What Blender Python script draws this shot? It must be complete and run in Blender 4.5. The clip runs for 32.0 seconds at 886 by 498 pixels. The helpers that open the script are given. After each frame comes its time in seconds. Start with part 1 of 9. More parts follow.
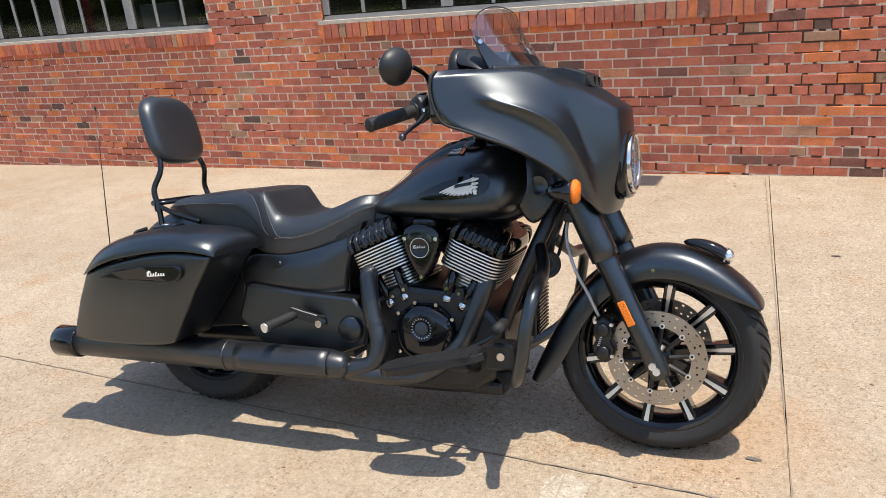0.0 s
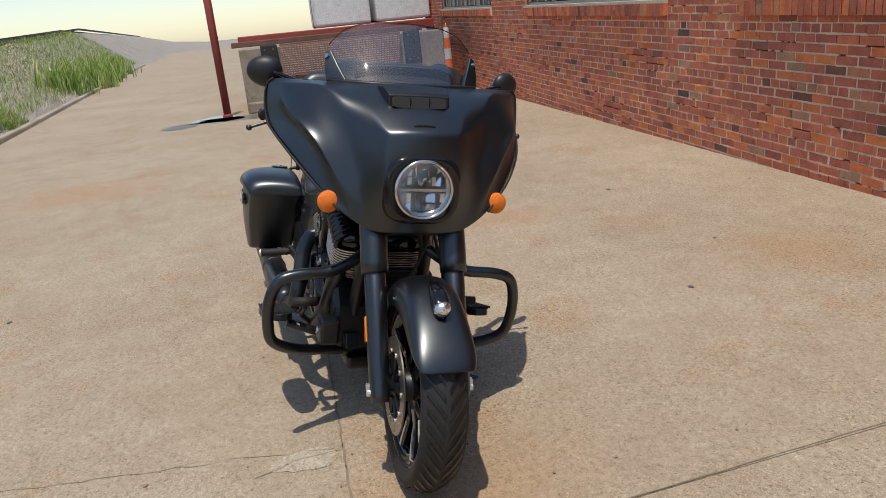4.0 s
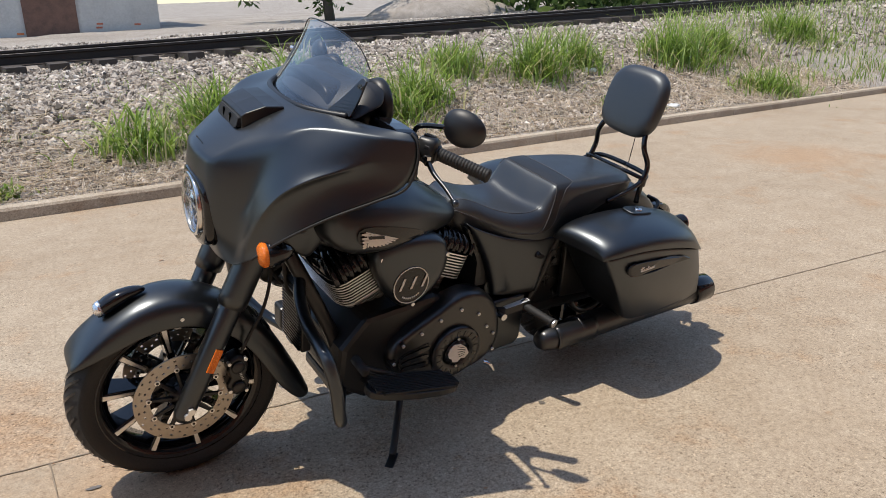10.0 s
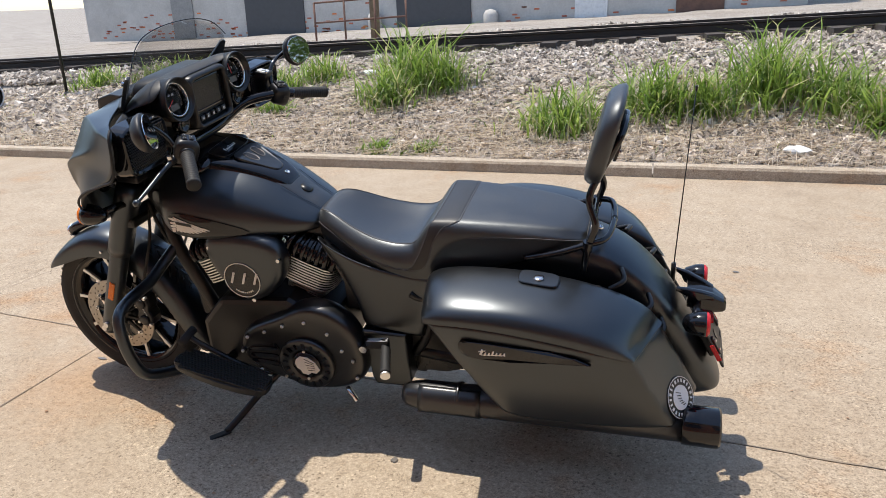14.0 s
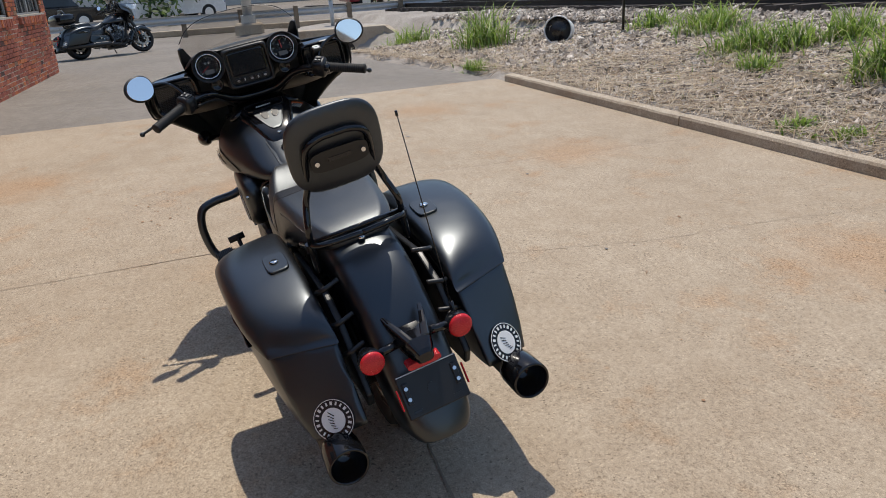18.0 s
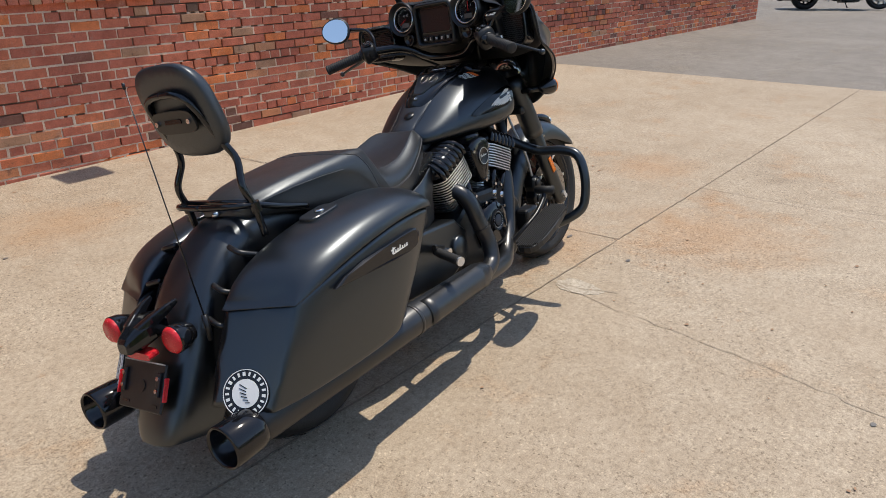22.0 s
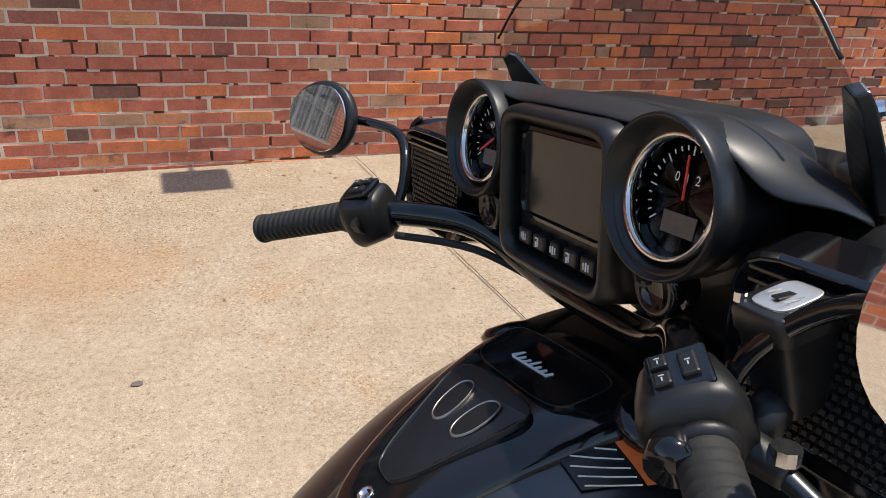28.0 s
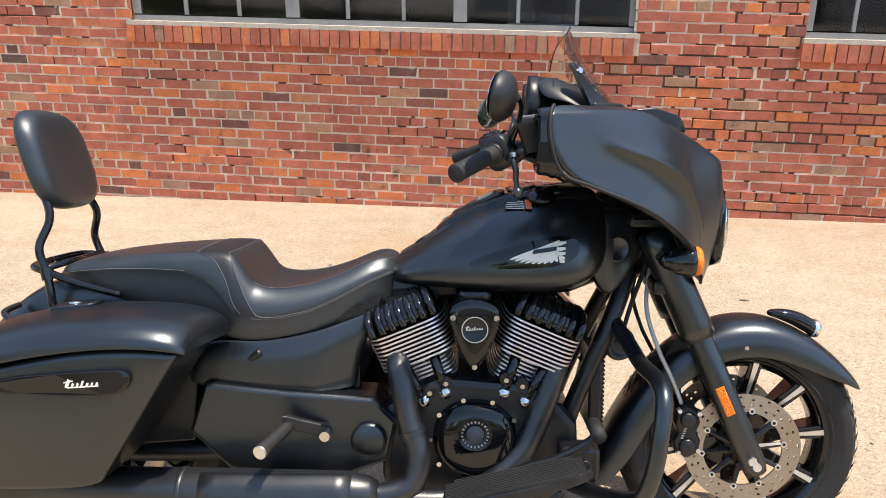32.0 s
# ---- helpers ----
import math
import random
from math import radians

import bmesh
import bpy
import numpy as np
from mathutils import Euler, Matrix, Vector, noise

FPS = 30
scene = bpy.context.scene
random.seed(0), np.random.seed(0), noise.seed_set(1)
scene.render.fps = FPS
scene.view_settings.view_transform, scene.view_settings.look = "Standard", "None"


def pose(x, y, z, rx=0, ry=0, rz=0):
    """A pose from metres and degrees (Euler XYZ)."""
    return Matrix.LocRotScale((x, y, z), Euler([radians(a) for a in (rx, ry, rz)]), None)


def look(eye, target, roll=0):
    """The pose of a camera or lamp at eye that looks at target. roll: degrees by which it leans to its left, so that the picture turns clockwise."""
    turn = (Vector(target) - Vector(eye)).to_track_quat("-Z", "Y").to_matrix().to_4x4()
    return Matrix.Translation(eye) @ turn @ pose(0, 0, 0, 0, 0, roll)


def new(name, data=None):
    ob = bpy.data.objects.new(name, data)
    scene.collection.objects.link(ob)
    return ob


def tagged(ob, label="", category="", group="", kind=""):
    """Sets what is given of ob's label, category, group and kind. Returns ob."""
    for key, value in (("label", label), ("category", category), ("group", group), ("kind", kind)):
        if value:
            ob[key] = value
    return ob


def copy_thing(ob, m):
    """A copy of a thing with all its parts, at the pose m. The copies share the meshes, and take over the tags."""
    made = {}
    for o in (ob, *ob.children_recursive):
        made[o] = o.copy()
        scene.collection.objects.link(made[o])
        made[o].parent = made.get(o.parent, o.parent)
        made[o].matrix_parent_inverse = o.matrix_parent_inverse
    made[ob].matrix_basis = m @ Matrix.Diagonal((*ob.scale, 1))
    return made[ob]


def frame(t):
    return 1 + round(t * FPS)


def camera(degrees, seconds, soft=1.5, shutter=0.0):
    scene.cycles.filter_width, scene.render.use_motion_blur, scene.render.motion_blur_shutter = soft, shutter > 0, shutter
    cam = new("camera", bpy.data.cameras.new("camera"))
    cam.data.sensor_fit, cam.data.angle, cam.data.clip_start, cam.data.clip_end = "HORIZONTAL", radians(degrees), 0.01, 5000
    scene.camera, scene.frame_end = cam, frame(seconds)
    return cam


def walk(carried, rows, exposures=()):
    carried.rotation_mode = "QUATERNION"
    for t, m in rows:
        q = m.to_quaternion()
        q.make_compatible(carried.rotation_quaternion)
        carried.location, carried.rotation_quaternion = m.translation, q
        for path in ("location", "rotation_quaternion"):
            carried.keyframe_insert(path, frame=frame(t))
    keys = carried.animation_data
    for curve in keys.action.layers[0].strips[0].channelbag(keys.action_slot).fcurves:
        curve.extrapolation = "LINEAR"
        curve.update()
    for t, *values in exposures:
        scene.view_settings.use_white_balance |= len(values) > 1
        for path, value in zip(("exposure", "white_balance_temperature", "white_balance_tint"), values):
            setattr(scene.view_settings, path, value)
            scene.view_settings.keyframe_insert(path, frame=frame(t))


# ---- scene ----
cam = camera(61.7, 32.0, soft=0.9)
PATH = [
    (0, (0.03, -1.885, 1.452), (-0.864, -0.219, 0.799), -6.1),
    (0.5, (0.389, -1.759, 1.453), (-0.683, -0.201, 0.803), -6.3),
    (1, (0.637, -1.569, 1.436), (-0.607, -0.139, 0.797), -6.1),
    (1.5, (0.874, -1.348, 1.453), (-0.521, -0.066, 0.812), -5.8),
    (2, (1.176, -1.099, 1.476), (-0.363, -0.003, 0.822), -6.2),
    (2.5, (1.327, -0.832, 1.46), (-0.329, 0.088, 0.818), -6.1),
    (4.5, (1.798, 0.304, 1.383), (-0.107, 0.439, 0.789), -5.4),
    (5, (1.886, 0.629, 1.393), (-0.02, 0.546, 0.793), -4.9),
    (5.5, (1.775, 0.921, 1.379), (-0.111, 0.627, 0.782), -4.3),
    (6, (1.649, 1.171, 1.394), (-0.193, 0.692, 0.781), -3.3),
    (6.5, (1.563, 1.47, 1.408), (-0.221, 0.819, 0.78), -2.8),
    (7, (1.356, 1.674, 1.367), (-0.354, 0.831, 0.763), -3.3),
    (7.5, (1.133, 1.845, 1.39), (-0.476, 0.825, 0.781), -3.1),
    (8, (0.928, 2.089, 1.393), (-0.566, 0.906, 0.787), -2.9),
    (8.5, (0.642, 2.198, 1.374), (-0.715, 0.856, 0.776), -2.8),
    (9, (0.363, 2.316, 1.399), (-0.844, 0.841, 0.794), -1.6),
    (9.5, (0.116, 2.468, 1.402), (-0.929, 0.873, 0.799), -1.9),
    (10, (-0.172, 2.495, 1.41), (-1.045, 0.804, 0.795), -1.1),
    (10.5, (-0.438, 2.575, 1.418), (-1.13, 0.801, 0.808), -0.6),
    (11, (-0.749, 2.654, 1.452), (-1.224, 0.815, 0.826), -0.2),
    (11.5, (-1.026, 2.572, 1.452), (-1.311, 0.695, 0.825), 0.1),
    (12, (-1.33, 2.585, 1.418), (-1.421, 0.677, 0.825), 0.1),
    (12.5, (-1.652, 2.582, 1.43), (-1.544, 0.677, 0.829), -0.1),
    (13, (-1.938, 2.472, 1.443), (-1.623, 0.594, 0.832), -0.6),
    (13.5, (-2.266, 2.421, 1.436), (-1.735, 0.594, 0.818), -1.2),
    (14, (-2.595, 2.325, 1.422), (-1.861, 0.576, 0.789), -1.8),
    (14.5, (-2.829, 2.127, 1.447), (-1.916, 0.474, 0.788), -2.4),
    (16.5, (-3.903, 1.378, 1.503), (-2.414, 0.248, 0.794), -3.7),
    (17, (-4.073, 1.112, 1.502), (-2.465, 0.164, 0.784), -3.0),
    (17.5, (-4.143, 0.794, 1.528), (-2.427, 0.068, 0.8), -3.1),
    (18, (-4.32, 0.479, 1.528), (-2.523, -0.018, 0.804), -3.2),
    (18.5, (-4.341, 0.173, 1.518), (-2.496, -0.112, 0.801), -2.7),
    (19, (-4.33, -0.142, 1.543), (-2.465, -0.203, 0.824), -2.3),
    (19.5, (-4.366, -0.483, 1.549), (-2.511, -0.321, 0.821), -1.8),
    (20, (-4.224, -0.76, 1.526), (-2.405, -0.368, 0.792), -1.3),
    (20.5, (-4.037, -1.013, 1.52), (-2.283, -0.394, 0.785), -1.1),
    (21, (-3.857, -1.32, 1.523), (-2.2, -0.492, 0.769), -0.9),
    (21.5, (-3.581, -1.492, 1.487), (-2.042, -0.468, 0.723), -1.1),
    (22, (-3.293, -1.644, 1.479), (-1.897, -0.442, 0.701), -1.1),
    (22.5, (-3.024, -1.793, 1.459), (-1.769, -0.452, 0.667), -1.2),
    (23, (-2.711, -1.766, 1.433), (-1.596, -0.318, 0.621), -0.8),
    (23.5, (-2.424, -1.696, 1.413), (-1.443, -0.163, 0.585), -0.4),
    (24, (-2.117, -1.63, 1.415), (-1.26, -0.048, 0.542), -0.3),
    (24.5, (-1.902, -1.447, 1.388), (-1.117, 0.162, 0.497), 0.4),
    (25, (-1.73, -1.222, 1.379), (-0.997, 0.414, 0.493), 1.1),
    (25.1, (-1.662, -1.221, 1.409), (-0.978, 0.438, 0.526), 0.6),
    (25.5, (-1.528, -1.007, 1.394), (-0.809, 0.645, 0.526), 1.4),
    (26, (-1.443, -0.753, 1.394), (-0.671, 0.889, 0.553), 2.3),
    (26.5, (-1.416, -0.52, 1.408), (-0.668, 1.14, 0.582), 2.9),
    (28.5, (-1.329, -0.209, 1.436), (-0.687, 1.458, 0.536), 4.5),
    (29, (-1.321, -0.254, 1.446), (-0.838, 1.488, 0.586), 4.1),
    (29.5, (-1.225, -0.416, 1.456), (-0.963, 1.397, 0.655), 3.3),
    (30, (-1.176, -0.655, 1.482), (-1.078, 1.200, 0.740), 2.9),
    (30.5, (-1.124, -0.900, 1.479), (-1.183, 0.976, 0.790), 1.9),
    (31, (-0.992, -1.148, 1.463), (-1.171, 0.738, 0.821), 0.6),
    (31.5, (-0.938, -1.388, 1.476), (-1.150, 0.493, 0.834), -0.0),
    (32, (-0.957, -1.603, 1.455), (-1.195, 0.279, 0.819), 0.1),
]
EXPOSURES = [(0, 0.87, 6820, 10), (2, 0.41, 6870, 10), (5, 0.05, 6920, 10), (7, 0.11, 6820, 10), (9, 0.29, 6820, 10), (11, 0.58, 6720, 10), (13, 0.77, 6720, 10), (14.5, 0.61, 6720, 10), (17, 0.13, 6770, 10), (19, 0.27, 6820, 10), (21, 0.31, 6770, 10), (23, 0.51, 6820, 10), (26, 0.74, 6870, 10), (28.5, 0.69, 6970, 10), (30, 0.81, 7170, 10), (31, 1.09, 7120, 10), (32, 1.13, 7070, 10)]
walk(cam, [(t, look(eye, target, roll)) for t, eye, target, roll in PATH], EXPOSURES)
from mathutils.bvhtree import BVHTree

# ---- light ----
SUN_TO = Vector((0.295, -0.07, 1.0)).normalized()
world = bpy.data.worlds.new("sky")
scene.world = world
world.use_nodes = True
wn = world.node_tree
sky = wn.nodes.new("ShaderNodeTexSky")
sky.sky_type, sky.sun_disc = "NISHITA", False
sky.sun_elevation, sky.sun_rotation = math.asin(SUN_TO.z), math.atan2(SUN_TO.x, SUN_TO.y)
sky.air_density, sky.dust_density, sky.ozone_density = 1.0, 0.5, 1.2
wn.links.new(sky.outputs[0], wn.nodes["Background"].inputs[0])
wn.nodes["Background"].inputs[1].default_value = 0.15
sun = new("sun", bpy.data.lights.new("sun", "SUN"))
sun.data.energy, sun.data.angle, sun.data.color = 3.15, radians(0.6), (1.0, 0.95, 0.87)
sun.matrix_basis = look(SUN_TO * 60, (0, 0, 0))


# ---- materials ----
def node_mat(name):
    m = bpy.data.materials.new(name)
    m.use_nodes = True
    nt = m.node_tree
    return m, nt, nt.nodes["Principled BSDF"]


def add(nt, kind, **props):
    n = nt.nodes.new(kind)
    for key, value in props.items():
        n.inputs[key].default_value = value
    return n


def ramp(nt, fac, stops):
    r = nt.nodes.new("ShaderNodeValToRGB")
    e = r.color_ramp.elements
    while len(e) < len(stops):
        e.new(0.5)
    for k, (p, c) in zip(e, stops):
        k.position, k.color = p, (*c, 1)
    nt.links.new(fac, r.inputs[0])
    return r.outputs[0]


def mixed(nt, kind, fac, a, b):
    n = nt.nodes.new("ShaderNodeMix")
    n.data_type, n.blend_type = "RGBA", kind
    for slot, v in ((0, fac), (6, a), (7, b)):
        if isinstance(v, (int, float)):
            n.inputs[slot].default_value = v
        elif isinstance(v, tuple):
            n.inputs[slot].default_value = (*v, 1)
        else:
            nt.links.new(v, n.inputs[slot])
    return n.outputs[2]


def noisy(nt, coords, scale, detail=4.0, rough=0.6):
    n = add(nt, "ShaderNodeTexNoise", Scale=scale, Detail=detail, Roughness=rough)
    nt.links.new(coords, n.inputs["Vector"])
    return n.outputs["Fac"]


def bumped(nt, bsdf, height, strength, distance):
    b = add(nt, "ShaderNodeBump", Strength=strength, Distance=distance)
    nt.links.new(height, b.inputs["Height"])
    nt.links.new(b.outputs[0], bsdf.inputs["Normal"])


def surface(name, dark, light, rough=0.5, metal=0.0, scale=6.0, fine=180.0, bump=0.15, depth=0.002, spread=0.12, coat=0.0, spec=0.5):
    """A painted, cast or raw surface: two scales of tone, uneven gloss and a fine relief."""
    m, nt, b = node_mat(name)
    co = nt.nodes.new("ShaderNodeTexCoord").outputs["Object"]
    big, small = noisy(nt, co, scale), noisy(nt, co, fine, 2.0)
    tone = mixed(nt, "MIX", 0.35, big, small)
    nt.links.new(ramp(nt, tone, [(0.3, dark), (0.7, light)]), b.inputs["Base Color"])
    lo, hi = max(rough - spread, 0.02), min(rough + spread, 1.0)
    nt.links.new(ramp(nt, big, [(0.3, (lo,) * 3), (0.7, (hi,) * 3)]), b.inputs["Roughness"])
    b.inputs["Metallic"].default_value = metal
    b.inputs["Coat Weight"].default_value = coat
    b.inputs["Specular IOR Level"].default_value = spec
    if bump:
        bumped(nt, b, small, bump, depth)
    return m


M_SATIN = surface("satin_black_paint", (0.0030, 0.0034, 0.0042), (0.0048, 0.0053, 0.0064), 0.325, spread=0.03, fine=900, bump=0.02, depth=0.0005, spec=0.62)
M_SATIN.node_tree.nodes["Principled BSDF"].inputs["IOR"].default_value = 1.7
M_SATIN.node_tree.nodes["Principled BSDF"].inputs["Specular Tint"].default_value = (0.86, 0.94, 1.0, 1)
M_GLOSS = surface("gloss_black_paint", (0.004, 0.004, 0.005), (0.007, 0.007, 0.008), 0.09, spread=0.03, bump=0, coat=0.1)
M_CAST = surface("black_cast_metal", (0.004, 0.004, 0.0045), (0.009, 0.009, 0.0095), 0.40, spread=0.1, fine=400, bump=0.15, depth=0.001, spec=0.55)
M_PLASTIC = surface("black_plastic", (0.006, 0.006, 0.0065), (0.011, 0.011, 0.0115), 0.4, spread=0.07, fine=900, bump=0.06, depth=0.0005, spec=0.5)
M_GRAIN = surface("grained_black_vinyl", (0.008, 0.008, 0.009), (0.014, 0.014, 0.015), 0.46, spread=0.06, fine=1300, bump=0.12, depth=0.0005, spec=0.55)
M_ENGINE = surface("black_engine_paint", (0.0035, 0.0037, 0.0042), (0.007, 0.0074, 0.008), 0.33, spread=0.05, fine=500, bump=0.06, depth=0.0006, spec=0.8)
M_LEATHER = surface("black_leather", (0.010, 0.010, 0.011), (0.019, 0.019, 0.020), 0.40, spread=0.06, fine=520, bump=0.3, depth=0.0009, spec=0.95)
M_LEATHER.node_tree.nodes["Principled BSDF"].inputs["Specular Tint"].default_value = (0.88, 0.95, 1.0, 1)
M_STITCH = surface("grey_stitching", (0.07, 0.07, 0.075), (0.11, 0.11, 0.115), 0.8)
M_RUBBER = surface("black_rubber", (0.009, 0.009, 0.009), (0.020, 0.019, 0.018), 0.7, spread=0.1, bump=0.2)
M_EXHAUST = surface("matt_black_exhaust", (0.006, 0.0066, 0.008), (0.013, 0.014, 0.016), 0.36, spread=0.08, fine=500, bump=0.05, spec=0.85)
M_SILVER = surface("machined_aluminium", (0.72, 0.71, 0.69), (0.86, 0.85, 0.83), 0.42, 1.0, fine=600, bump=0.05)
M_STEEL = surface("brushed_disc_steel", (0.34, 0.30, 0.26), (0.48, 0.44, 0.39), 0.38, 1.0, fine=300, bump=0.05)
M_CHROME = surface("chrome", (0.6, 0.6, 0.6), (0.72, 0.72, 0.72), 0.12, 1.0, bump=0)
M_CREAM = surface("cream_emblem", (0.72, 0.68, 0.60), (0.84, 0.80, 0.72), 0.4, 0.0, bump=0.05)
M_WHITE = surface("white_print", (0.70, 0.70, 0.68), (0.80, 0.80, 0.78), 0.5, bump=0)
M_AMBER = surface("amber_lens", (0.75, 0.14, 0.01), (0.95, 0.26, 0.02), 0.2, scale=190, fine=230, bump=1.0, depth=0.004)
M_RED = surface("red_lens", (0.45, 0.01, 0.015), (0.75, 0.03, 0.04), 0.18, scale=260, fine=420, bump=0.5)
M_ORANGE_PAINT = surface("orange_plastic", (0.80, 0.13, 0.02), (0.95, 0.20, 0.04), 0.5)
M_MIRROR = surface("mirror_glass", (0.85, 0.86, 0.88), (0.88, 0.89, 0.90), 0.02, 1.0, spread=0.01, bump=0)
M_REFLECT = surface("faceted_reflector", (0.80, 0.81, 0.82), (0.90, 0.90, 0.90), 0.22, 1.0, scale=60, fine=160, spread=0.1, bump=0.6, depth=0.004)
M_SCREEN = surface("dark_display_glass", (0.010, 0.011, 0.012), (0.016, 0.017, 0.018), 0.12, spread=0.03, bump=0)
M_DIAL = surface("black_dial", (0.008, 0.008, 0.009), (0.012, 0.012, 0.012), 0.3, bump=0)
M_LCD = surface("grey_brown_display", (0.10, 0.085, 0.07), (0.14, 0.12, 0.10), 0.3, bump=0)
M_NEEDLE = surface("red_needle", (0.7, 0.03, 0.03), (0.8, 0.05, 0.04), 0.4, bump=0)
M_POST = surface("red_oxide_paint", (0.20, 0.035, 0.025), (0.32, 0.06, 0.045), 0.6, bump=0.3)
M_RUST = surface("rusty_plate", (0.10, 0.055, 0.04), (0.26, 0.14, 0.10), 0.75, 0.2, scale=4, bump=0.5, depth=0.004)
M_DOCK_RUBBER = surface("dock_rubber", (0.015, 0.015, 0.016), (0.03, 0.03, 0.03), 0.7)
M_RAIL = surface("rail_steel", (0.022, 0.016, 0.013), (0.055, 0.04, 0.032), 0.7, 0.3, bump=0.4)
M_RAILTOP = surface("worn_rail_head", (0.10, 0.085, 0.075), (0.20, 0.18, 0.16), 0.5, 0.6)
M_TIE = surface("creosoted_timber", (0.03, 0.024, 0.02), (0.085, 0.068, 0.055), 0.85, scale=5, bump=0.6, depth=0.006)
M_FRAME = surface("weathered_window_paint", (0.20, 0.195, 0.19), (0.34, 0.33, 0.315), 0.6, bump=0.3)
# near-black, so that the room behind the windows looks unlit
M_ROOM = surface("unlit_interior", (0.02, 0.02, 0.02), (0.04, 0.038, 0.036), 0.9)
M_SILLCAP = surface("sill_mortar", (0.44, 0.375, 0.29), (0.66, 0.575, 0.46), 0.9, scale=20, fine=90, bump=0.8, depth=0.006)
M_WRAP = surface("white_stretch_wrap", (0.6, 0.6, 0.6), (0.8, 0.8, 0.8), 0.35, scale=9, fine=40, bump=0.8, depth=0.02)
M_CARGLASS = surface("tinted_car_glass", (0.015, 0.018, 0.02), (0.02, 0.024, 0.027), 0.06, bump=0)
M_CARRED = surface("dark_red_car_paint", (0.22, 0.012, 0.02), (0.28, 0.02, 0.03), 0.2, coat=0.5, bump=0)
M_CARWHITE = surface("white_car_paint", (0.72, 0.72, 0.72), (0.8, 0.8, 0.8), 0.25, coat=0.5, bump=0)
M_CARBLACK = surface("black_car_paint", (0.01, 0.01, 0.011), (0.016, 0.016, 0.017), 0.15, coat=0.5, bump=0)
M_GALV = surface("galvanised_steel", (0.40, 0.41, 0.41), (0.55, 0.56, 0.56), 0.5, 0.5, bump=0.2)
M_WOODPOST = surface("weathered_wood_post", (0.12, 0.09, 0.06), (0.24, 0.19, 0.14), 0.9, bump=0.6)
M_PAINTWALL = surface("faded_white_painted_brick", (0.42, 0.39, 0.36), (0.60, 0.57, 0.53), 0.85, scale=1.2, fine=14, bump=0.6, depth=0.01)
M_DARKDOOR = surface("dark_steel_door", (0.05, 0.05, 0.055), (0.08, 0.08, 0.085), 0.6)
M_PIPE_WHITE = surface("white_plastic_bucket", (0.62, 0.62, 0.6), (0.75, 0.75, 0.73), 0.4)
M_BARK = surface("bark", (0.06, 0.045, 0.03), (0.13, 0.1, 0.07), 0.9, bump=0.8, depth=0.01)


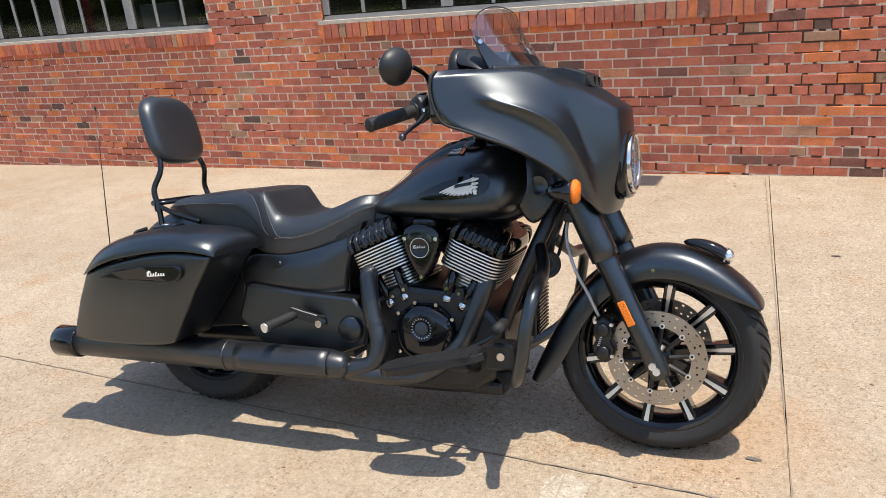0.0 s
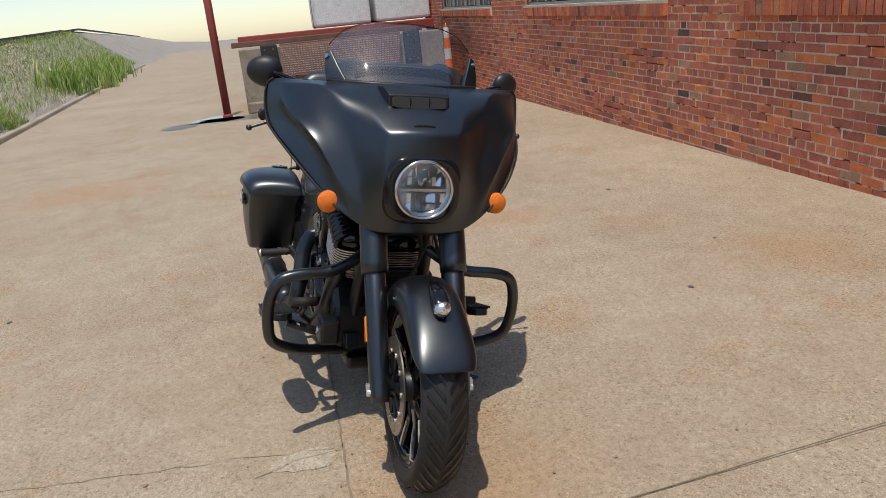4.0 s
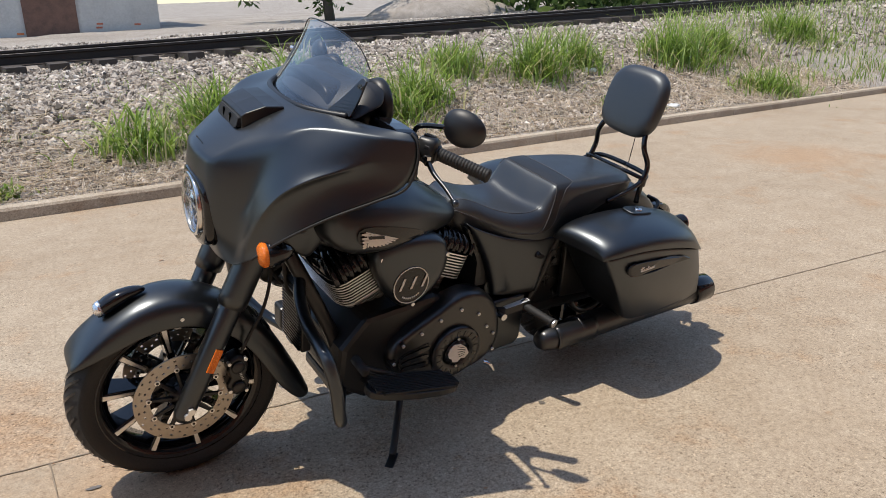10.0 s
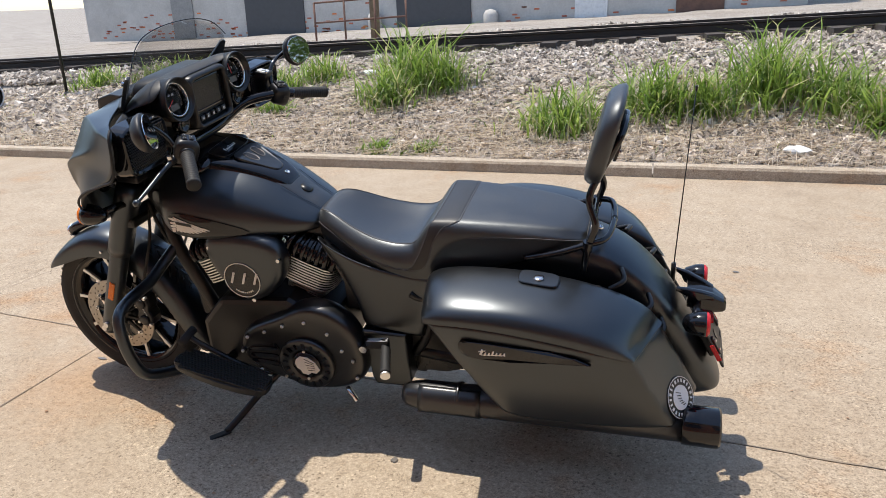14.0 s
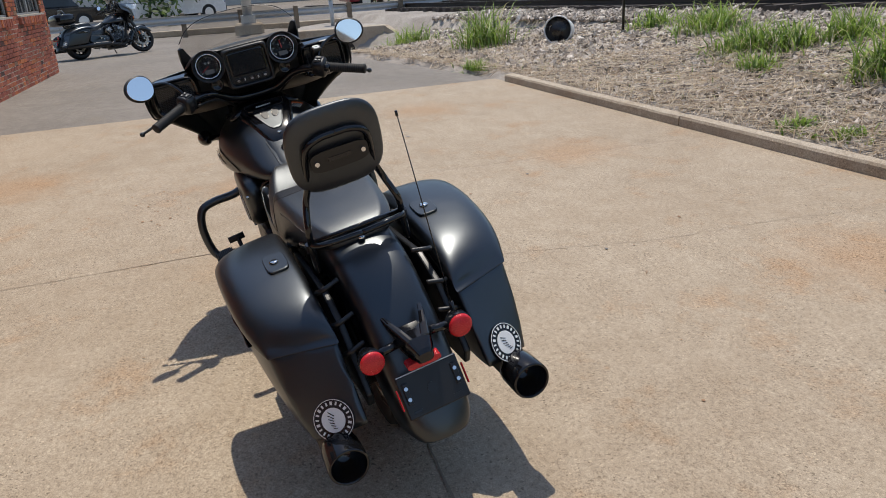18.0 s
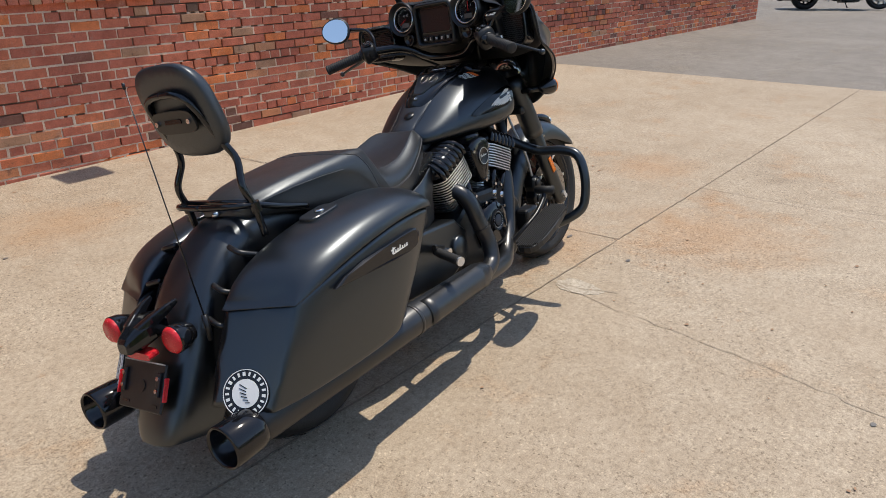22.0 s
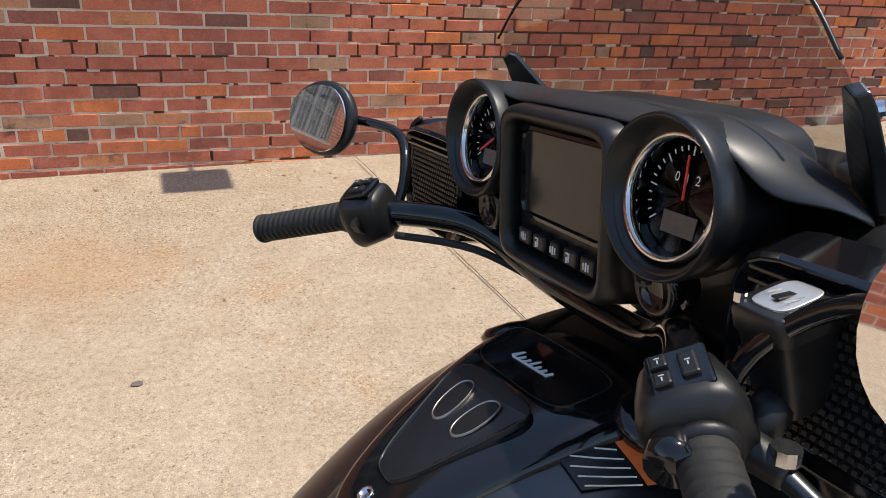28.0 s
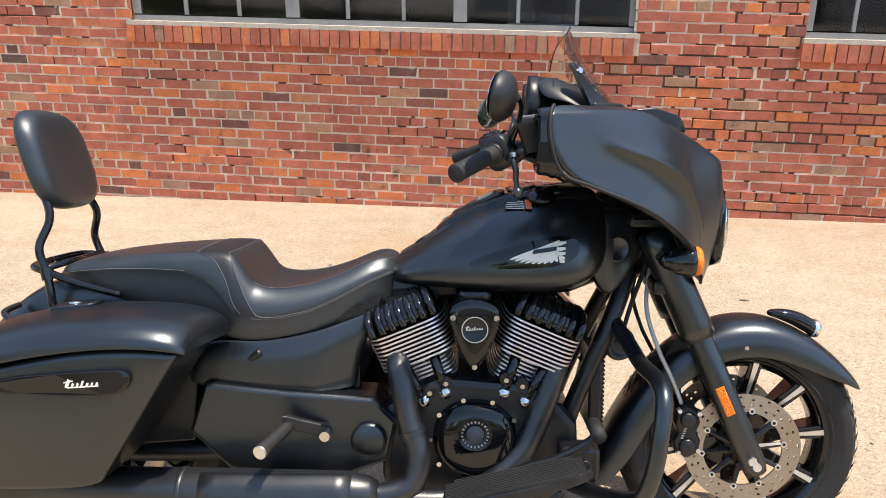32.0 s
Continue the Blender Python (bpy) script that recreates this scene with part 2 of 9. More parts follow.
def concrete(name, a, b2, stain, rough=0.8, pebbles=True, spots=()):
    """Old concrete: broad tones, rusty stains, grime, exposed aggregate. spots: (x, y, radius) of larger rust stains."""
    m, nt, b = node_mat(name)
    co = nt.nodes.new("ShaderNodeTexCoord").outputs["Object"]
    big, mid, fine = noisy(nt, co, 0.55, 6.0, 0.62), noisy(nt, co, 5.0, 5.0, 0.65), noisy(nt, co, 210.0, 3.0, 0.75)
    base = ramp(nt, mixed(nt, "MIX", 0.45, big, mid), [(0.36, a), (0.64, b2)])
    rust = noisy(nt, co, 1.6, 6.0, 0.72)
    base = mixed(nt, "MIX", ramp(nt, rust, [(0.55, (0, 0, 0)), (0.72, (0.6,) * 3)]), base, stain)
    small = noisy(nt, co, 7.0, 4.0, 0.7)
    base = mixed(nt, "MIX", ramp(nt, small, [(0.66, (0, 0, 0)), (0.76, (0.55,) * 3)]), base, tuple(v * 0.85 for v in stain))
    broken = noisy(nt, co, 3.2, 9.0, 0.78)
    for x, y, r in spots:
        d = nt.nodes.new("ShaderNodeVectorMath")
        d.operation = "DISTANCE"
        d.inputs[1].default_value = (x, y, 0)
        nt.links.new(co, d.inputs[0])
        q = nt.nodes.new("ShaderNodeMath")
        q.operation = "MULTIPLY_ADD"
        q.inputs[1].default_value, q.inputs[2].default_value = -0.6 / r, 0.6
        nt.links.new(d.outputs["Value"], q.inputs[0])
        add2 = nt.nodes.new("ShaderNodeMath")
        add2.operation = "ADD"
        nt.links.new(q.outputs[0], add2.inputs[0])
        nt.links.new(broken, add2.inputs[1])
        base = mixed(nt, "MIX", ramp(nt, add2.outputs[0], [(0.62, (0, 0, 0)), (1.0, (0.5,) * 3)]), base, stain)
    grime = noisy(nt, co, 0.9, 8.0, 0.78)
    base = mixed(nt, "MULTIPLY", ramp(nt, grime, [(0.35, (0.0,) * 3), (0.58, (0.0,) * 3), (0.75, (0.6,) * 3)]), base, (0.55, 0.52, 0.5))
    if pebbles:
        v = add(nt, "ShaderNodeTexVoronoi", Scale=150.0)
        nt.links.new(co, v.inputs["Vector"])
        peb = ramp(nt, v.outputs["Color"], [(0.05, (0.30, 0.27, 0.24)), (0.2, (0.84, 0.83, 0.82)), (0.8, (1.02,) * 3), (0.97, (1.42, 1.4, 1.36))])
        where = ramp(nt, noisy(nt, co, 1.1, 5.0, 0.7), [(0.4, (0.35,) * 3), (0.62, (0.95,) * 3)])
        base = mixed(nt, "MULTIPLY", where, base, peb)
    base = mixed(nt, "MULTIPLY", 0.8, base, ramp(nt, noisy(nt, co, 38.0, 5.0, 0.75), [(0.36, (0.74, 0.72, 0.70)), (0.52, (1.0,) * 3), (0.7, (1.1,) * 3)]))
    worn = ramp(nt, noisy(nt, co, 0.8, 6.0, 0.75), [(0.42, (0.12,) * 3), (0.60, (1.0,) * 3)])
    base = mixed(nt, "MULTIPLY", worn, base, ramp(nt, noisy(nt, co, 85.0, 4.0, 0.85), [(0.40, (0.58, 0.56, 0.54)), (0.50, (1.0,) * 3), (0.62, (1.16, 1.17, 1.17))]))
    base = mixed(nt, "MULTIPLY", 0.85, base, ramp(nt, fine, [(0.32, (0.62, 0.6, 0.58)), (0.58, (1.09,) * 3)]))
    nt.links.new(base, b.inputs["Base Color"])
    b.inputs["Roughness"].default_value = rough
    b.inputs["Specular IOR Level"].default_value = 0.3
    bumped(nt, b, mixed(nt, "MIX", 0.5, fine, mid), 0.5, 0.006)
    return m


M_CONCRETE = concrete("sunlit_concrete", (0.375, 0.292, 0.205), (0.485, 0.400, 0.299), (0.44, 0.255, 0.128), spots=((0.35, -0.35, 0.75), (-0.25, 0.35, 0.6), (1.35, 0.45, 0.5), (2.2, 2.2, 0.8), (-1.7, 2.6, 0.6), (-3.2, 1.4, 0.5), (1.2, -2.2, 0.7), (-1.6, -2.6, 0.8), (3.6, -1.6, 0.7), (-6.5, -2.2, 1.1)))
M_KERB = concrete("kerb_concrete", (0.40, 0.325, 0.24), (0.56, 0.475, 0.37), (0.36, 0.25, 0.15))
M_ASPHALT = concrete("old_asphalt", (0.20, 0.175, 0.15), (0.29, 0.26, 0.225), (0.26, 0.22, 0.17))
M_DOCKWALL = concrete("dock_concrete", (0.26, 0.215, 0.165), (0.42, 0.36, 0.285), (0.13, 0.09, 0.07), pebbles=False)
M_CRACK = surface("dirt_filled_joint", (0.17, 0.13, 0.09), (0.30, 0.235, 0.17), 0.95, bump=0.5)
M_HAIRLINE = surface("pale_hairline_crack", (0.25, 0.195, 0.135), (0.40, 0.32, 0.235), 0.95, bump=0.5)
M_DIRT = surface("rusty_dirt", (0.26, 0.15, 0.085), (0.40, 0.25, 0.15), 0.95, scale=20, fine=200, bump=0.4)
M_PUDDLE = surface("shallow_puddle", (0.10, 0.085, 0.07), (0.14, 0.12, 0.10), 0.04, spread=0.02, scale=2, bump=0, spec=0.9)
M_DAMP = surface("damp_stain", (0.10, 0.088, 0.075), (0.19, 0.165, 0.14), 0.45)
M_SOIL = concrete("gravelly_soil", (0.27, 0.24, 0.21), (0.47, 0.43, 0.385), (0.34, 0.28, 0.22), 0.95)


def random_mat(name, stops, rough, island, bump=0.5, depth=0.004, scale=40.0, bloom=None):
    """Colour picked at random for each piece: by object, or by island in joined pieces."""
    m, nt, b = node_mat(name)
    pick = nt.nodes.new("ShaderNodeNewGeometry").outputs["Random Per Island"] if island else nt.nodes.new("ShaderNodeObjectInfo").outputs["Random"]
    co = nt.nodes.new("ShaderNodeNewGeometry").outputs["Position"]
    fine, mid = noisy(nt, co, scale * 3, 4.0, 0.7), noisy(nt, co, scale * 0.25, 4.0, 0.65)
    base = ramp(nt, pick, stops)
    base = mixed(nt, "MULTIPLY", 0.8, base, ramp(nt, fine, [(0.3, (0.78, 0.76, 0.74)), (0.65, (1.28,) * 3)]))
    if bloom:
        base = mixed(nt, "MIX", ramp(nt, noisy(nt, co, 9.0, 7.0, 0.8), [(0.56, (0, 0, 0)), (0.70, (0.6,) * 3)]), base, bloom)
    if bloom:
        base = mixed(nt, "MIX", ramp(nt, noisy(nt, co, 6.5, 5.0, 0.6), [(0.63, (0, 0, 0)), (0.71, (0.75,) * 3)]), base, (0.105, 0.068, 0.052))
    base = mixed(nt, "MULTIPLY", 0.7, base, ramp(nt, mid, [(0.35, (0.72, 0.7, 0.68)), (0.65, (1.1,) * 3)]))
    nt.links.new(base, b.inputs["Base Color"])
    b.inputs["Roughness"].default_value = rough
    b.inputs["Specular IOR Level"].default_value = 0.25
    bumped(nt, b, fine, bump, depth)
    return m


BRICK_TONES = [(0.0, (0.127, 0.083, 0.062)), (0.03, (0.231, 0.100, 0.073)), (0.06, (0.416, 0.130, 0.084)), (0.3, (0.486, 0.150, 0.095)), (0.55, (0.532, 0.165, 0.099)),
               (0.74, (0.566, 0.177, 0.099)), (0.84, (0.670, 0.203, 0.083)), (0.93, (0.717, 0.223, 0.079)), (0.965, (0.462, 0.253, 0.152)), (1.0, (0.393, 0.223, 0.140))]
M_BRICK = random_mat("red_brick", BRICK_TONES, 0.85, False, bloom=(0.46, 0.30, 0.24))
M_BRICKS = random_mat("red_brick_joined", BRICK_TONES, 0.85, True, bloom=(0.46, 0.30, 0.24))
M_MORTAR, nt, bsdf = node_mat("crumbling_pale_mortar")
mco = nt.nodes.new("ShaderNodeTexCoord").outputs["Object"]
grit = noisy(nt, mco, 130.0, 3.0, 0.7)
mbase = ramp(nt, mixed(nt, "MIX", 0.5, noisy(nt, mco, 2.2, 5.0, 0.7), grit), [(0.32, (0.54, 0.395, 0.285)), (0.66, (0.82, 0.64, 0.485))])
# dark blotches paint the shade of gaps where mortar is missing
mbase = mixed(nt, "MIX", ramp(nt, noisy(nt, mco, 5.5, 6.0, 0.75), [(0.60, (0, 0, 0)), (0.70, (0.6,) * 3)]), mbase, (0.16, 0.105, 0.08))
nt.links.new(mbase, bsdf.inputs["Base Color"])
bsdf.inputs["Roughness"].default_value = 0.95
bumped(nt, bsdf, grit, 0.8, 0.006)
M_JOINT = surface("washed_out_joint", (0.10, 0.065, 0.048), (0.26, 0.18, 0.13), 0.95, scale=9, fine=110, bump=0.8, depth=0.006, spec=0.1)
M_STONES = random_mat("ballast_stone", [(0.0, (0.11, 0.095, 0.08)), (0.22, (0.29, 0.25, 0.21)), (0.6, (0.47, 0.41, 0.345)), (0.9, (0.62, 0.55, 0.475)), (1.0, (0.76, 0.70, 0.63))], 0.9, True)


def leaf_mat(name, stops):
    """Thin leaves: part of the light passes through; each blade has its own tone."""
    m, nt, b = node_mat(name)
    pick = nt.nodes.new("ShaderNodeNewGeometry").outputs["Random Per Island"]
    base = ramp(nt, pick, stops)
    d, t = nt.nodes.new("ShaderNodeBsdfDiffuse"), nt.nodes.new("ShaderNodeBsdfTranslucent")
    g = add(nt, "ShaderNodeBsdfGlossy", Roughness=0.45)
    g.inputs[0].default_value = (0.5, 0.5, 0.5, 1)
    nt.links.new(base, d.inputs[0])
    nt.links.new(base, t.inputs[0])
    m1, m2 = nt.nodes.new("ShaderNodeMixShader"), nt.nodes.new("ShaderNodeMixShader")
    m1.inputs[0].default_value, m2.inputs[0].default_value = 0.5, 0.06
    nt.links.new(d.outputs[0], m1.inputs[1])
    nt.links.new(t.outputs[0], m1.inputs[2])
    nt.links.new(m1.outputs[0], m2.inputs[1])
    nt.links.new(g.outputs[0], m2.inputs[2])
    nt.links.new(m2.outputs[0], nt.nodes["Material Output"].inputs[0])
    return m


M_GRASS = leaf_mat("green_grass", [(0.0, (0.11, 0.185, 0.032)), (0.35, (0.22, 0.335, 0.058)), (0.8, (0.36, 0.47, 0.11)), (0.9, (0.52, 0.48, 0.24)), (1.0, (0.62, 0.53, 0.34))])
M_STRAW = leaf_mat("dry_grass", [(0.0, (0.42, 0.33, 0.24)), (0.5, (0.66, 0.55, 0.42)), (1.0, (0.82, 0.73, 0.60))])
M_LEAVES = leaf_mat("tree_leaves", [(0.0, (0.04, 0.075, 0.022)), (0.6, (0.075, 0.13, 0.035)), (1.0, (0.14, 0.2, 0.055))])


def tread_mat():
    m, nt, b = node_mat("tyre_tread_rubber")
    co = nt.nodes.new("ShaderNodeTexCoord").outputs["Object"]
    w = add(nt, "ShaderNodeTexNoise", Scale=260.0)
    nt.links.new(co, w.inputs["Vector"])
    nt.links.new(ramp(nt, w.outputs["Fac"], [(0.3, (0.010, 0.010, 0.010)), (0.7, (0.022, 0.021, 0.020))]), b.inputs["Base Color"])
    b.inputs["Roughness"].default_value = 0.72
    bumped(nt, b, w.outputs["Fac"], 0.2, 0.001)
    return m


M_TYRE = tread_mat()


def glass_mat(name, tint, rough=0.02, ior=1.5):
    m, nt, b = node_mat(name)
    out = nt.nodes["Material Output"]
    t = nt.nodes.new("ShaderNodeBsdfTransparent")
    t.inputs[0].default_value = (*tint, 1)
    g = add(nt, "ShaderNodeBsdfGlossy", Roughness=rough)
    lw = add(nt, "ShaderNodeLayerWeight", Blend=0.5)
    r0 = ((ior - 1) / (ior + 1)) ** 2 * 1.8
    shine = ramp(nt, lw.outputs["Facing"], [(0.0, (r0,) * 3), (0.45, (r0 * 1.25,) * 3), (0.7, (min(r0 * 2.6, 1),) * 3), (0.88, (0.4,) * 3), (1.0, (0.95,) * 3)])
    mx = nt.nodes.new("ShaderNodeMixShader")
    nt.links.new(shine, mx.inputs[0])
    nt.links.new(t.outputs[0], mx.inputs[1])
    nt.links.new(g.outputs[0], mx.inputs[2])
    nt.links.new(mx.outputs[0], out.inputs[0])
    return m


M_SHIELD = glass_mat("smoked_screen", (0.78, 0.76, 0.73), ior=1.8)
M_CLEAR = glass_mat("clear_lens", (0.93, 0.94, 0.95))
M_PANE = glass_mat("dusty_pane", (0.45, 0.46, 0.46), 0.05)


# ---- mesh helpers ----
def mesh_of(name, bm, material, smooth):
    me = bpy.data.meshes.new(name)
    bmesh.ops.recalc_face_normals(bm, faces=bm.faces[:])
    bm.to_mesh(me)
    bm.free()
    me.materials.append(material)
    if smooth:
        me.shade_smooth()
    return me


def part(name, bm, material, parent, label="", smooth=True, sub=0, solid=0.0, bevel=0.0, offset=-1.0):
    """One mesh object under a thing or a part."""
    ob = new(name, mesh_of(name, bm, material, smooth))
    ob.parent = parent
    if solid:
        s = ob.modifiers.new("thick", "SOLIDIFY")
        s.thickness, s.offset = solid, offset
    if bevel:
        v = ob.modifiers.new("edge", "BEVEL")
        v.width, v.segments, v.limit_method, v.angle_limit = bevel, 2, "ANGLE", radians(40)
    if sub:
        s = ob.modifiers.new("smooth", "SUBSURF")
        s.levels = s.render_levels = sub
    if label:
        ob["label"] = label
    return ob


def thing(name, label, category, group="", kind="", m=None):
    ob = new(name)
    ob.empty_display_size = 0.2
    if m is not None:
        ob.matrix_basis = m
    return tagged(ob, label, category, group, kind)


def solo(name, bm, material, label, category, group="", kind="", smooth=False, bevel=0.0):
    ob = part(name, bm, material, None, "", smooth, 0, 0.0, bevel)
    return tagged(ob, label, category, group, kind)


def box(c, s, m=None, bm=None):
    bm = bm or bmesh.new()
    t = (m or Matrix()) @ Matrix.Translation(c) @ Matrix.Diagonal((*s, 1))
    bmesh.ops.create_cube(bm, size=1.0, matrix=t)
    return bm


def rings(rows, cap=True, closed=True, bm=None):
    """Bridge rows of points, each row one ring (closed) or one line (open)."""
    bm = bm or bmesh.new()
    vs = [[bm.verts.new(p) for p in row] for row in rows]
    n = len(vs[0])
    for a, b in zip(vs, vs[1:]):
        for i in range(n if closed else n - 1):
            j = (i + 1) % n
            bm.faces.new((a[i], a[j], b[j], b[i]))
    if cap and closed:
        bm.faces.new(vs[0][::-1])
        bm.faces.new(vs[-1])
    return bm


def catmull(pts, steps=6):
    pts = [Vector(p) for p in pts]
    out = []
    for i in range(len(pts) - 1):
        a, b, c, d = pts[max(i - 1, 0)], pts[i], pts[i + 1], pts[min(i + 2, len(pts) - 1)]
        for k in range(steps):
            t = k / steps
            out.append(0.5 * (2 * b + (c - a) * t + (2 * a - 5 * b + 4 * c - d) * t * t + (3 * b - a - 3 * c + d) * t ** 3))
    out.append(pts[-1])
    return out


def tube(pts, r, n=12, steps=6, bm=None, r2=None):
    path = catmull(pts, steps) if steps > 1 else [Vector(p) for p in pts]
    rows = []
    side = None
    for i, p in enumerate(path):
        d = (path[min(i + 1, len(path) - 1)] - path[max(i - 1, 0)]).normalized()
        if side is None:
            side = d.orthogonal().normalized()
        side = (side - d * side.dot(d)).normalized()
        up = d.cross(side)
        rr = r if r2 is None else r + (r2 - r) * i / (len(path) - 1)
        rows.append([p + rr * (math.cos(a) * side + math.sin(a) * up) for a in (2 * math.pi * k / n for k in range(n))])
    return rings(rows, bm=bm)


def rod(a, b, r, r2=None, n=16, bm=None):
    return tube([a, b], r, n, 1, bm, r2)


def revolve(profile, centre, axis, n=48, bm=None, closed=False):
    """Turn (radius, height) pairs round an axis through centre."""
    axis = Vector(axis).normalized()
    u = axis.orthogonal().normalized()
    v = axis.cross(u)
    c = Vector(centre)
    rows = [[c + axis * h + r * (math.cos(a) * u + math.sin(a) * v) for a in (2 * math.pi * k / n for k in range(n))] for r, h in profile]
    if closed:
        rows.append(rows[0])
        bm = rings(rows, cap=False, bm=bm)
        bmesh.ops.remove_doubles(bm, verts=bm.verts[:], dist=1e-6)
        return bm
    return rings(rows, bm=bm)


def sheet(outline, y0, y1, bm=None):
    """A flat outline of (x, z) pairs, extruded from y0 to y1."""
    return rings([[(x, y0, z) for x, z in outline], [(x, y1, z) for x, z in outline]], bm=bm)


def pill(w, h, n=24, e=2.6):
    """A rounded outline round the origin."""
    out = []
    for k in range(n):
        a = 2 * math.pi * k / n
        c, s = math.cos(a), math.sin(a)
        out.append((w * math.copysign(abs(c) ** (2 / e), c), h * math.copysign(abs(s) ** (2 / e), s)))
    return out


def soup(name, verts, faces, material, smooth=False):
    me = bpy.data.meshes.new(name)
    me.from_pydata(verts, [], faces)
    me.materials.append(material)
    if smooth:
        me.shade_smooth()
    return new(name, me)


# ---- ground ----
WALL_Y, FALL = 3.66, 0.02          # face of the brick wall; the drive falls by this against level
COURSE, STRETCH = 0.0695, 0.2108   # brick courses and lengths


def edge_y(x):
    """Line of the kerb and of the asphalt's edge."""
    return -3.62 + 0.11 * x if x < 5.3 else -3.037 + 0.2 * (min(x, 16) - 5.3)


def drive_z(x):
    return -0.025 * (x - 5.2) if x > 5.2 else 0.0


def track_z(x):
    return 0.97 - 0.035 * max(min(x, 40.0), -70.0)


def land_z(x, y):
    """Height of the open ground."""
    s = edge_y(x) - 0.16 - y
    if s < 0:
        return drive_z(x) - 0.14
    low = 0.03 + drive_z(x)
    bed = track_z(x) - 0.25
    k = min(s / 4.4, 1.0)
    k = k * k * (3 - 2 * k) * 0.5 + k * 0.5
    if x > 6:
        k *= max(0.25, 1 - (x - 6) * 0.12) if s < 3.6 else 1.0
    bump = 0.05 * noise.noise((x * 0.7, y * 0.7, 0)) + 0.03 * noise.noise((x * 2.1, y * 2.1, 3))
    far = max(s - 12.0, 0.0) * 0.01
    if 11.0 < x < 17.4:
        far -= 0.85 * min((x - 11.0) / 4.0, 1.0) * math.exp(-((y + 2.9) / 0.95) ** 2)
    return low + (bed - low) * k + bump * min(s, 1.0) + far


def axis_steps(fine0, fine1, step, ends):
    vals = [fine0 + i * step for i in range(int((fine1 - fine0) / step) + 1)]
    lo, hi = fine0, fine1
    d = step
    while lo > ends[0] or hi < ends[1]:
        d *= 1.5
        lo, hi = max(lo - d, ends[0]), min(hi + d, ends[1])
        vals = ([lo] if lo < vals[0] else []) + vals + ([hi] if hi > vals[-1] else [])
    return vals


gx, gy = axis_steps(-24, 20, 0.5, (-900, 900)), axis_steps(-13, -2, 0.25, (-900, 900))
verts = [(x, y, land_z(x, y)) for y in gy for x in gx]
faces = [(j * len(gx) + i, j * len(gx) + i + 1, (j + 1) * len(gx) + i + 1, (j + 1) * len(gx) + i) for j in range(len(gy) - 1) for i in range(len(gx) - 1)]
tagged(soup("ground", verts, faces, M_SOIL, True), "gravelly brown soil beside the railway track", "ground", kind="structure")

pavement = thing("pavement", "sunlit tan concrete driveway with rust stains and cracked joints", "pavement", kind="structure")
GAP = 0.002


def slab(name, pts, top, thick, material, parent):
    bm = bmesh.new()
    a = [bm.verts.new((x, y, top(x) if callable(top) else top)) for x, y in pts]
    b = [bm.verts.new((x, y, (top(x) if callable(top) else top) - thick)) for x, y in pts]
    bm.faces.new(a)
    bm.faces.new(b[::-1])
    for i in range(len(pts)):
        j = (i + 1) % len(pts)
        bm.faces.new((a[i], b[i], b[j], a[j]))
    return part(name, bm, material, parent, "", False)


def joint_x(y):
    """The crosswise joint, not quite square to the wall."""
    return 0.02 - 0.084 * y


def asphalt_x(y):
    return 4.98 - 0.09 * (y - 0.4)


Y1 = WALL_Y + 0.25
slab("slab", [(joint_x(0) - GAP, GAP), (joint_x(Y1) - GAP, Y1), (-30, Y1), (-30, GAP)], 0, 0.12, M_CONCRETE, pavement)
slab("slab", [(asphalt_x(0), GAP), (asphalt_x(Y1), Y1), (joint_x(Y1) + GAP, Y1), (joint_x(0) + GAP, GAP)], 0, 0.12, M_CONCRETE, pavement)
slab("slab", [(asphalt_x(0), -GAP), (1.10 + GAP, -GAP), (1.10 + GAP, edge_y(1.1)), (asphalt_x(-3.2), edge_y(5.2))], 0, 0.12, M_CONCRETE, pavement)
slab("slab", [(1.10 - GAP * 0.3, -GAP), (-30, -GAP), (-30, edge_y(-30)), (1.10 - GAP * 0.3, edge_y(1.1))], 0, 0.12, M_CONCRETE, pavement)
slab("slab", [(-30.01, Y1), (-30.01, edge_y(-30)), (-120, edge_y(-120)), (-120, Y1)], 0, 0.12, M_CONCRETE, pavement)


def crack(pts, width, name="crack", wobble=0.03, z=0.003, seed=1, parent=None):
    rnd = random.Random(seed)
    path = []
    for a, b in zip(pts, pts[1:]):
        n = max(int(math.dist(a, b) / 0.05), 1)
        for k in range(n):
            t = k / n
            x, y = a[0] + (b[0] - a[0]) * t, a[1] + (b[1] - a[1]) * t
            path.append((x + rnd.uniform(-1, 1) * wobble, y + rnd.uniform(-1, 1) * wobble))
    path.append(pts[-1])
    left, right = [], []
    for i, p in enumerate(path):
        q, o = path[min(i + 1, len(path) - 1)], path[max(i - 1, 0)]
        d = Vector((q[0] - o[0], q[1] - o[1])).normalized()
        w = width * rnd.uniform(0.25, 1.0) / 2
        left.append((p[0] - d.y * w, p[1] + d.x * w, z))
        right.append((p[0] + d.y * w, p[1] - d.x * w, z))
    return part(name, rings([left, right], closed=False), M_HAIRLINE if 0.01 < wobble < 0.025 else M_CRACK, parent, "", False)


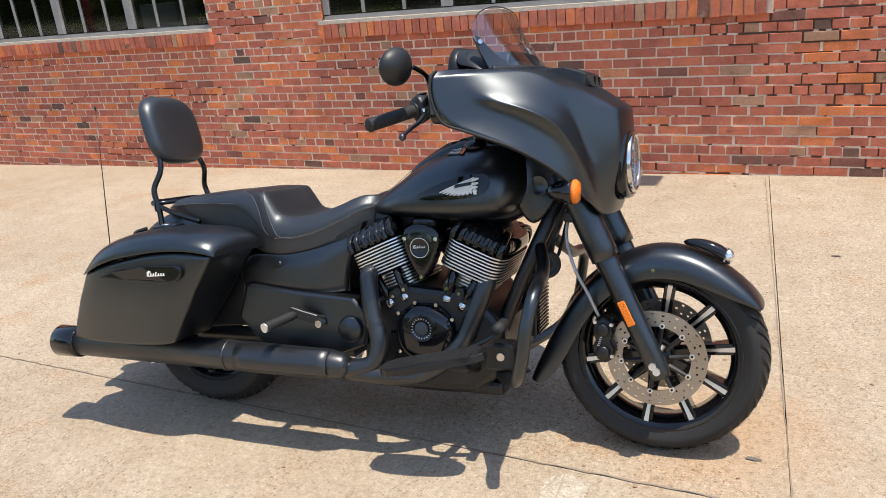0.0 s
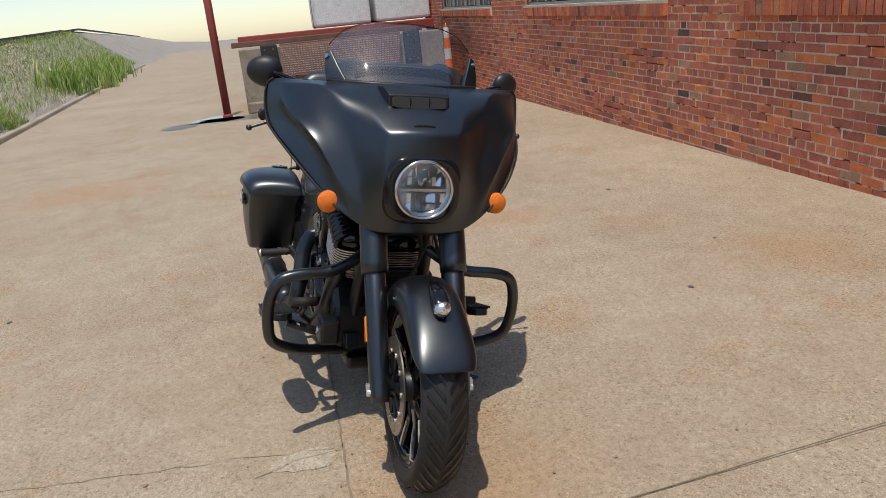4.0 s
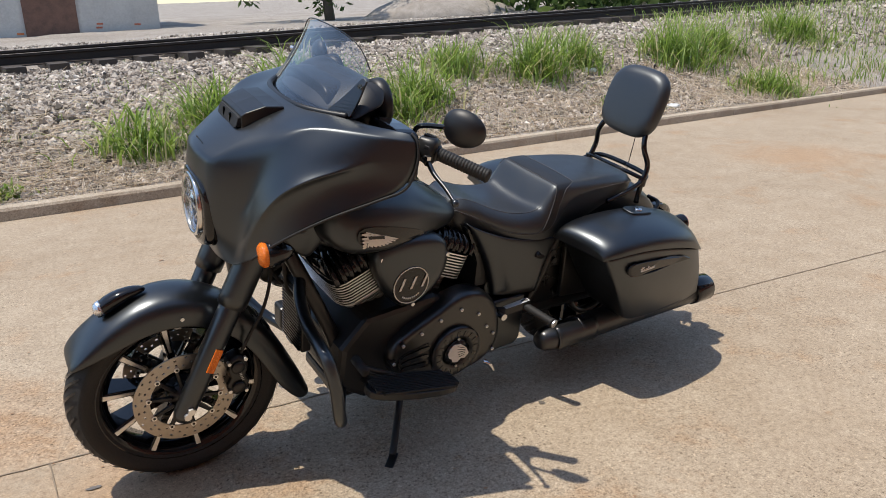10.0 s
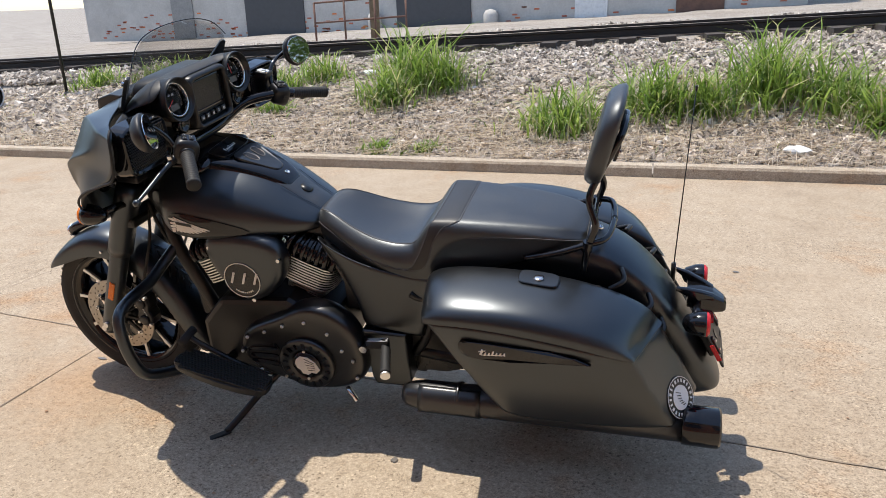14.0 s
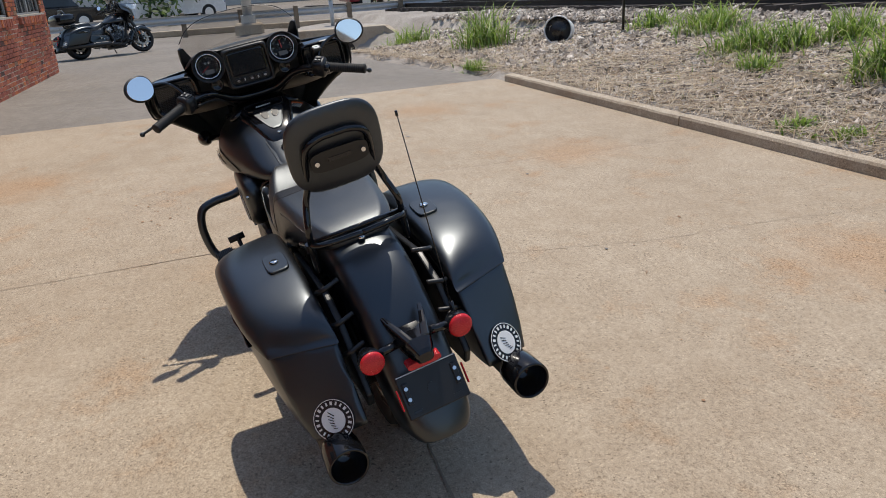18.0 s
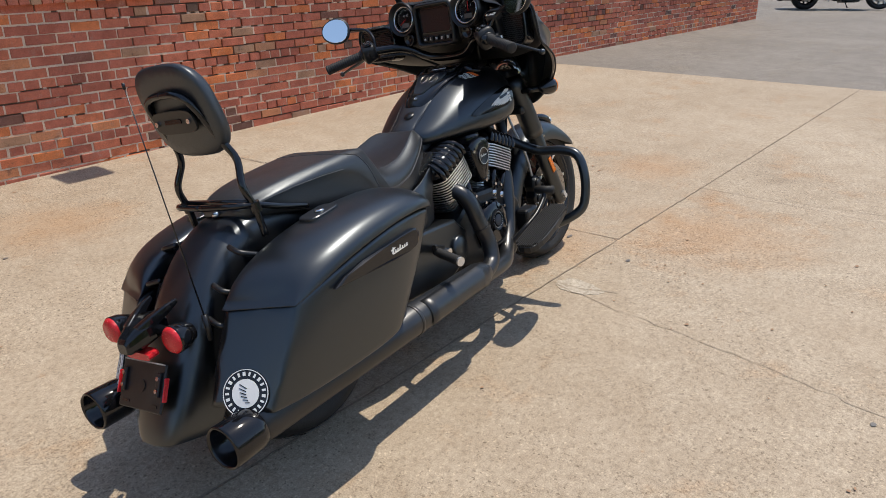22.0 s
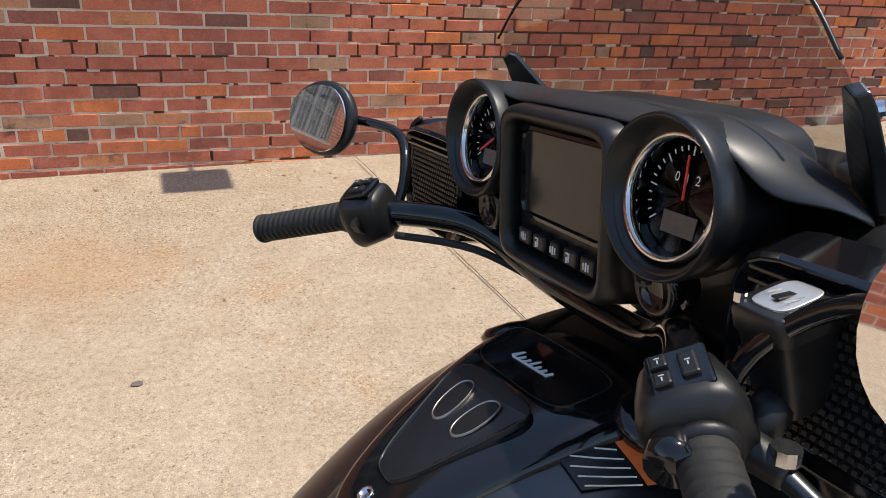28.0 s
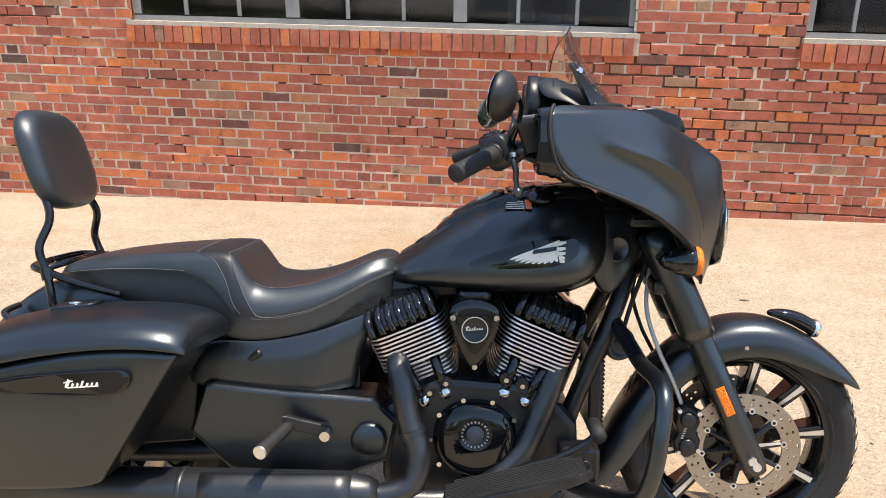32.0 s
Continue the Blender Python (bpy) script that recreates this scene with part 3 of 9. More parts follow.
for args in [
    ([(joint_x(-0.02), 0), (joint_x(Y1), Y1 - 0.3)], 0.008, 0.002, 2), ([(4.9, 0), (-30, 0)], 0.010, 0.004, 3),
    ([(-0.63, -0.02), (-0.68, -0.25), (-0.72, -0.62), (-0.76, -0.95), (-0.80, -1.25), (-0.89, -1.7), (-0.89, -2.55), (-1.0, -3.6)], 0.0042, 0.014, 4),
    ([(1.09, 0), (1.15, -0.4), (1.18, -0.7), (1.32, -1.7), (1.40, -2.5), (1.55, -3.45)], 0.0048, 0.012, 5),
    ([(-0.63, -0.02), (-0.60, -0.16), (-0.55, -0.30)], 0.006, 0.012, 6),
]:
    crack(args[0], args[1], wobble=args[2], seed=args[3], parent=pavement)


def blot(cx, cy, rx, ry, material, name, seed, z=0.002, parent=None):
    rnd = random.Random(seed)
    bm = bmesh.new()
    n = 28
    ring = []
    for k in range(n):
        a = 2 * math.pi * k / n
        r = 1 + 0.25 * noise.noise((math.cos(a) * 1.7 + seed, math.sin(a) * 1.7, seed)) + rnd.uniform(-0.08, 0.08)
        ring.append(bm.verts.new((cx + rx * r * math.cos(a), cy + ry * r * math.sin(a), z)))
    bm.faces.new(ring)
    return part(name, bm, material, parent, "", False)


M_PATCH = concrete("pale_patching_mortar", (0.42, 0.355, 0.27), (0.56, 0.49, 0.40), (0.4, 0.36, 0.3))
blot(-0.60, -0.13, 0.07, 0.11, M_PATCH, "patch", 3, parent=pavement)
for n, (x, y) in enumerate([(-2.11, 2.32), (-1.47, 1.8), (0.13, 2.08), (-1.62, 0.47), (-0.2, -0.17), (-3.56, 2.3), (-0.9, -1.4), (-2.6, -1.7), (-0.1, 0.22), (0.7, -1.6), (-1.9, -2.3), (2.4, -1.1)]):
    blot(x, y, 0.012 + 0.006 * (n % 3), 0.009 + 0.004 * (n % 2), M_DAMP, "debris", n, 0.004, pavement)

asphalt = thing("road", "weathered grey asphalt lane leading to the street", "road", kind="structure")
slab("asphalt", [(asphalt_x(Y1) + 0.005, Y1), (asphalt_x(-3.05) + 0.005, -3.05), (9, edge_y(9)), (16, edge_y(16)), (24, -1.2), (24, 20), (4.7, 20)], drive_z, 0.1, M_ASPHALT, asphalt)
slab("street", [(24.01, -40), (60, -40), (60, 60), (24.01, 60)], lambda x: drive_z(24), 0.1, M_ASPHALT, asphalt)
for n in range(9):
    rnd = random.Random(n)
    x0, y0 = rnd.uniform(6, 14), rnd.uniform(-1.5, 3)
    pts = [(x0, y0)]
    for k in range(5):
        pts.append((pts[-1][0] + rnd.uniform(0.1, 0.5), pts[-1][1] + rnd.uniform(-0.5, 0.5)))
    ob = crack(pts, 0.014, wobble=0.03, seed=40 + n, z=0.0, parent=asphalt)
    for v in ob.data.vertices:
        v.co.z = drive_z(v.co.x) + 0.004

# kerb in lengths
kerb = thing("kerb", "worn concrete kerb along the edge of the driveway", "kerb", kind="structure")
x = 5.0
rnd = random.Random(5)
while x > -60:
    ln = rnd.uniform(2.6, 3.3) if x < 1.5 else 3.45
    x2 = x - ln
    a, b = (x, edge_y(x)), (x2 + 0.012, edge_y(x2 + 0.012))
    d = Vector((b[0] - a[0], b[1] - a[1])).normalized()
    nrm = Vector((-d.y, d.x)) if -d.x > 0 else Vector((d.y, -d.x))
    nrm = nrm if nrm.y < 0 else -nrm
    h = 0.088 + rnd.uniform(-0.010, 0.010)
    prof = [(0, -0.1), (0.004, h - 0.020), (0.016, h), (0.118, h + 0.004), (0.130, h - 0.015), (0.130, -0.1)]
    rows = []
    n = 12
    for k in range(n + 1):
        t = k / n
        px, py = a[0] + (b[0] - a[0]) * t, a[1] + (b[1] - a[1]) * t
        w = 0.006 * noise.noise((px * 3, py * 3, 1))
        rows.append([(px + nrm.x * (o + w), py + nrm.y * (o + w), z + 0.006 * noise.noise((px * 4, o * 30, 2))) for o, z in prof])
    part("kerbstone", rings(rows), M_KERB, kerb, "", False)
    x = x2

# ballast and weeds
rs = np.random.RandomState(4)


def scatter_stones(count, xr, sr, size):
    octa = np.array([(1, 0, 0), (-1, 0, 0), (0, 1, 0), (0, -1, 0), (0, 0, 1), (0, 0, -1)], float)
    tri = np.array([(0, 2, 4), (2, 1, 4), (1, 3, 4), (3, 0, 4), (2, 0, 5), (1, 2, 5), (3, 1, 5), (0, 3, 5)])
    V, Fc = [], []
    for i in range(count):
        x = rs.uniform(*xr)
        s = rs.uniform(*sr)
        y = edge_y(x) - 0.2 - s
        r = rs.uniform(*size)
        q = Euler(rs.uniform(0, 6.28, 3)).to_matrix()
        sc = rs.uniform(0.6, 1.25, 3) * r
        pts = (octa * sc + rs.uniform(-0.25, 0.25, (6, 3)) * r) @ np.array(q).T + np.array((x, y, land_z(x, y) + r * 0.25))
        V.append(pts)
        Fc.append(tri + 6 * i)
    return np.concatenate(V).tolist(), np.concatenate(Fc).tolist()


v, f = scatter_stones(56000, (-12, 9), (0.2, 5.4), (0.018, 0.046))
tagged(soup("ballast", v, f, M_STONES), "grey broken railway ballast stones", "gravel", kind="stuff")
v, f = scatter_stones(15000, (5, 15), (0.3, 7.0), (0.025, 0.075))
tagged(soup("ballast", v, f, M_STONES), "pale rubble and broken stones on the bank", "gravel", kind="stuff")
v, f = scatter_stones(9000, (-40, -12), (1.8, 6.0), (0.03, 0.06))
tagged(soup("ballast", v, f, M_STONES), "grey broken railway ballast stones", "gravel", kind="stuff")
v, f = scatter_stones(16000, (-25, 16), (7.4, 14.0), (0.03, 0.055))
tagged(soup("ballast", v, f, M_STONES), "grey ballast stones beyond the railway track", "gravel", kind="stuff")


def blades(count, spot, height, lean, width, V, Fc, seed):
    """Curved blades; spot gives a root."""
    r = random.Random(seed)
    for _ in range(count):
        x, y = spot(r)
        z = land_z(x, y) - 0.01
        a, h = r.uniform(0, 6.283), height * r.uniform(0.3, 1.2)
        out = lean * r.uniform(0.2, 1.0) * h
        c, s = math.cos(a), math.sin(a)
        w = width * r.uniform(0.6, 1.2)
        b = len(V)
        for t, ww in ((0, 1.0), (0.4, 0.9), (0.75, 0.6)):
            ox, oz = out * t * t, h * (t - 0.22 * t * t * lean)
            V.append((x + c * ox - s * w * ww / 2, y + s * ox + c * w * ww / 2, z + oz))
            V.append((x + c * ox + s * w * ww / 2, y + s * ox - c * w * ww / 2, z + oz))
        V.append((x + c * out, y + s * out, z + h * (1 - 0.3 * lean)))
        Fc += [(b, b + 1, b + 3, b + 2), (b + 2, b + 3, b + 5, b + 4), (b + 4, b + 5, b + 6)]


TUFTS = [(-1.68, -5.55, 0.6, 0.32), (-2.75, -6.05, 0.75, 0.42), (-4.15, -5.8, 0.6, 0.38), (1.35, -6.25, 0.72, 0.42), (3.45, -5.6, 0.32, 0.4), (-0.9, -4.95, 0.5, 0.4), (0.9, -6.1, 0.55, 0.3),
         (-2.2, -5.6, 0.5, 0.3), (-3.4, -5.85, 0.55, 0.3), (-6.35, -6.5, 0.75, 0.42), (-7.4, -6.9, 0.6, 0.4), (1.35, -5.55, 0.5, 0.3), (-3.75, -5.35, 0.45, 0.28), (-9.5, -6.9, 0.75, 0.6),
         (5.2, -6.3, 0.4, 0.5), (6.4, -6.1, 0.3, 0.35), (2.75, -6.45, 0.4, 0.3), (3.1, -5.9, 0.35, 0.35), (6.33, -3.05, 0.16, 0.3), (-5.3, -7.0, 0.5, 0.5), (8.4, -4.0, 0.75, 0.42), (12.0, -3.5, 0.5, 0.45),
         (-10.6, -7.3, 0.6, 0.5), (-16.1, -6.0, 0.4, 0.4), (-15.0, -5.75, 0.35, 0.3), (-13.4, -7.9, 0.6, 0.6), (0.72, -4.05, 0.13, 0.16), (0.26, -4.12, 0.11, 0.14), (2.65, -5.15, 0.22, 0.2), (-9.9, -5.4, 0.4, 0.5), (-6.8, -5.0, 0.25, 0.3)]
for n, (tx, ty, th, tr) in enumerate(TUFTS):
    V, Fc = [], []
    cnt = int(300 * (tr / 0.4) ** 1.3) + 60
    blades(cnt // 2, lambda r: (tx + r.gauss(0, tr * 0.42), ty + r.gauss(0, tr * 0.42)), th * 1.25, 1.0, 0.021, V, Fc, n)
    blades(cnt // 2, lambda r: (tx + r.gauss(0, tr * 0.6), ty + r.gauss(0, tr * 0.6)), th * 0.85, 1.5, 0.024, V, Fc, n + 500)
    tagged(soup("grass_tuft", V, Fc, M_GRASS), "tuft of tall green grass growing in the ballast" if th > 0.3 else "small green weed beside the kerb", "grass", "grass tufts on the ballast", "stuff")
V, Fc = [], []
blades(16000, lambda r: ((lambda x: (x, edge_y(x) - 0.25 - abs(r.gauss(0, 1.2))))(r.uniform(-11, 14))), 0.17, 1.4, 0.007, V, Fc, 90)
blades(5000, lambda r: ((lambda x: (x, edge_y(x) - 0.25 - r.uniform(0, 3.5)))(r.uniform(-34, -10))), 0.3, 1.0, 0.012, V, Fc, 91)
for tx, ty, th, tr in TUFTS:
    if th > 0.3:
        blades(60, lambda r: (tx + r.gauss(0, tr * 0.8), ty + r.gauss(0, tr * 0.8) + 0.15), 0.4, 1.2, 0.007, V, Fc, int(tx * 100) % 977)
rr = random.Random(33)
for _ in range(10000):
    x = rr.uniform(-12, 13)
    y = edge_y(x) - 0.22 - abs(rr.gauss(0, 1.5))
    a, ln, w = rr.gauss(0.4, 0.8), rr.uniform(0.15, 0.6), rr.uniform(0.003, 0.007)
    dx, dy = math.cos(a) * ln / 2, math.sin(a) * ln / 2
    z0, z1 = land_z(x - dx, y - dy) + rr.uniform(0.015, 0.06), land_z(x + dx, y + dy) + rr.uniform(0.015, 0.06)
    b = len(V)
    V += [(x - dx, y - dy - w, z0), (x - dx, y - dy + w, z0 + 0.004), (x + dx, y + dy + w, z1 + 0.004), (x + dx, y + dy - w, z1)]
    Fc.append((b, b + 1, b + 2, b + 3))
tagged(soup("dry_grass", V, Fc, M_STRAW), "flattened dry straw-coloured grass over the stones", "grass", kind="stuff")
V, Fc = [], []
blades(15000, lambda r: ((lambda x: (x, edge_y(x) - 0.5 - r.uniform(0, 4.6)))(r.uniform(-60, -11))), 0.32, 0.8, 0.02, V, Fc, 92)
blades(1800, lambda r: ((lambda x: (x, edge_y(x) - 0.4 - r.uniform(0, 4.6)))(r.uniform(-11, 8))), 0.12, 0.9, 0.009, V, Fc, 93)
tagged(soup("verge_grass", V, Fc, M_GRASS), "low green grass along the verge", "grass", kind="stuff")

# ---- railway ----
track = thing("railway_track", "rusty railway track with dark timber ties", "railway track", kind="structure")


def rail_y(x):
    return -8.9 + 0.11 * x


for off in (0.0, -1.435):
    prof = [(-0.07, 0), (0.07, 0), (0.07, 0.012), (0.012, 0.03), (0.012, 0.11), (0.034, 0.125), (0.034, 0.155), (-0.034, 0.155), (-0.034, 0.125), (-0.012, 0.11), (-0.012, 0.03), (-0.07, 0.012)]
    xs = [40, 20, 0, -20, -45, -70, -160]
    part("rail", rings([[(x, rail_y(x) + off + o, track_z(x) - 0.16 + z) for o, z in prof] for x in xs]), M_RAIL, track, "", False)
    head = [(-0.028, 0.155), (0.028, 0.155), (0.024, 0.159), (-0.024, 0.159)]
    part("rail_head", rings([[(x, rail_y(x) + off + o, track_z(x) - 0.16 + z) for o, z in head] for x in xs]), M_RAILTOP, track, "shiny worn running surface", False)
tie = mesh_of("tie", box((0, 0, 0), (0.23, 2.6, 0.16)), M_TIE, False)
for n in range(150):
    x = 24 - n * 0.55
    ob = new("tie", tie)
    ob.parent = track
    ob.matrix_basis = pose(x + random.uniform(-0.04, 0.04), rail_y(x) - 0.72 + random.uniform(-0.06, 0.06), track_z(x) - 0.215, 0, 2, 6.3 + random.uniform(-2, 2))

# ---- the motorcycle: x ahead, y to its left, z up from the rear wheel's foot ----
bike = thing("motorcycle", "satin black bagger motorcycle leaning on its side stand", "motorcycle", m=pose(-2.04, 0.02, 0, 0, 0, 6.3) @ pose(0, 0, 0, -11, 0, 0))
FA, RA = Vector((1.67, 0, 0.322)), Vector((0, 0, 0.312))


def strokes(at, width, height, side):
    """A row of slanting bright bars on a thin foot line, one end taller, for a maker's mark on a flank."""
    f = 1 if side < 0 else -1
    bm = bmesh.new()
    for k in range(7):
        tall = 1.0 if k == 0 else 0.78 if k == 3 else 0.46
        box((0, 0, 0), (width * (0.085 if k == 0 else 0.055), 0.0022, height * tall), pose(at[0] + f * width * (-0.42 + 0.135 * k), at[1], at[2] + height * (tall - 0.46) * 0.42 + height * 0.03 * k, 0, 22 * f, 0), bm)
    box((0, 0, 0), (width * 0.88, 0.0018, height * 0.13), pose(at[0], at[1], at[2] - height * 0.12, 0, -4 * f, 0), bm)
    box((0, 0, 0), (width * 0.26, 0.0018, height * 0.13), pose(at[0] - f * width * 0.40, at[1], at[2] + height * 0.44, 0, -12 * f, 0), bm)
    return bm


def both(name, make, material, parent, label="", **kw):
    """The same part on the bike's two sides; make(s) builds it for s = 1 (left) or -1."""
    return [part(name, make(s), material, parent, label, **kw) for s in (1, -1)]


# wheels
def wheel(name, centre, r, half, rim_r, spokes, front):
    w = part(name, revolve([(0.035, -0.07), (0.05, -0.055), (0.05, 0.055), (0.035, 0.07)], centre, (0, 1, 0), 32), M_CAST, bike, "black cast wheel with machined spokes")
    prof = [(rim_r - 0.004, -half * 0.78), (rim_r + 0.012, -half * 0.86), (rim_r + (r - rim_r) * 0.35, -half * 0.98), (rim_r + (r - rim_r) * 0.62, -half), (r - half * 0.42, -half * 0.86),
            (r - half * 0.2, -half * 0.62), (r - half * 0.06, -half * 0.32), (r, 0)]
    prof = prof + [(a, -h) for a, h in prof[-2::-1]]
    tyre = part("tyre", revolve(prof + [(rim_r - 0.02, half * 0.5), (rim_r - 0.02, -half * 0.5)], centre, (0, 1, 0), 96, closed=True), M_TYRE, w, "black road tyre")
    ring = [(rim_r - 0.03, -half * 0.5), (rim_r - 0.005, -half * 0.76), (rim_r + 0.007, -half * 0.84), (rim_r + 0.007, -half * 0.7), (rim_r - 0.012, -half * 0.35),
            (rim_r - 0.012, half * 0.35), (rim_r + 0.007, half * 0.7), (rim_r + 0.007, half * 0.84), (rim_r - 0.005, half * 0.76), (rim_r - 0.03, half * 0.5)]
    part("rim", revolve(ring, centre, (0, 1, 0), 72, closed=True), M_GLOSS, w)
    c = Vector(centre)
    for k in range(spokes):
        a = 2 * math.pi * (k + 0.25) / spokes
        u, t = Vector((math.cos(a), 0, math.sin(a))), Vector((-math.sin(a), 0, math.cos(a)))
        rows = []
        for f, wd, th in ((0.045, 0.016, 0.03), (0.12, 0.011, 0.026), (rim_r - 0.02, 0.012, half * 0.62)):
            p = c + u * f
            rows.append([p + t * wd + Vector((0, th, 0)), p - t * wd + Vector((0, th, 0)), p - t * wd * 1.5 - Vector((0, th, 0)), p + t * wd * 1.5 - Vector((0, th, 0))])
        sp = part("spoke", rings(rows), M_GLOSS, w, smooth=False, bevel=0.003)
        for s in (1, -1):
            rows = []
            for f, wd, th in ((0.135, 0.0040, 0.0285), (0.18, 0.0055, 0.027 + (half * 0.62 - 0.026) * 0.62), (rim_r - 0.016, 0.0074, half * 0.62 + 0.0015)):
                p = c + u * f + Vector((0, s * th, 0))
                rows.append([p + t * wd, p - t * wd, p - t * wd + Vector((0, s * 0.003, 0)), p + t * wd + Vector((0, s * 0.003, 0))])
            rows.append([q + u * 0.008 - Vector((0, s * 0.012, 0)) for q in rows[-1]])
            part("spoke_face", rings(rows), M_SILVER, w, "bare machined spoke face", smooth=False)
    # grooves across the tread, their shade drawn as thin dark inlays
    for k in range(44):
        for s in (1, -1):
            a0 = 2 * math.pi * (k + (0.5 if s > 0 else 0)) / 44
            rows = []
            for q in range(7):
                f = q / 6
                y = s * (0.08 + 0.78 * f) * half
                rr = r - half * 0.9 * (abs(y) / half) ** 2.4 * 0.48 + 0.0012
                a = a0 + 0.22 * f
                wd = 0.009 * (1 - 0.5 * f) / r
                rows.append([c + Vector((math.cos(b) * rr, y, math.sin(b) * rr)) for b in (a - wd, a + wd)])
            GROOVES.append((rows, tyre))
    return w


GROOVES = []


def flush_grooves():
    byt = {}
    for rows, t in GROOVES:
        byt.setdefault(t.name, (t, bmesh.new()))
        rings(rows, closed=False, bm=byt[t.name][1])
    for t, bm in byt.values():
        ob = part("tread", bm, M_DIAL, t.parent, "sweeping dark strips for the shade in the tread grooves", smooth=False)
        ob["kind"] = "stuff"
    GROOVES.clear()


front_wheel = wheel("front_wheel", FA, 0.322, 0.066, 0.241, 10, True)
rear_wheel = wheel("rear_wheel", RA, 0.312, 0.09, 0.205, 10, False)
flush_grooves()


def disc(s, centre, r0, r1, parent):
    """A drilled brake disc, holes right through."""
    V, Fc = [], []
    na, nr = 108, 9
    for side in (0, 1):
        for i in range(nr + 1):
            for k in range(na):
                a = 2 * math.pi * k / na
                r = r0 + (r1 - r0) * i / nr
                V.append((centre.x + r * math.cos(a), centre.y + s * 0.082 + (side - 0.5) * 0.005, centre.z + r * math.sin(a)))
    off = (nr + 1) * na

    def hole(i, k):
        return (i, k % 9) in ((2, 0), (4, 3), (6, 6), (3, 6), (7, 1))
    for i in range(nr):
        for k in range(na):
            j = (k + 1) % na
            if hole(i, k):
                q = [(i, k), (i, j), (i + 1, j), (i + 1, k)]
                for (ia, ka), (ib, kb) in zip(q, q[1:] + q[:1]):
                    Fc.append((ia * na + ka, ib * na + kb, off + ib * na + kb, off + ia * na + ka))
                continue
            Fc.append((i * na + k, i * na + j, (i + 1) * na + j, (i + 1) * na + k))
            Fc.append((off + i * na + k, off + (i + 1) * na + k, off + (i + 1) * na + j, off + i * na + j))
    for i in (0, nr):
        for k in range(na):
            j = (k + 1) % na
            Fc.append((i * na + k, off + i * na + k, off + i * na + j, i * na + j))
    ob = soup("brake_disc", V, Fc, M_STEEL)
    ob.parent = parent
    ob["label"] = "drilled steel brake disc"
    for k in range(10):
        a = 2 * math.pi * k / 10 + 0.15
        u = Vector((math.cos(a), 0, math.sin(a)))
        base = Vector((centre.x, centre.y + s * 0.082, centre.z))
        part("disc_arm", rod(base + u * 0.04, base + u * (r0 + 0.006), 0.009, 0.006, 6), M_CAST, parent, smooth=False)
        part("disc_button", rod(base + u * (r0 + 0.004) - Vector((0, 0.006, 0)), base + u * (r0 + 0.004) + Vector((0, 0.006, 0)), 0.0082, n=12), M_SILVER, parent, "bright disc button", smooth=False)
        # black plug drawn for the dark hole in the button
        part("button_hub", rod(base + u * (r0 + 0.004) - Vector((0, 0.0072, 0)), base + u * (r0 + 0.004) + Vector((0, 0.0072, 0)), 0.0042, n=8), M_DIAL, parent, smooth=False)


for s in (1, -1):
    disc(s, FA, 0.102, 0.150, front_wheel)
    part("hub_cap", revolve([(0.001, s * 0.105), (0.017, s * 0.104), (0.021, s * 0.085), (0.045, s * 0.08), (0.05, s * 0.06)], FA, (0, 1, 0), 24), M_CAST, front_wheel)
    part("axle_nut", rod(FA + Vector((0, s * 0.10, 0)), FA + Vector((0, s * 0.168, 0)), 0.012, n=6), M_SILVER, front_wheel, "bright axle end", smooth=False)

# fork: legs raked back from the axle
RAKE = Vector((-0.425, 0, 0.905))


def on_fork(d, y, ahead=0.0):
    return Vector((FA.x + 0.012 + ahead, y, FA.z - 0.015)) + RAKE * d


def fork_leg(s):
    return revolve([(0.004, -0.032), (0.026, -0.03), (0.031, -0.01), (0.033, 0.1), (0.034, 0.36), (0.031, 0.37), (0.031, 0.40)], on_fork(0, s * 0.128), RAKE, 28)


def fork_cover(s):
    return revolve([(0.033, 0.365), (0.043, 0.366), (0.044, 0.40), (0.043, 0.62), (0.040, 0.66)], on_fork(0, s * 0.128), RAKE, 28)


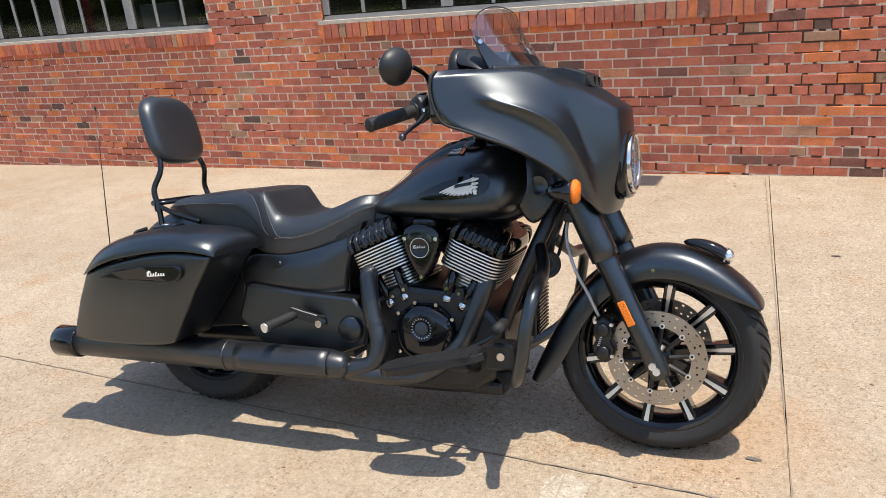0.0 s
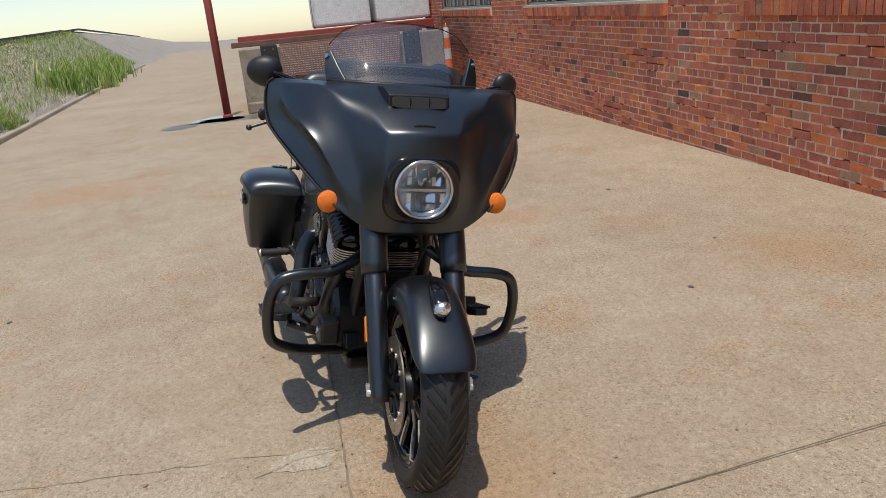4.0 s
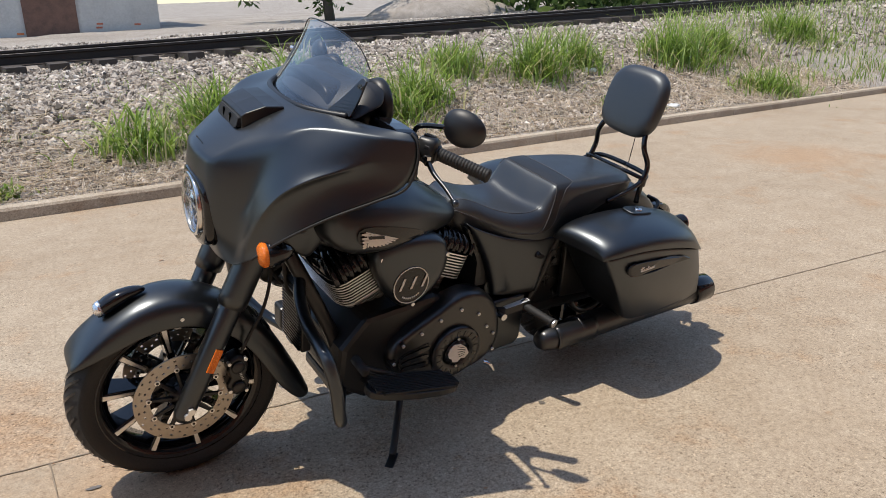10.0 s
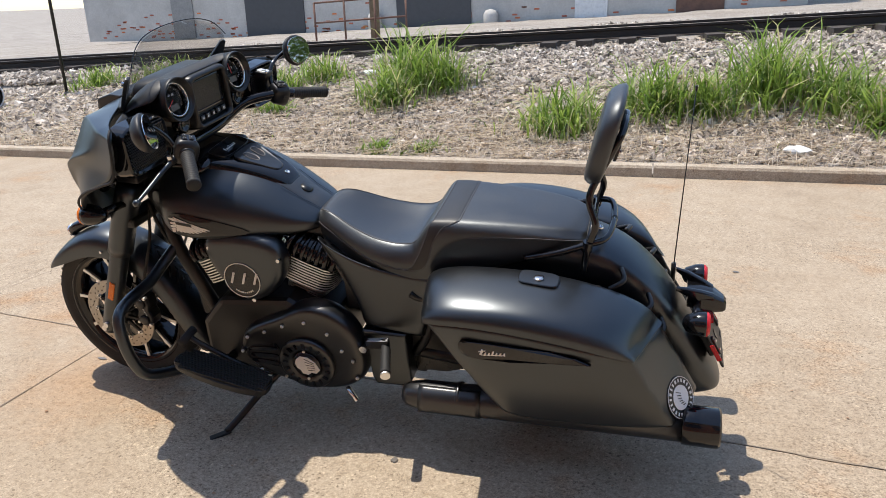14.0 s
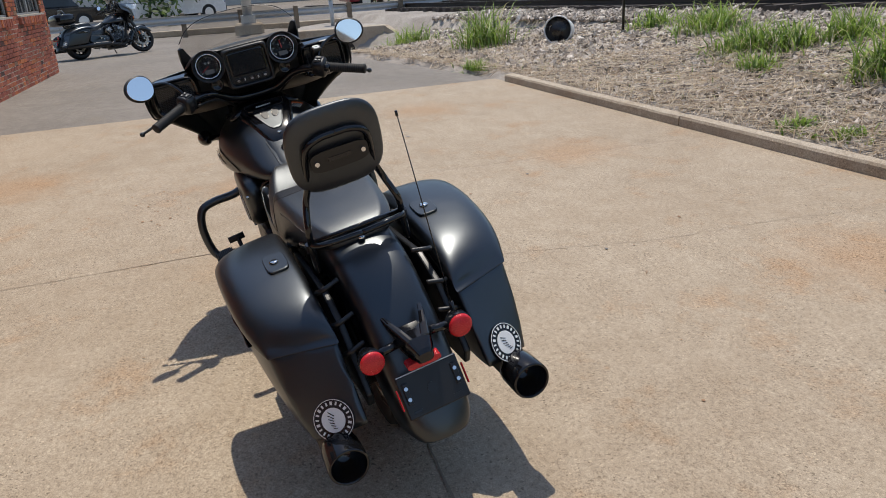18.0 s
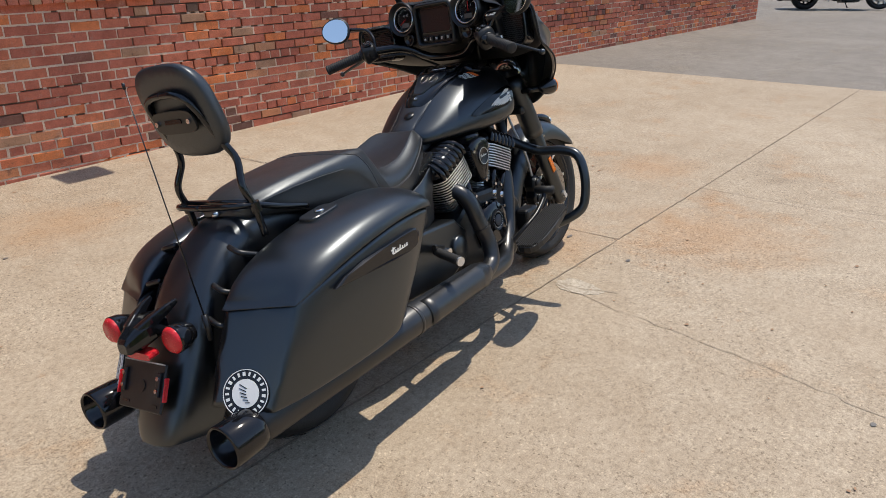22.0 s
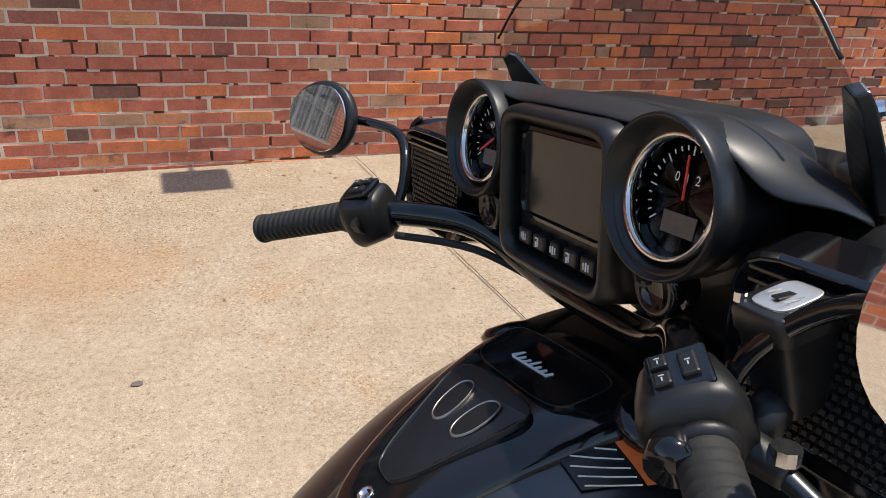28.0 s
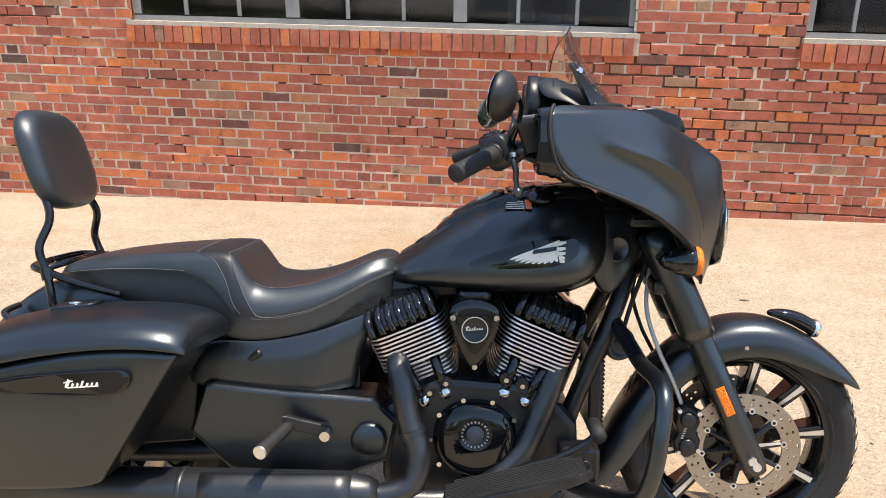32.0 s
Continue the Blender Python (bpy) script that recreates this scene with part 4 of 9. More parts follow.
both("fork_leg", fork_leg, M_SATIN, bike)
both("fork_cover", fork_cover, M_SATIN, bike)
both("fork_clamp_bolt", lambda s: rod(on_fork(0.0, s * 0.15), on_fork(0.0, s * 0.168), 0.011, n=12), M_SILVER, bike, "bright pinch bolt", smooth=False)
for s in (1, -1):
    m = Matrix.Translation(on_fork(0.19, s * 0.1625, -0.008)) @ RAKE.to_track_quat("Z", "Y").to_matrix().to_4x4()
    part("side_reflector", box((0, 0, 0), (0.006, 0.024, 0.080), m), M_AMBER, bike, "amber side reflector", smooth=False, bevel=0.004)
    cal = part("brake_caliper", rings([[(1.516 + (x - 1.516) * f, s * y, 0.375 + (z - 0.375) * f) for x, z in ((1.488, 0.318), (1.520, 0.302), (1.546, 0.318), (1.552, 0.352), (1.540, 0.376), (1.548, 0.402), (1.540, 0.440), (1.512, 0.452), (1.486, 0.436), (1.482, 0.400), (1.492, 0.376), (1.480, 0.350))] for y, f in ((0.066, 0.9), (0.074, 1.0), (0.112, 1.0), (0.122, 0.86))]), M_CAST, bike, "black four-piston caliper", smooth=False, bevel=0.004)
    for bz in (0.340, 0.412):
        part("piston_boss", revolve([(0.021, 0.0), (0.021, 0.010), (0.017, 0.014), (0.001, 0.014)], (1.516, s * 0.118, bz), (0, s, 0), 20), M_CAST, cal)
    for (bx, bz) in ((1.492, 0.436), (1.542, 0.430), (1.494, 0.322), (1.544, 0.330)):
        part("caliper_bolt", rod((bx, s * 0.112, bz), (bx, s * 0.128, bz), 0.006, n=8), M_SILVER, cal, smooth=False)
    for k in range(5):
        part("caliper_script", box((1.502 + 0.002 * k, s * 0.1225, 0.362 + 0.0065 * k), (0.007, 0.002, 0.0035)), M_GALV, cal, "pale printed bar", smooth=False)
    part("brake_hose", tube([(1.50, s * 0.105, 0.45), (1.47, s * 0.115, 0.52), (1.43, s * 0.12, 0.60), (1.40, s * 0.10, 0.70), (1.41, s * 0.06, 0.80)], 0.0055, 8), M_GALV if s < 0 else M_RUBBER, bike, "braided brake hose")

# front fender: rows from tail to tip, each a hoop over the tyre
FEN = [((1.255, 0.205), (1.315, 0.20)), ((1.305, 0.32), (1.385, 0.285)), ((1.375, 0.455), (1.43, 0.385)), ((1.45, 0.56), (1.495, 0.485)), ((1.55, 0.64), (1.58, 0.55)), ((1.66, 0.675), (1.67, 0.577)),
       ((1.77, 0.662), (1.765, 0.565)), ((1.87, 0.605), (1.86, 0.525)), ((1.945, 0.535), (1.925, 0.505)), ((1.972, 0.49), (1.955, 0.488))]


def hoop(top, low, w, drop=0.0):
    (tx, tz), (lx, lz) = top, low
    pts = []
    for y, k in ((-w, 1.0), (-w * 1.02, 0.55), (-w * 0.86, 0.2), (-w * 0.5, 0.05), (0, 0), (w * 0.5, 0.05), (w * 0.86, 0.2), (w * 1.02, 0.55), (w, 1.0)):
        pts.append((tx + (lx - tx) * k, y, tz + (lz - tz) * k))
    return pts


fender = part("front_fender", rings([hoop(t, l, 0.09 if i < 9 else 0.075) for i, (t, l) in enumerate(FEN)], closed=False), M_SATIN, bike, sub=2, solid=0.004)
orn = part("fender_light", rings([[(x, w * y, zc + h * z) for y, z in pill(1, 1, 12)] for x, w, zc, h in ((1.735, 0.010, 0.672, 0.006), (1.765, 0.020, 0.672, 0.014), (1.81, 0.027, 0.660, 0.022), (1.85, 0.028, 0.640, 0.026), (1.875, 0.022, 0.622, 0.022))]), M_GLOSS, fender, "gloss black marker light body", sub=1)
part("marker_lens", revolve([(0.001, 0.014), (0.010, 0.012), (0.018, 0.007), (0.0235, -0.002), (0.025, -0.012)], (1.868, 0, 0.630), (0.85, 0, -0.25), 28), M_REFLECT, fender, "clear marker lens")
both("fender_bolt", lambda s: rod((1.66, s * 0.088, 0.60), (1.66, s * 0.096, 0.60), 0.006, n=8), M_CHROME, fender, smooth=False)

# fairing: rows from the screen's foot down to the chin, half of it mirrored
FAIR = [
    [(1.330, 0, 1.216), (1.312, 0.12, 1.214), (1.268, 0.205, 1.210), (1.225, 0.290, 1.207), (1.190, 0.345, 1.206), (1.165, 0.380, 1.206), (1.126, 0.420, 1.204)],
    [(1.408, 0, 1.188), (1.400, 0.10, 1.187), (1.372, 0.178, 1.190), (1.356, 0.258, 1.200), (1.265, 0.335, 1.198), (1.205, 0.390, 1.192), (1.118, 0.441, 1.184)],
    [(1.492, 0, 1.146), (1.486, 0.085, 1.144), (1.468, 0.150, 1.142), (1.424, 0.232, 1.148), (1.335, 0.334, 1.155), (1.228, 0.404, 1.124), (1.120, 0.449, 1.128)],
    [(1.580, 0, 1.084), (1.575, 0.06, 1.082), (1.560, 0.116, 1.076), (1.452, 0.216, 1.078), (1.408, 0.304, 1.104), (1.335, 0.366, 1.099), (1.146, 0.442, 1.064)],
    [(1.588, 0, 0.995), (1.585, 0.06, 0.995), (1.574, 0.120, 0.990), (1.474, 0.204, 1.010), (1.452, 0.268, 1.048), (1.403, 0.340, 1.070), (1.215, 0.425, 1.034)],
    [(1.578, 0, 0.905), (1.576, 0.06, 0.905), (1.568, 0.121, 0.902), (1.494, 0.194, 0.930), (1.482, 0.246, 0.978), (1.446, 0.302, 1.030), (1.335, 0.383, 0.984)],
    [(1.566, 0, 0.828), (1.564, 0.055, 0.827), (1.556, 0.108, 0.823), (1.514, 0.174, 0.840), (1.506, 0.216, 0.884), (1.488, 0.256, 0.942), (1.432, 0.322, 0.915)],
    [(1.545, 0, 0.768), (1.544, 0.045, 0.768), (1.538, 0.088, 0.768), (1.525, 0.138, 0.772), (1.517, 0.170, 0.785), (1.511, 0.195, 0.800), (1.495, 0.240, 0.830)],
]
# the flank steps in below the sweeping crease
for row, k in zip(FAIR, (0.0, 0.0, 0.35, 0.9, 1.0, 0.9, 0.5, 0.0)):
    lip, rim = Vector(row[5]), Vector(row[6])
    low = lip.lerp(rim, 0.2) - Vector((0.004, 0.020, 0.004)) * k
    row[5] = tuple(lip + Vector((0.002, 0.003, 0)) * k)
    row.insert(6, tuple(low))


def mirrored(row, out=0.0):
    r = [Vector(p) for p in row]
    return [Vector((p.x, -p.y, p.z)) for p in r[:0:-1]] + r


fbm = rings([mirrored(r) for r in FAIR], closed=False)
cl = fbm.edges.layers.float.new("crease_edge")


def spot(p):
    return (round(p[0], 3), round(abs(p[1]), 3), round(p[2], 3))


HARD = [([spot(r[2]) for r in FAIR[1:4]], 0.85), ([spot(r[2]) for r in FAIR[3:7]], 0.4), ([spot(p) for p in FAIR[3][:3]], 0.8), ([spot(r[3]) for r in FAIR[1:6]], 0.5), ([spot(r[5]) for r in FAIR[2:7]], 0.9), ([spot(r[6]) for r in FAIR[3:7]], 0.2),
        ([spot(r[-1]) for r in FAIR], 1.0), ([spot(p) for p in FAIR[0]], 0.9), ([spot(p) for p in FAIR[7]], 0.7), ([spot(p) for p in FAIR[1][3:]], 0.7)]
for e in fbm.edges:
    a, b = (spot(v.co) for v in e.verts)
    for pts, k in HARD:
        if a in pts and b in pts:
            e[cl] = max(e[cl], k)
fairing = part("fairing", fbm, M_SATIN, bike, "matt black fork-mounted fairing", sub=3, solid=0.008)
part("fairing_beading", tube([(p.x, p.y, p.z) for p in [Vector(r[-1]) for r in FAIR]], 0.004, 6), M_RUBBER, fairing)
part("fairing_beading", tube([(r[-1][0], -r[-1][1], r[-1][2]) for r in FAIR], 0.004, 6), M_RUBBER, fairing)
# intake slot
vent = part("intake", rings([[(x, y * w, z) for y, z in ((-1, z0), (-0.98, z1), (0, z1 + 0.002), (0.98, z1), (1, z0))] for x, w, z0, z1 in ((1.350, 0.112, 1.196, 1.206), (1.400, 0.106, 1.176, 1.208), (1.452, 0.099, 1.150, 1.192), (1.464, 0.096, 1.146, 1.184))]), M_PLASTIC, fairing, "raised intake slot", smooth=False, bevel=0.003)
# solid plug in black, in place of the slot's inner shade
part("intake_mouth", rings([[(x + 0.010 * (1 - z) / 2, y * 0.086 * f, 1.1645 + z * 0.0165 * f) for y, z in pill(1, 1, 20, 7)] for x, f in ((1.450, 1.0), (1.4685, 1.0), (1.4697, 0.97))]), M_RUBBER, vent, "black plug for the shade in the slot", smooth=False)
both("intake_vane", lambda s: box((1.4760, s * 0.030, 1.1645), (0.006, 0.002, 0.028)), M_GLOSS, vent, smooth=False)
part("nose_script", rings([[(1.549, y * 0.034, 1.088 + z * 0.006) for y, z in pill(1, 1, 12)], [(1.556, y * 0.034, 1.099 + z * 0.006) for y, z in pill(1, 1, 12)]]), M_GLOSS, fairing, "raised script bar in black", smooth=False)

# headlight
LAMP = Vector((1.577, 0, 0.915))
LAX = Vector((1, 0, 0.02)).normalized()
nac = part("headlight_surround", rings([[(1.561 - 0.012 * (abs(y) ** 2), y * 0.124, 0.912 + z * 0.108) for y, z in pill(1, 1, 36, 3.4)], [(1.587 - 0.010 * abs(y) ** 2, y * 0.117, 0.912 + z * 0.101) for y, z in pill(1, 1, 36, 3.4)],
                                       [(1.590 - 0.006 * abs(y) ** 2, y * 0.104, 0.913 + z * 0.09) for y, z in pill(1, 1, 36, 2.6)], [(1.577, y * 0.088, 0.915 + z * 0.086) for y, z in pill(1, 1, 36, 2)]]), M_GLOSS, fairing, "gloss black headlight surround")
head = part("headlight", revolve([(0.086, -0.02), (0.0915, 0.0), (0.0915, 0.014), (0.085, 0.019), (0.081, 0.012), (0.080, -0.02)], LAMP, LAX, 48, closed=True), M_CHROME, bike, "round clear headlight with dark ring")
part("reflector_bowl", revolve([(0.080, 0.012), (0.072, 0.0), (0.05, -0.018), (0.02, -0.026), (0.001, -0.027), (0.001, -0.03), (0.083, -0.03)], LAMP, LAX, 40, closed=True), M_CHROME, head, "bright faceted reflector")
rf = random.Random(21)
for k in range(9):
    for z0, z1 in ((0.010, 0.040), (0.040, 0.066), (-0.010, -0.040), (-0.040, -0.066)):
        yy, zz = -0.06 + k * 0.015, (z0 + z1) / 2
        if math.hypot(yy, zz) < 0.070:
            part("reflector_facet", box((0, 0, 0), (0.003, 0.0138, abs(z1 - z0) * 0.94), Matrix.Translation(LAMP + Vector((0.003, yy, zz))) @ pose(0, 0, 0, 0, rf.uniform(-26, 26), rf.uniform(-28, 28))), M_MIRROR if rf.random() < 0.8 else M_DIAL, head, smooth=False)
part("lamp_bar", box(LAMP + Vector((0.006, 0, 0)), (0.012, 0.15, 0.008)), M_CHROME, head, smooth=False)
part("lamp_core", box(LAMP + Vector((0.0, 0, 0.010)), (0.012, 0.014, 0.012)), M_DIAL, head, smooth=False, bevel=0.003)
lens = part("headlight_lens", revolve([(0.082, 0.014), (0.07, 0.022), (0.045, 0.029), (0.001, 0.033)], LAMP, LAX, 40), M_CLEAR, head, "clear domed lens")
lens.visible_shadow = False

# screen
SHIELD = [
    [(1.322, 0, 1.205), (1.308, 0.12, 1.206), (1.268, 0.195, 1.206), (1.222, 0.248, 1.206)],
    [(1.275, 0, 1.262), (1.262, 0.12, 1.261), (1.228, 0.2, 1.258), (1.200, 0.252, 1.248)],
    [(1.232, 0, 1.322), (1.220, 0.12, 1.320), (1.195, 0.2, 1.310), (1.180, 0.25, 1.290)],
    [(1.190, 0, 1.406), (1.182, 0.12, 1.398), (1.168, 0.195, 1.372), (1.160, 0.244, 1.322)],
]
screen = part("windscreen", rings([mirrored(r) for r in SHIELD], closed=False), M_SHIELD, bike, "low smoked windscreen", sub=2)
screen.visible_shadow = False
part("screen_rim", tube([p for p in mirrored(SHIELD[3])], 0.0018, 6), M_DIAL, screen)
for s in (1, -1):
    rows = []
    for k in range(13):
        u = 2.35 * k / 12
        r, f = min(int(u), 2), u - min(int(u), 2)
        a = Vector(SHIELD[r][3]).lerp(Vector(SHIELD[r + 1][3]), f)
        b = Vector(SHIELD[r][2]).lerp(Vector(SHIELD[r + 1][2]), f)
        c = a.lerp(b, (1.05 - 0.36 * u) if k < 12 else 0.12)
        e = a.lerp(b, -0.10)
        rows.append([(p.x + o, s * (p.y + o), p.z + o * 0.4) for p, o in ((e, -0.003), (c, -0.003), (c, 0.005), (e, 0.005))])
    br = part("screen_bracket", rings(rows), M_SATIN, screen, "satin black screen bracket", smooth=False, bevel=0.002)
    part("screen_screw", rod((1.186, s * 0.243, 1.283), (1.196, s * 0.256, 1.287), 0.007, n=12), M_CHROME, screen, smooth=False)
part("screen_trim", tube([p + Vector((0.004, 0, 0.002)) for p in mirrored(SHIELD[0])], 0.009, 8), M_PLASTIC, screen)

# inner fairing and dash
IN = [
    [(1.30, 0, 1.204), (1.27, 0.14, 1.204), (1.22, 0.27, 1.202), (1.138, 0.408, 1.198)],
    [(1.20, 0, 1.20), (1.185, 0.14, 1.19), (1.175, 0.25, 1.192), (1.128, 0.432, 1.176)],
    [(1.20, 0, 1.12), (1.19, 0.14, 1.12), (1.180, 0.25, 1.115), (1.128, 0.440, 1.122)],
    [(1.22, 0, 1.06), (1.21, 0.14, 1.055), (1.20, 0.26, 1.045), (1.156, 0.432, 1.068)],
    [(1.30, 0, 1.0), (1.30, 0.14, 1.0), (1.29, 0.25, 0.995), (1.225, 0.415, 1.038)],
]
part("inner_fairing", rings([mirrored(r) for r in IN], closed=False), M_PLASTIC, bike, "black inner fairing panel", sub=2, solid=0.006)
dash = part("dashboard", rings([[(x0 + 0.10 * 0, y * w, zc + z * h) for y, z in pill(1, 1, 24, 5)] for x0, w, zc, h in ((1.25, 0.17, 1.185, 0.082), (1.165, 0.150, 1.185, 0.083), (1.122, 0.116, 1.181, 0.084), (1.108, 0.101, 1.180, 0.080))]), M_PLASTIC, bike, "black dashboard binnacle", bevel=0.006)
VIS = [[(1.098, 0, 1.268), (1.099, 0.07, 1.269), (1.102, 0.105, 1.264), (1.090, 0.160, 1.284), (1.098, 0.216, 1.262), (1.112, 0.240, 1.225)],
       [(1.150, 0, 1.282), (1.150, 0.07, 1.282), (1.150, 0.110, 1.276), (1.145, 0.162, 1.287), (1.150, 0.228, 1.262), (1.158, 0.258, 1.222)],
       [(1.225, 0, 1.255), (1.225, 0.07, 1.255), (1.225, 0.115, 1.252), (1.220, 0.165, 1.246), (1.214, 0.226, 1.226), (1.204, 0.265, 1.202)],
       [(1.29, 0, 1.214), (1.285, 0.07, 1.214), (1.28, 0.115, 1.212), (1.265, 0.165, 1.208), (1.245, 0.215, 1.202), (1.22, 0.25, 1.197)]]
part("dash_visor", rings([mirrored(r) for r in VIS], closed=False), M_GRAIN, bike, "grained black dash visor", sub=2, solid=0.007)
fr_rows = [[(x, y * w, zc + z * h) for y, z in pill(1, 1, 40, 9)] for x, w, zc, h in ((1.128, 0.104, 1.178, 0.089), (1.090, 0.099, 1.178, 0.085), (1.082, 0.095, 1.178, 0.081), (1.081, 0.090, 1.178, 0.076), (1.085, 0.0855, 1.178, 0.0715), (1.106, 0.083, 1.178, 0.069))]
part("display_frame", rings(fr_rows, cap=False), M_PLASTIC, dash, "deep rounded black display frame", solid=0.002)
part("frame_back", box((1.1065, 0, 1.178), (0.004, 0.170, 0.140)), M_PLASTIC, dash, smooth=False)
part("screen_bezel", rings([[(x, y * w, 1.193 + z * h) for y, z in pill(1, 1, 28, 12)] for x, w, h in ((1.105, 0.079, 0.050), (1.098, 0.078, 0.049), (1.097, 0.073, 0.045), (1.1025, 0.071, 0.043))], cap=False), M_GLOSS, dash, "gloss black display bezel", smooth=False)
part("display", box((1.1025, 0, 1.193), (0.004, 0.142, 0.086)), M_SCREEN, dash, "dark touch screen, switched off", smooth=False)
for k in range(5):
    by = 0.058 - k * 0.029
    b = part("dash_button", box((1.099, by, 1.124), (0.014, 0.023 if k != 2 else 0.015, 0.018)), M_PLASTIC, dash, smooth=False, bevel=0.003)
    mark = box((1.0917, by, 1.124), (0.001, 0.002, 0.009))
    if k % 2:
        box((1.0917, by + 0.0035, 1.1215), (0.001, 0.002, 0.006), None, mark)
        box((1.0917, by + 0.0018, 1.1285), (0.001, 0.0055, 0.0016), None, mark)
    else:
        for dy in (-0.004, 0.004):
            box((1.0917, by + dy, 1.124), (0.001, 0.0014, 0.007), None, mark)
    part("button_mark", mark, M_WHITE, b, "white symbol", smooth=False)
for s in (1, -1):
    G = Vector((1.104, s * 0.160, 1.213))
    gax = Vector((-1, 0, 0.18)).normalized()
    pod = part("gauge", revolve([(0.050, -0.07), (0.064, -0.02), (0.066, 0.012), (0.060, 0.016), (0.056, 0.004), (0.048, -0.07)], G, gax, 40, closed=True), M_PLASTIC, bike, "round black gauge with chrome ring")
    part("gauge_hood", revolve([(0.064, -0.03), (0.0675, 0.020), (0.066, 0.026), (0.0635, 0.025), (0.058, 0.012), (0.050, 0.004)], G + Vector((0, 0, 0.001)), (gax + Vector((0, 0, -0.12))).normalized(), 44, closed=True), M_PLASTIC, pod, "deep black gauge hood")
    part("gauge_ring", revolve([(0.053, 0.006), (0.051, 0.013), (0.047, 0.010), (0.0465, -0.006), (0.053, -0.007)], G, gax, 40, closed=True), M_CHROME, pod, "chrome ring")
    part("dial", revolve([(0.049, -0.008), (0.001, -0.008)], G, gax, 32), M_DIAL, pod)
    up = (Vector((0, 0, 1)) - gax * gax.z).normalized()
    rt = up.cross(gax)
    fr = Matrix((rt, up, gax)).transposed().to_4x4()
    fr.translation = G + gax * -0.0065
    ticks = bmesh.new()
    for k in range(25):
        a = radians(215 - 250 * k / 24)
        ln = 0.008 if k % 4 == 0 else 0.004
        box((0.042 - ln / 2, 0, 0), (ln, 0.0012, 0.0008), fr @ pose(0, 0, 0, 0, 0, math.degrees(a)), ticks)
    part("dial_marks", ticks, M_WHITE, pod, smooth=False)
    part("needle", box((0.016, 0, 0.0015), (0.036, 0.0022, 0.001), fr @ pose(0, 0, 0, 0, 0, 95 if s < 0 else 212)), M_NEEDLE, pod, "red needle", smooth=False)
    part("dial_display", box((0.0, -0.022, 0), (0.038, 0.018, 0.001), fr), M_LCD, pod, smooth=False)
    txt = bpy.data.curves.new("dial_figures", "FONT")
    txt.body, txt.size, txt.align_x = ("0  1  2" if s < 0 else "40  80"), 0.011, "CENTER"
    txt.materials.append(M_WHITE)
    o = new("dial_figures", txt)
    o.parent, o.matrix_basis = pod, fr @ pose(0, 0.012, 0.001)
    # speaker and side pod
    sp = part("speaker_panel", rings([[(x, s * (yc + y * w), 1.128 + z * h) for y, z in pill(1, 1, 24, 5)] for x, yc, w, h in ((1.150, 0.318, 0.100, 0.078), (1.100, 0.322, 0.094, 0.072), (1.094, 0.322, 0.090, 0.068), (1.100, 0.322, 0.082, 0.060), (1.103, 0.322, 0.080, 0.058))]), M_GLOSS, bike, "black speaker panel with mesh grille", smooth=False, bevel=0.002)
    gr = bmesh.new()
    for r in range(16):
        for c in range(21):
            box((1.1015, s * (0.250 + c * 0.0072 + (r % 2) * 0.0036), 1.074 + r * 0.0072), (0.003, 0.0042, 0.0042), None, gr)
    ob = part("speaker_grille", gr, M_GRAIN, sp, "perforated grille", smooth=False)
    ob["kind"] = "stuff"
    for k in range(2):
        part("grille_bar", box((1.096, s * 0.322, 1.176 + 0.009 * k), (0.006, 0.150, 0.004)), M_GLOSS, sp, smooth=False, bevel=0.001)
    part("dash_knob", revolve([(0.026, -0.02), (0.027, 0.006), (0.021, 0.010), (0.018, 0.004), (0.001, 0.004)], (1.104, s * 0.148, 1.133), (-1, 0, 0), 24), M_GLOSS, dash, "round black switch")

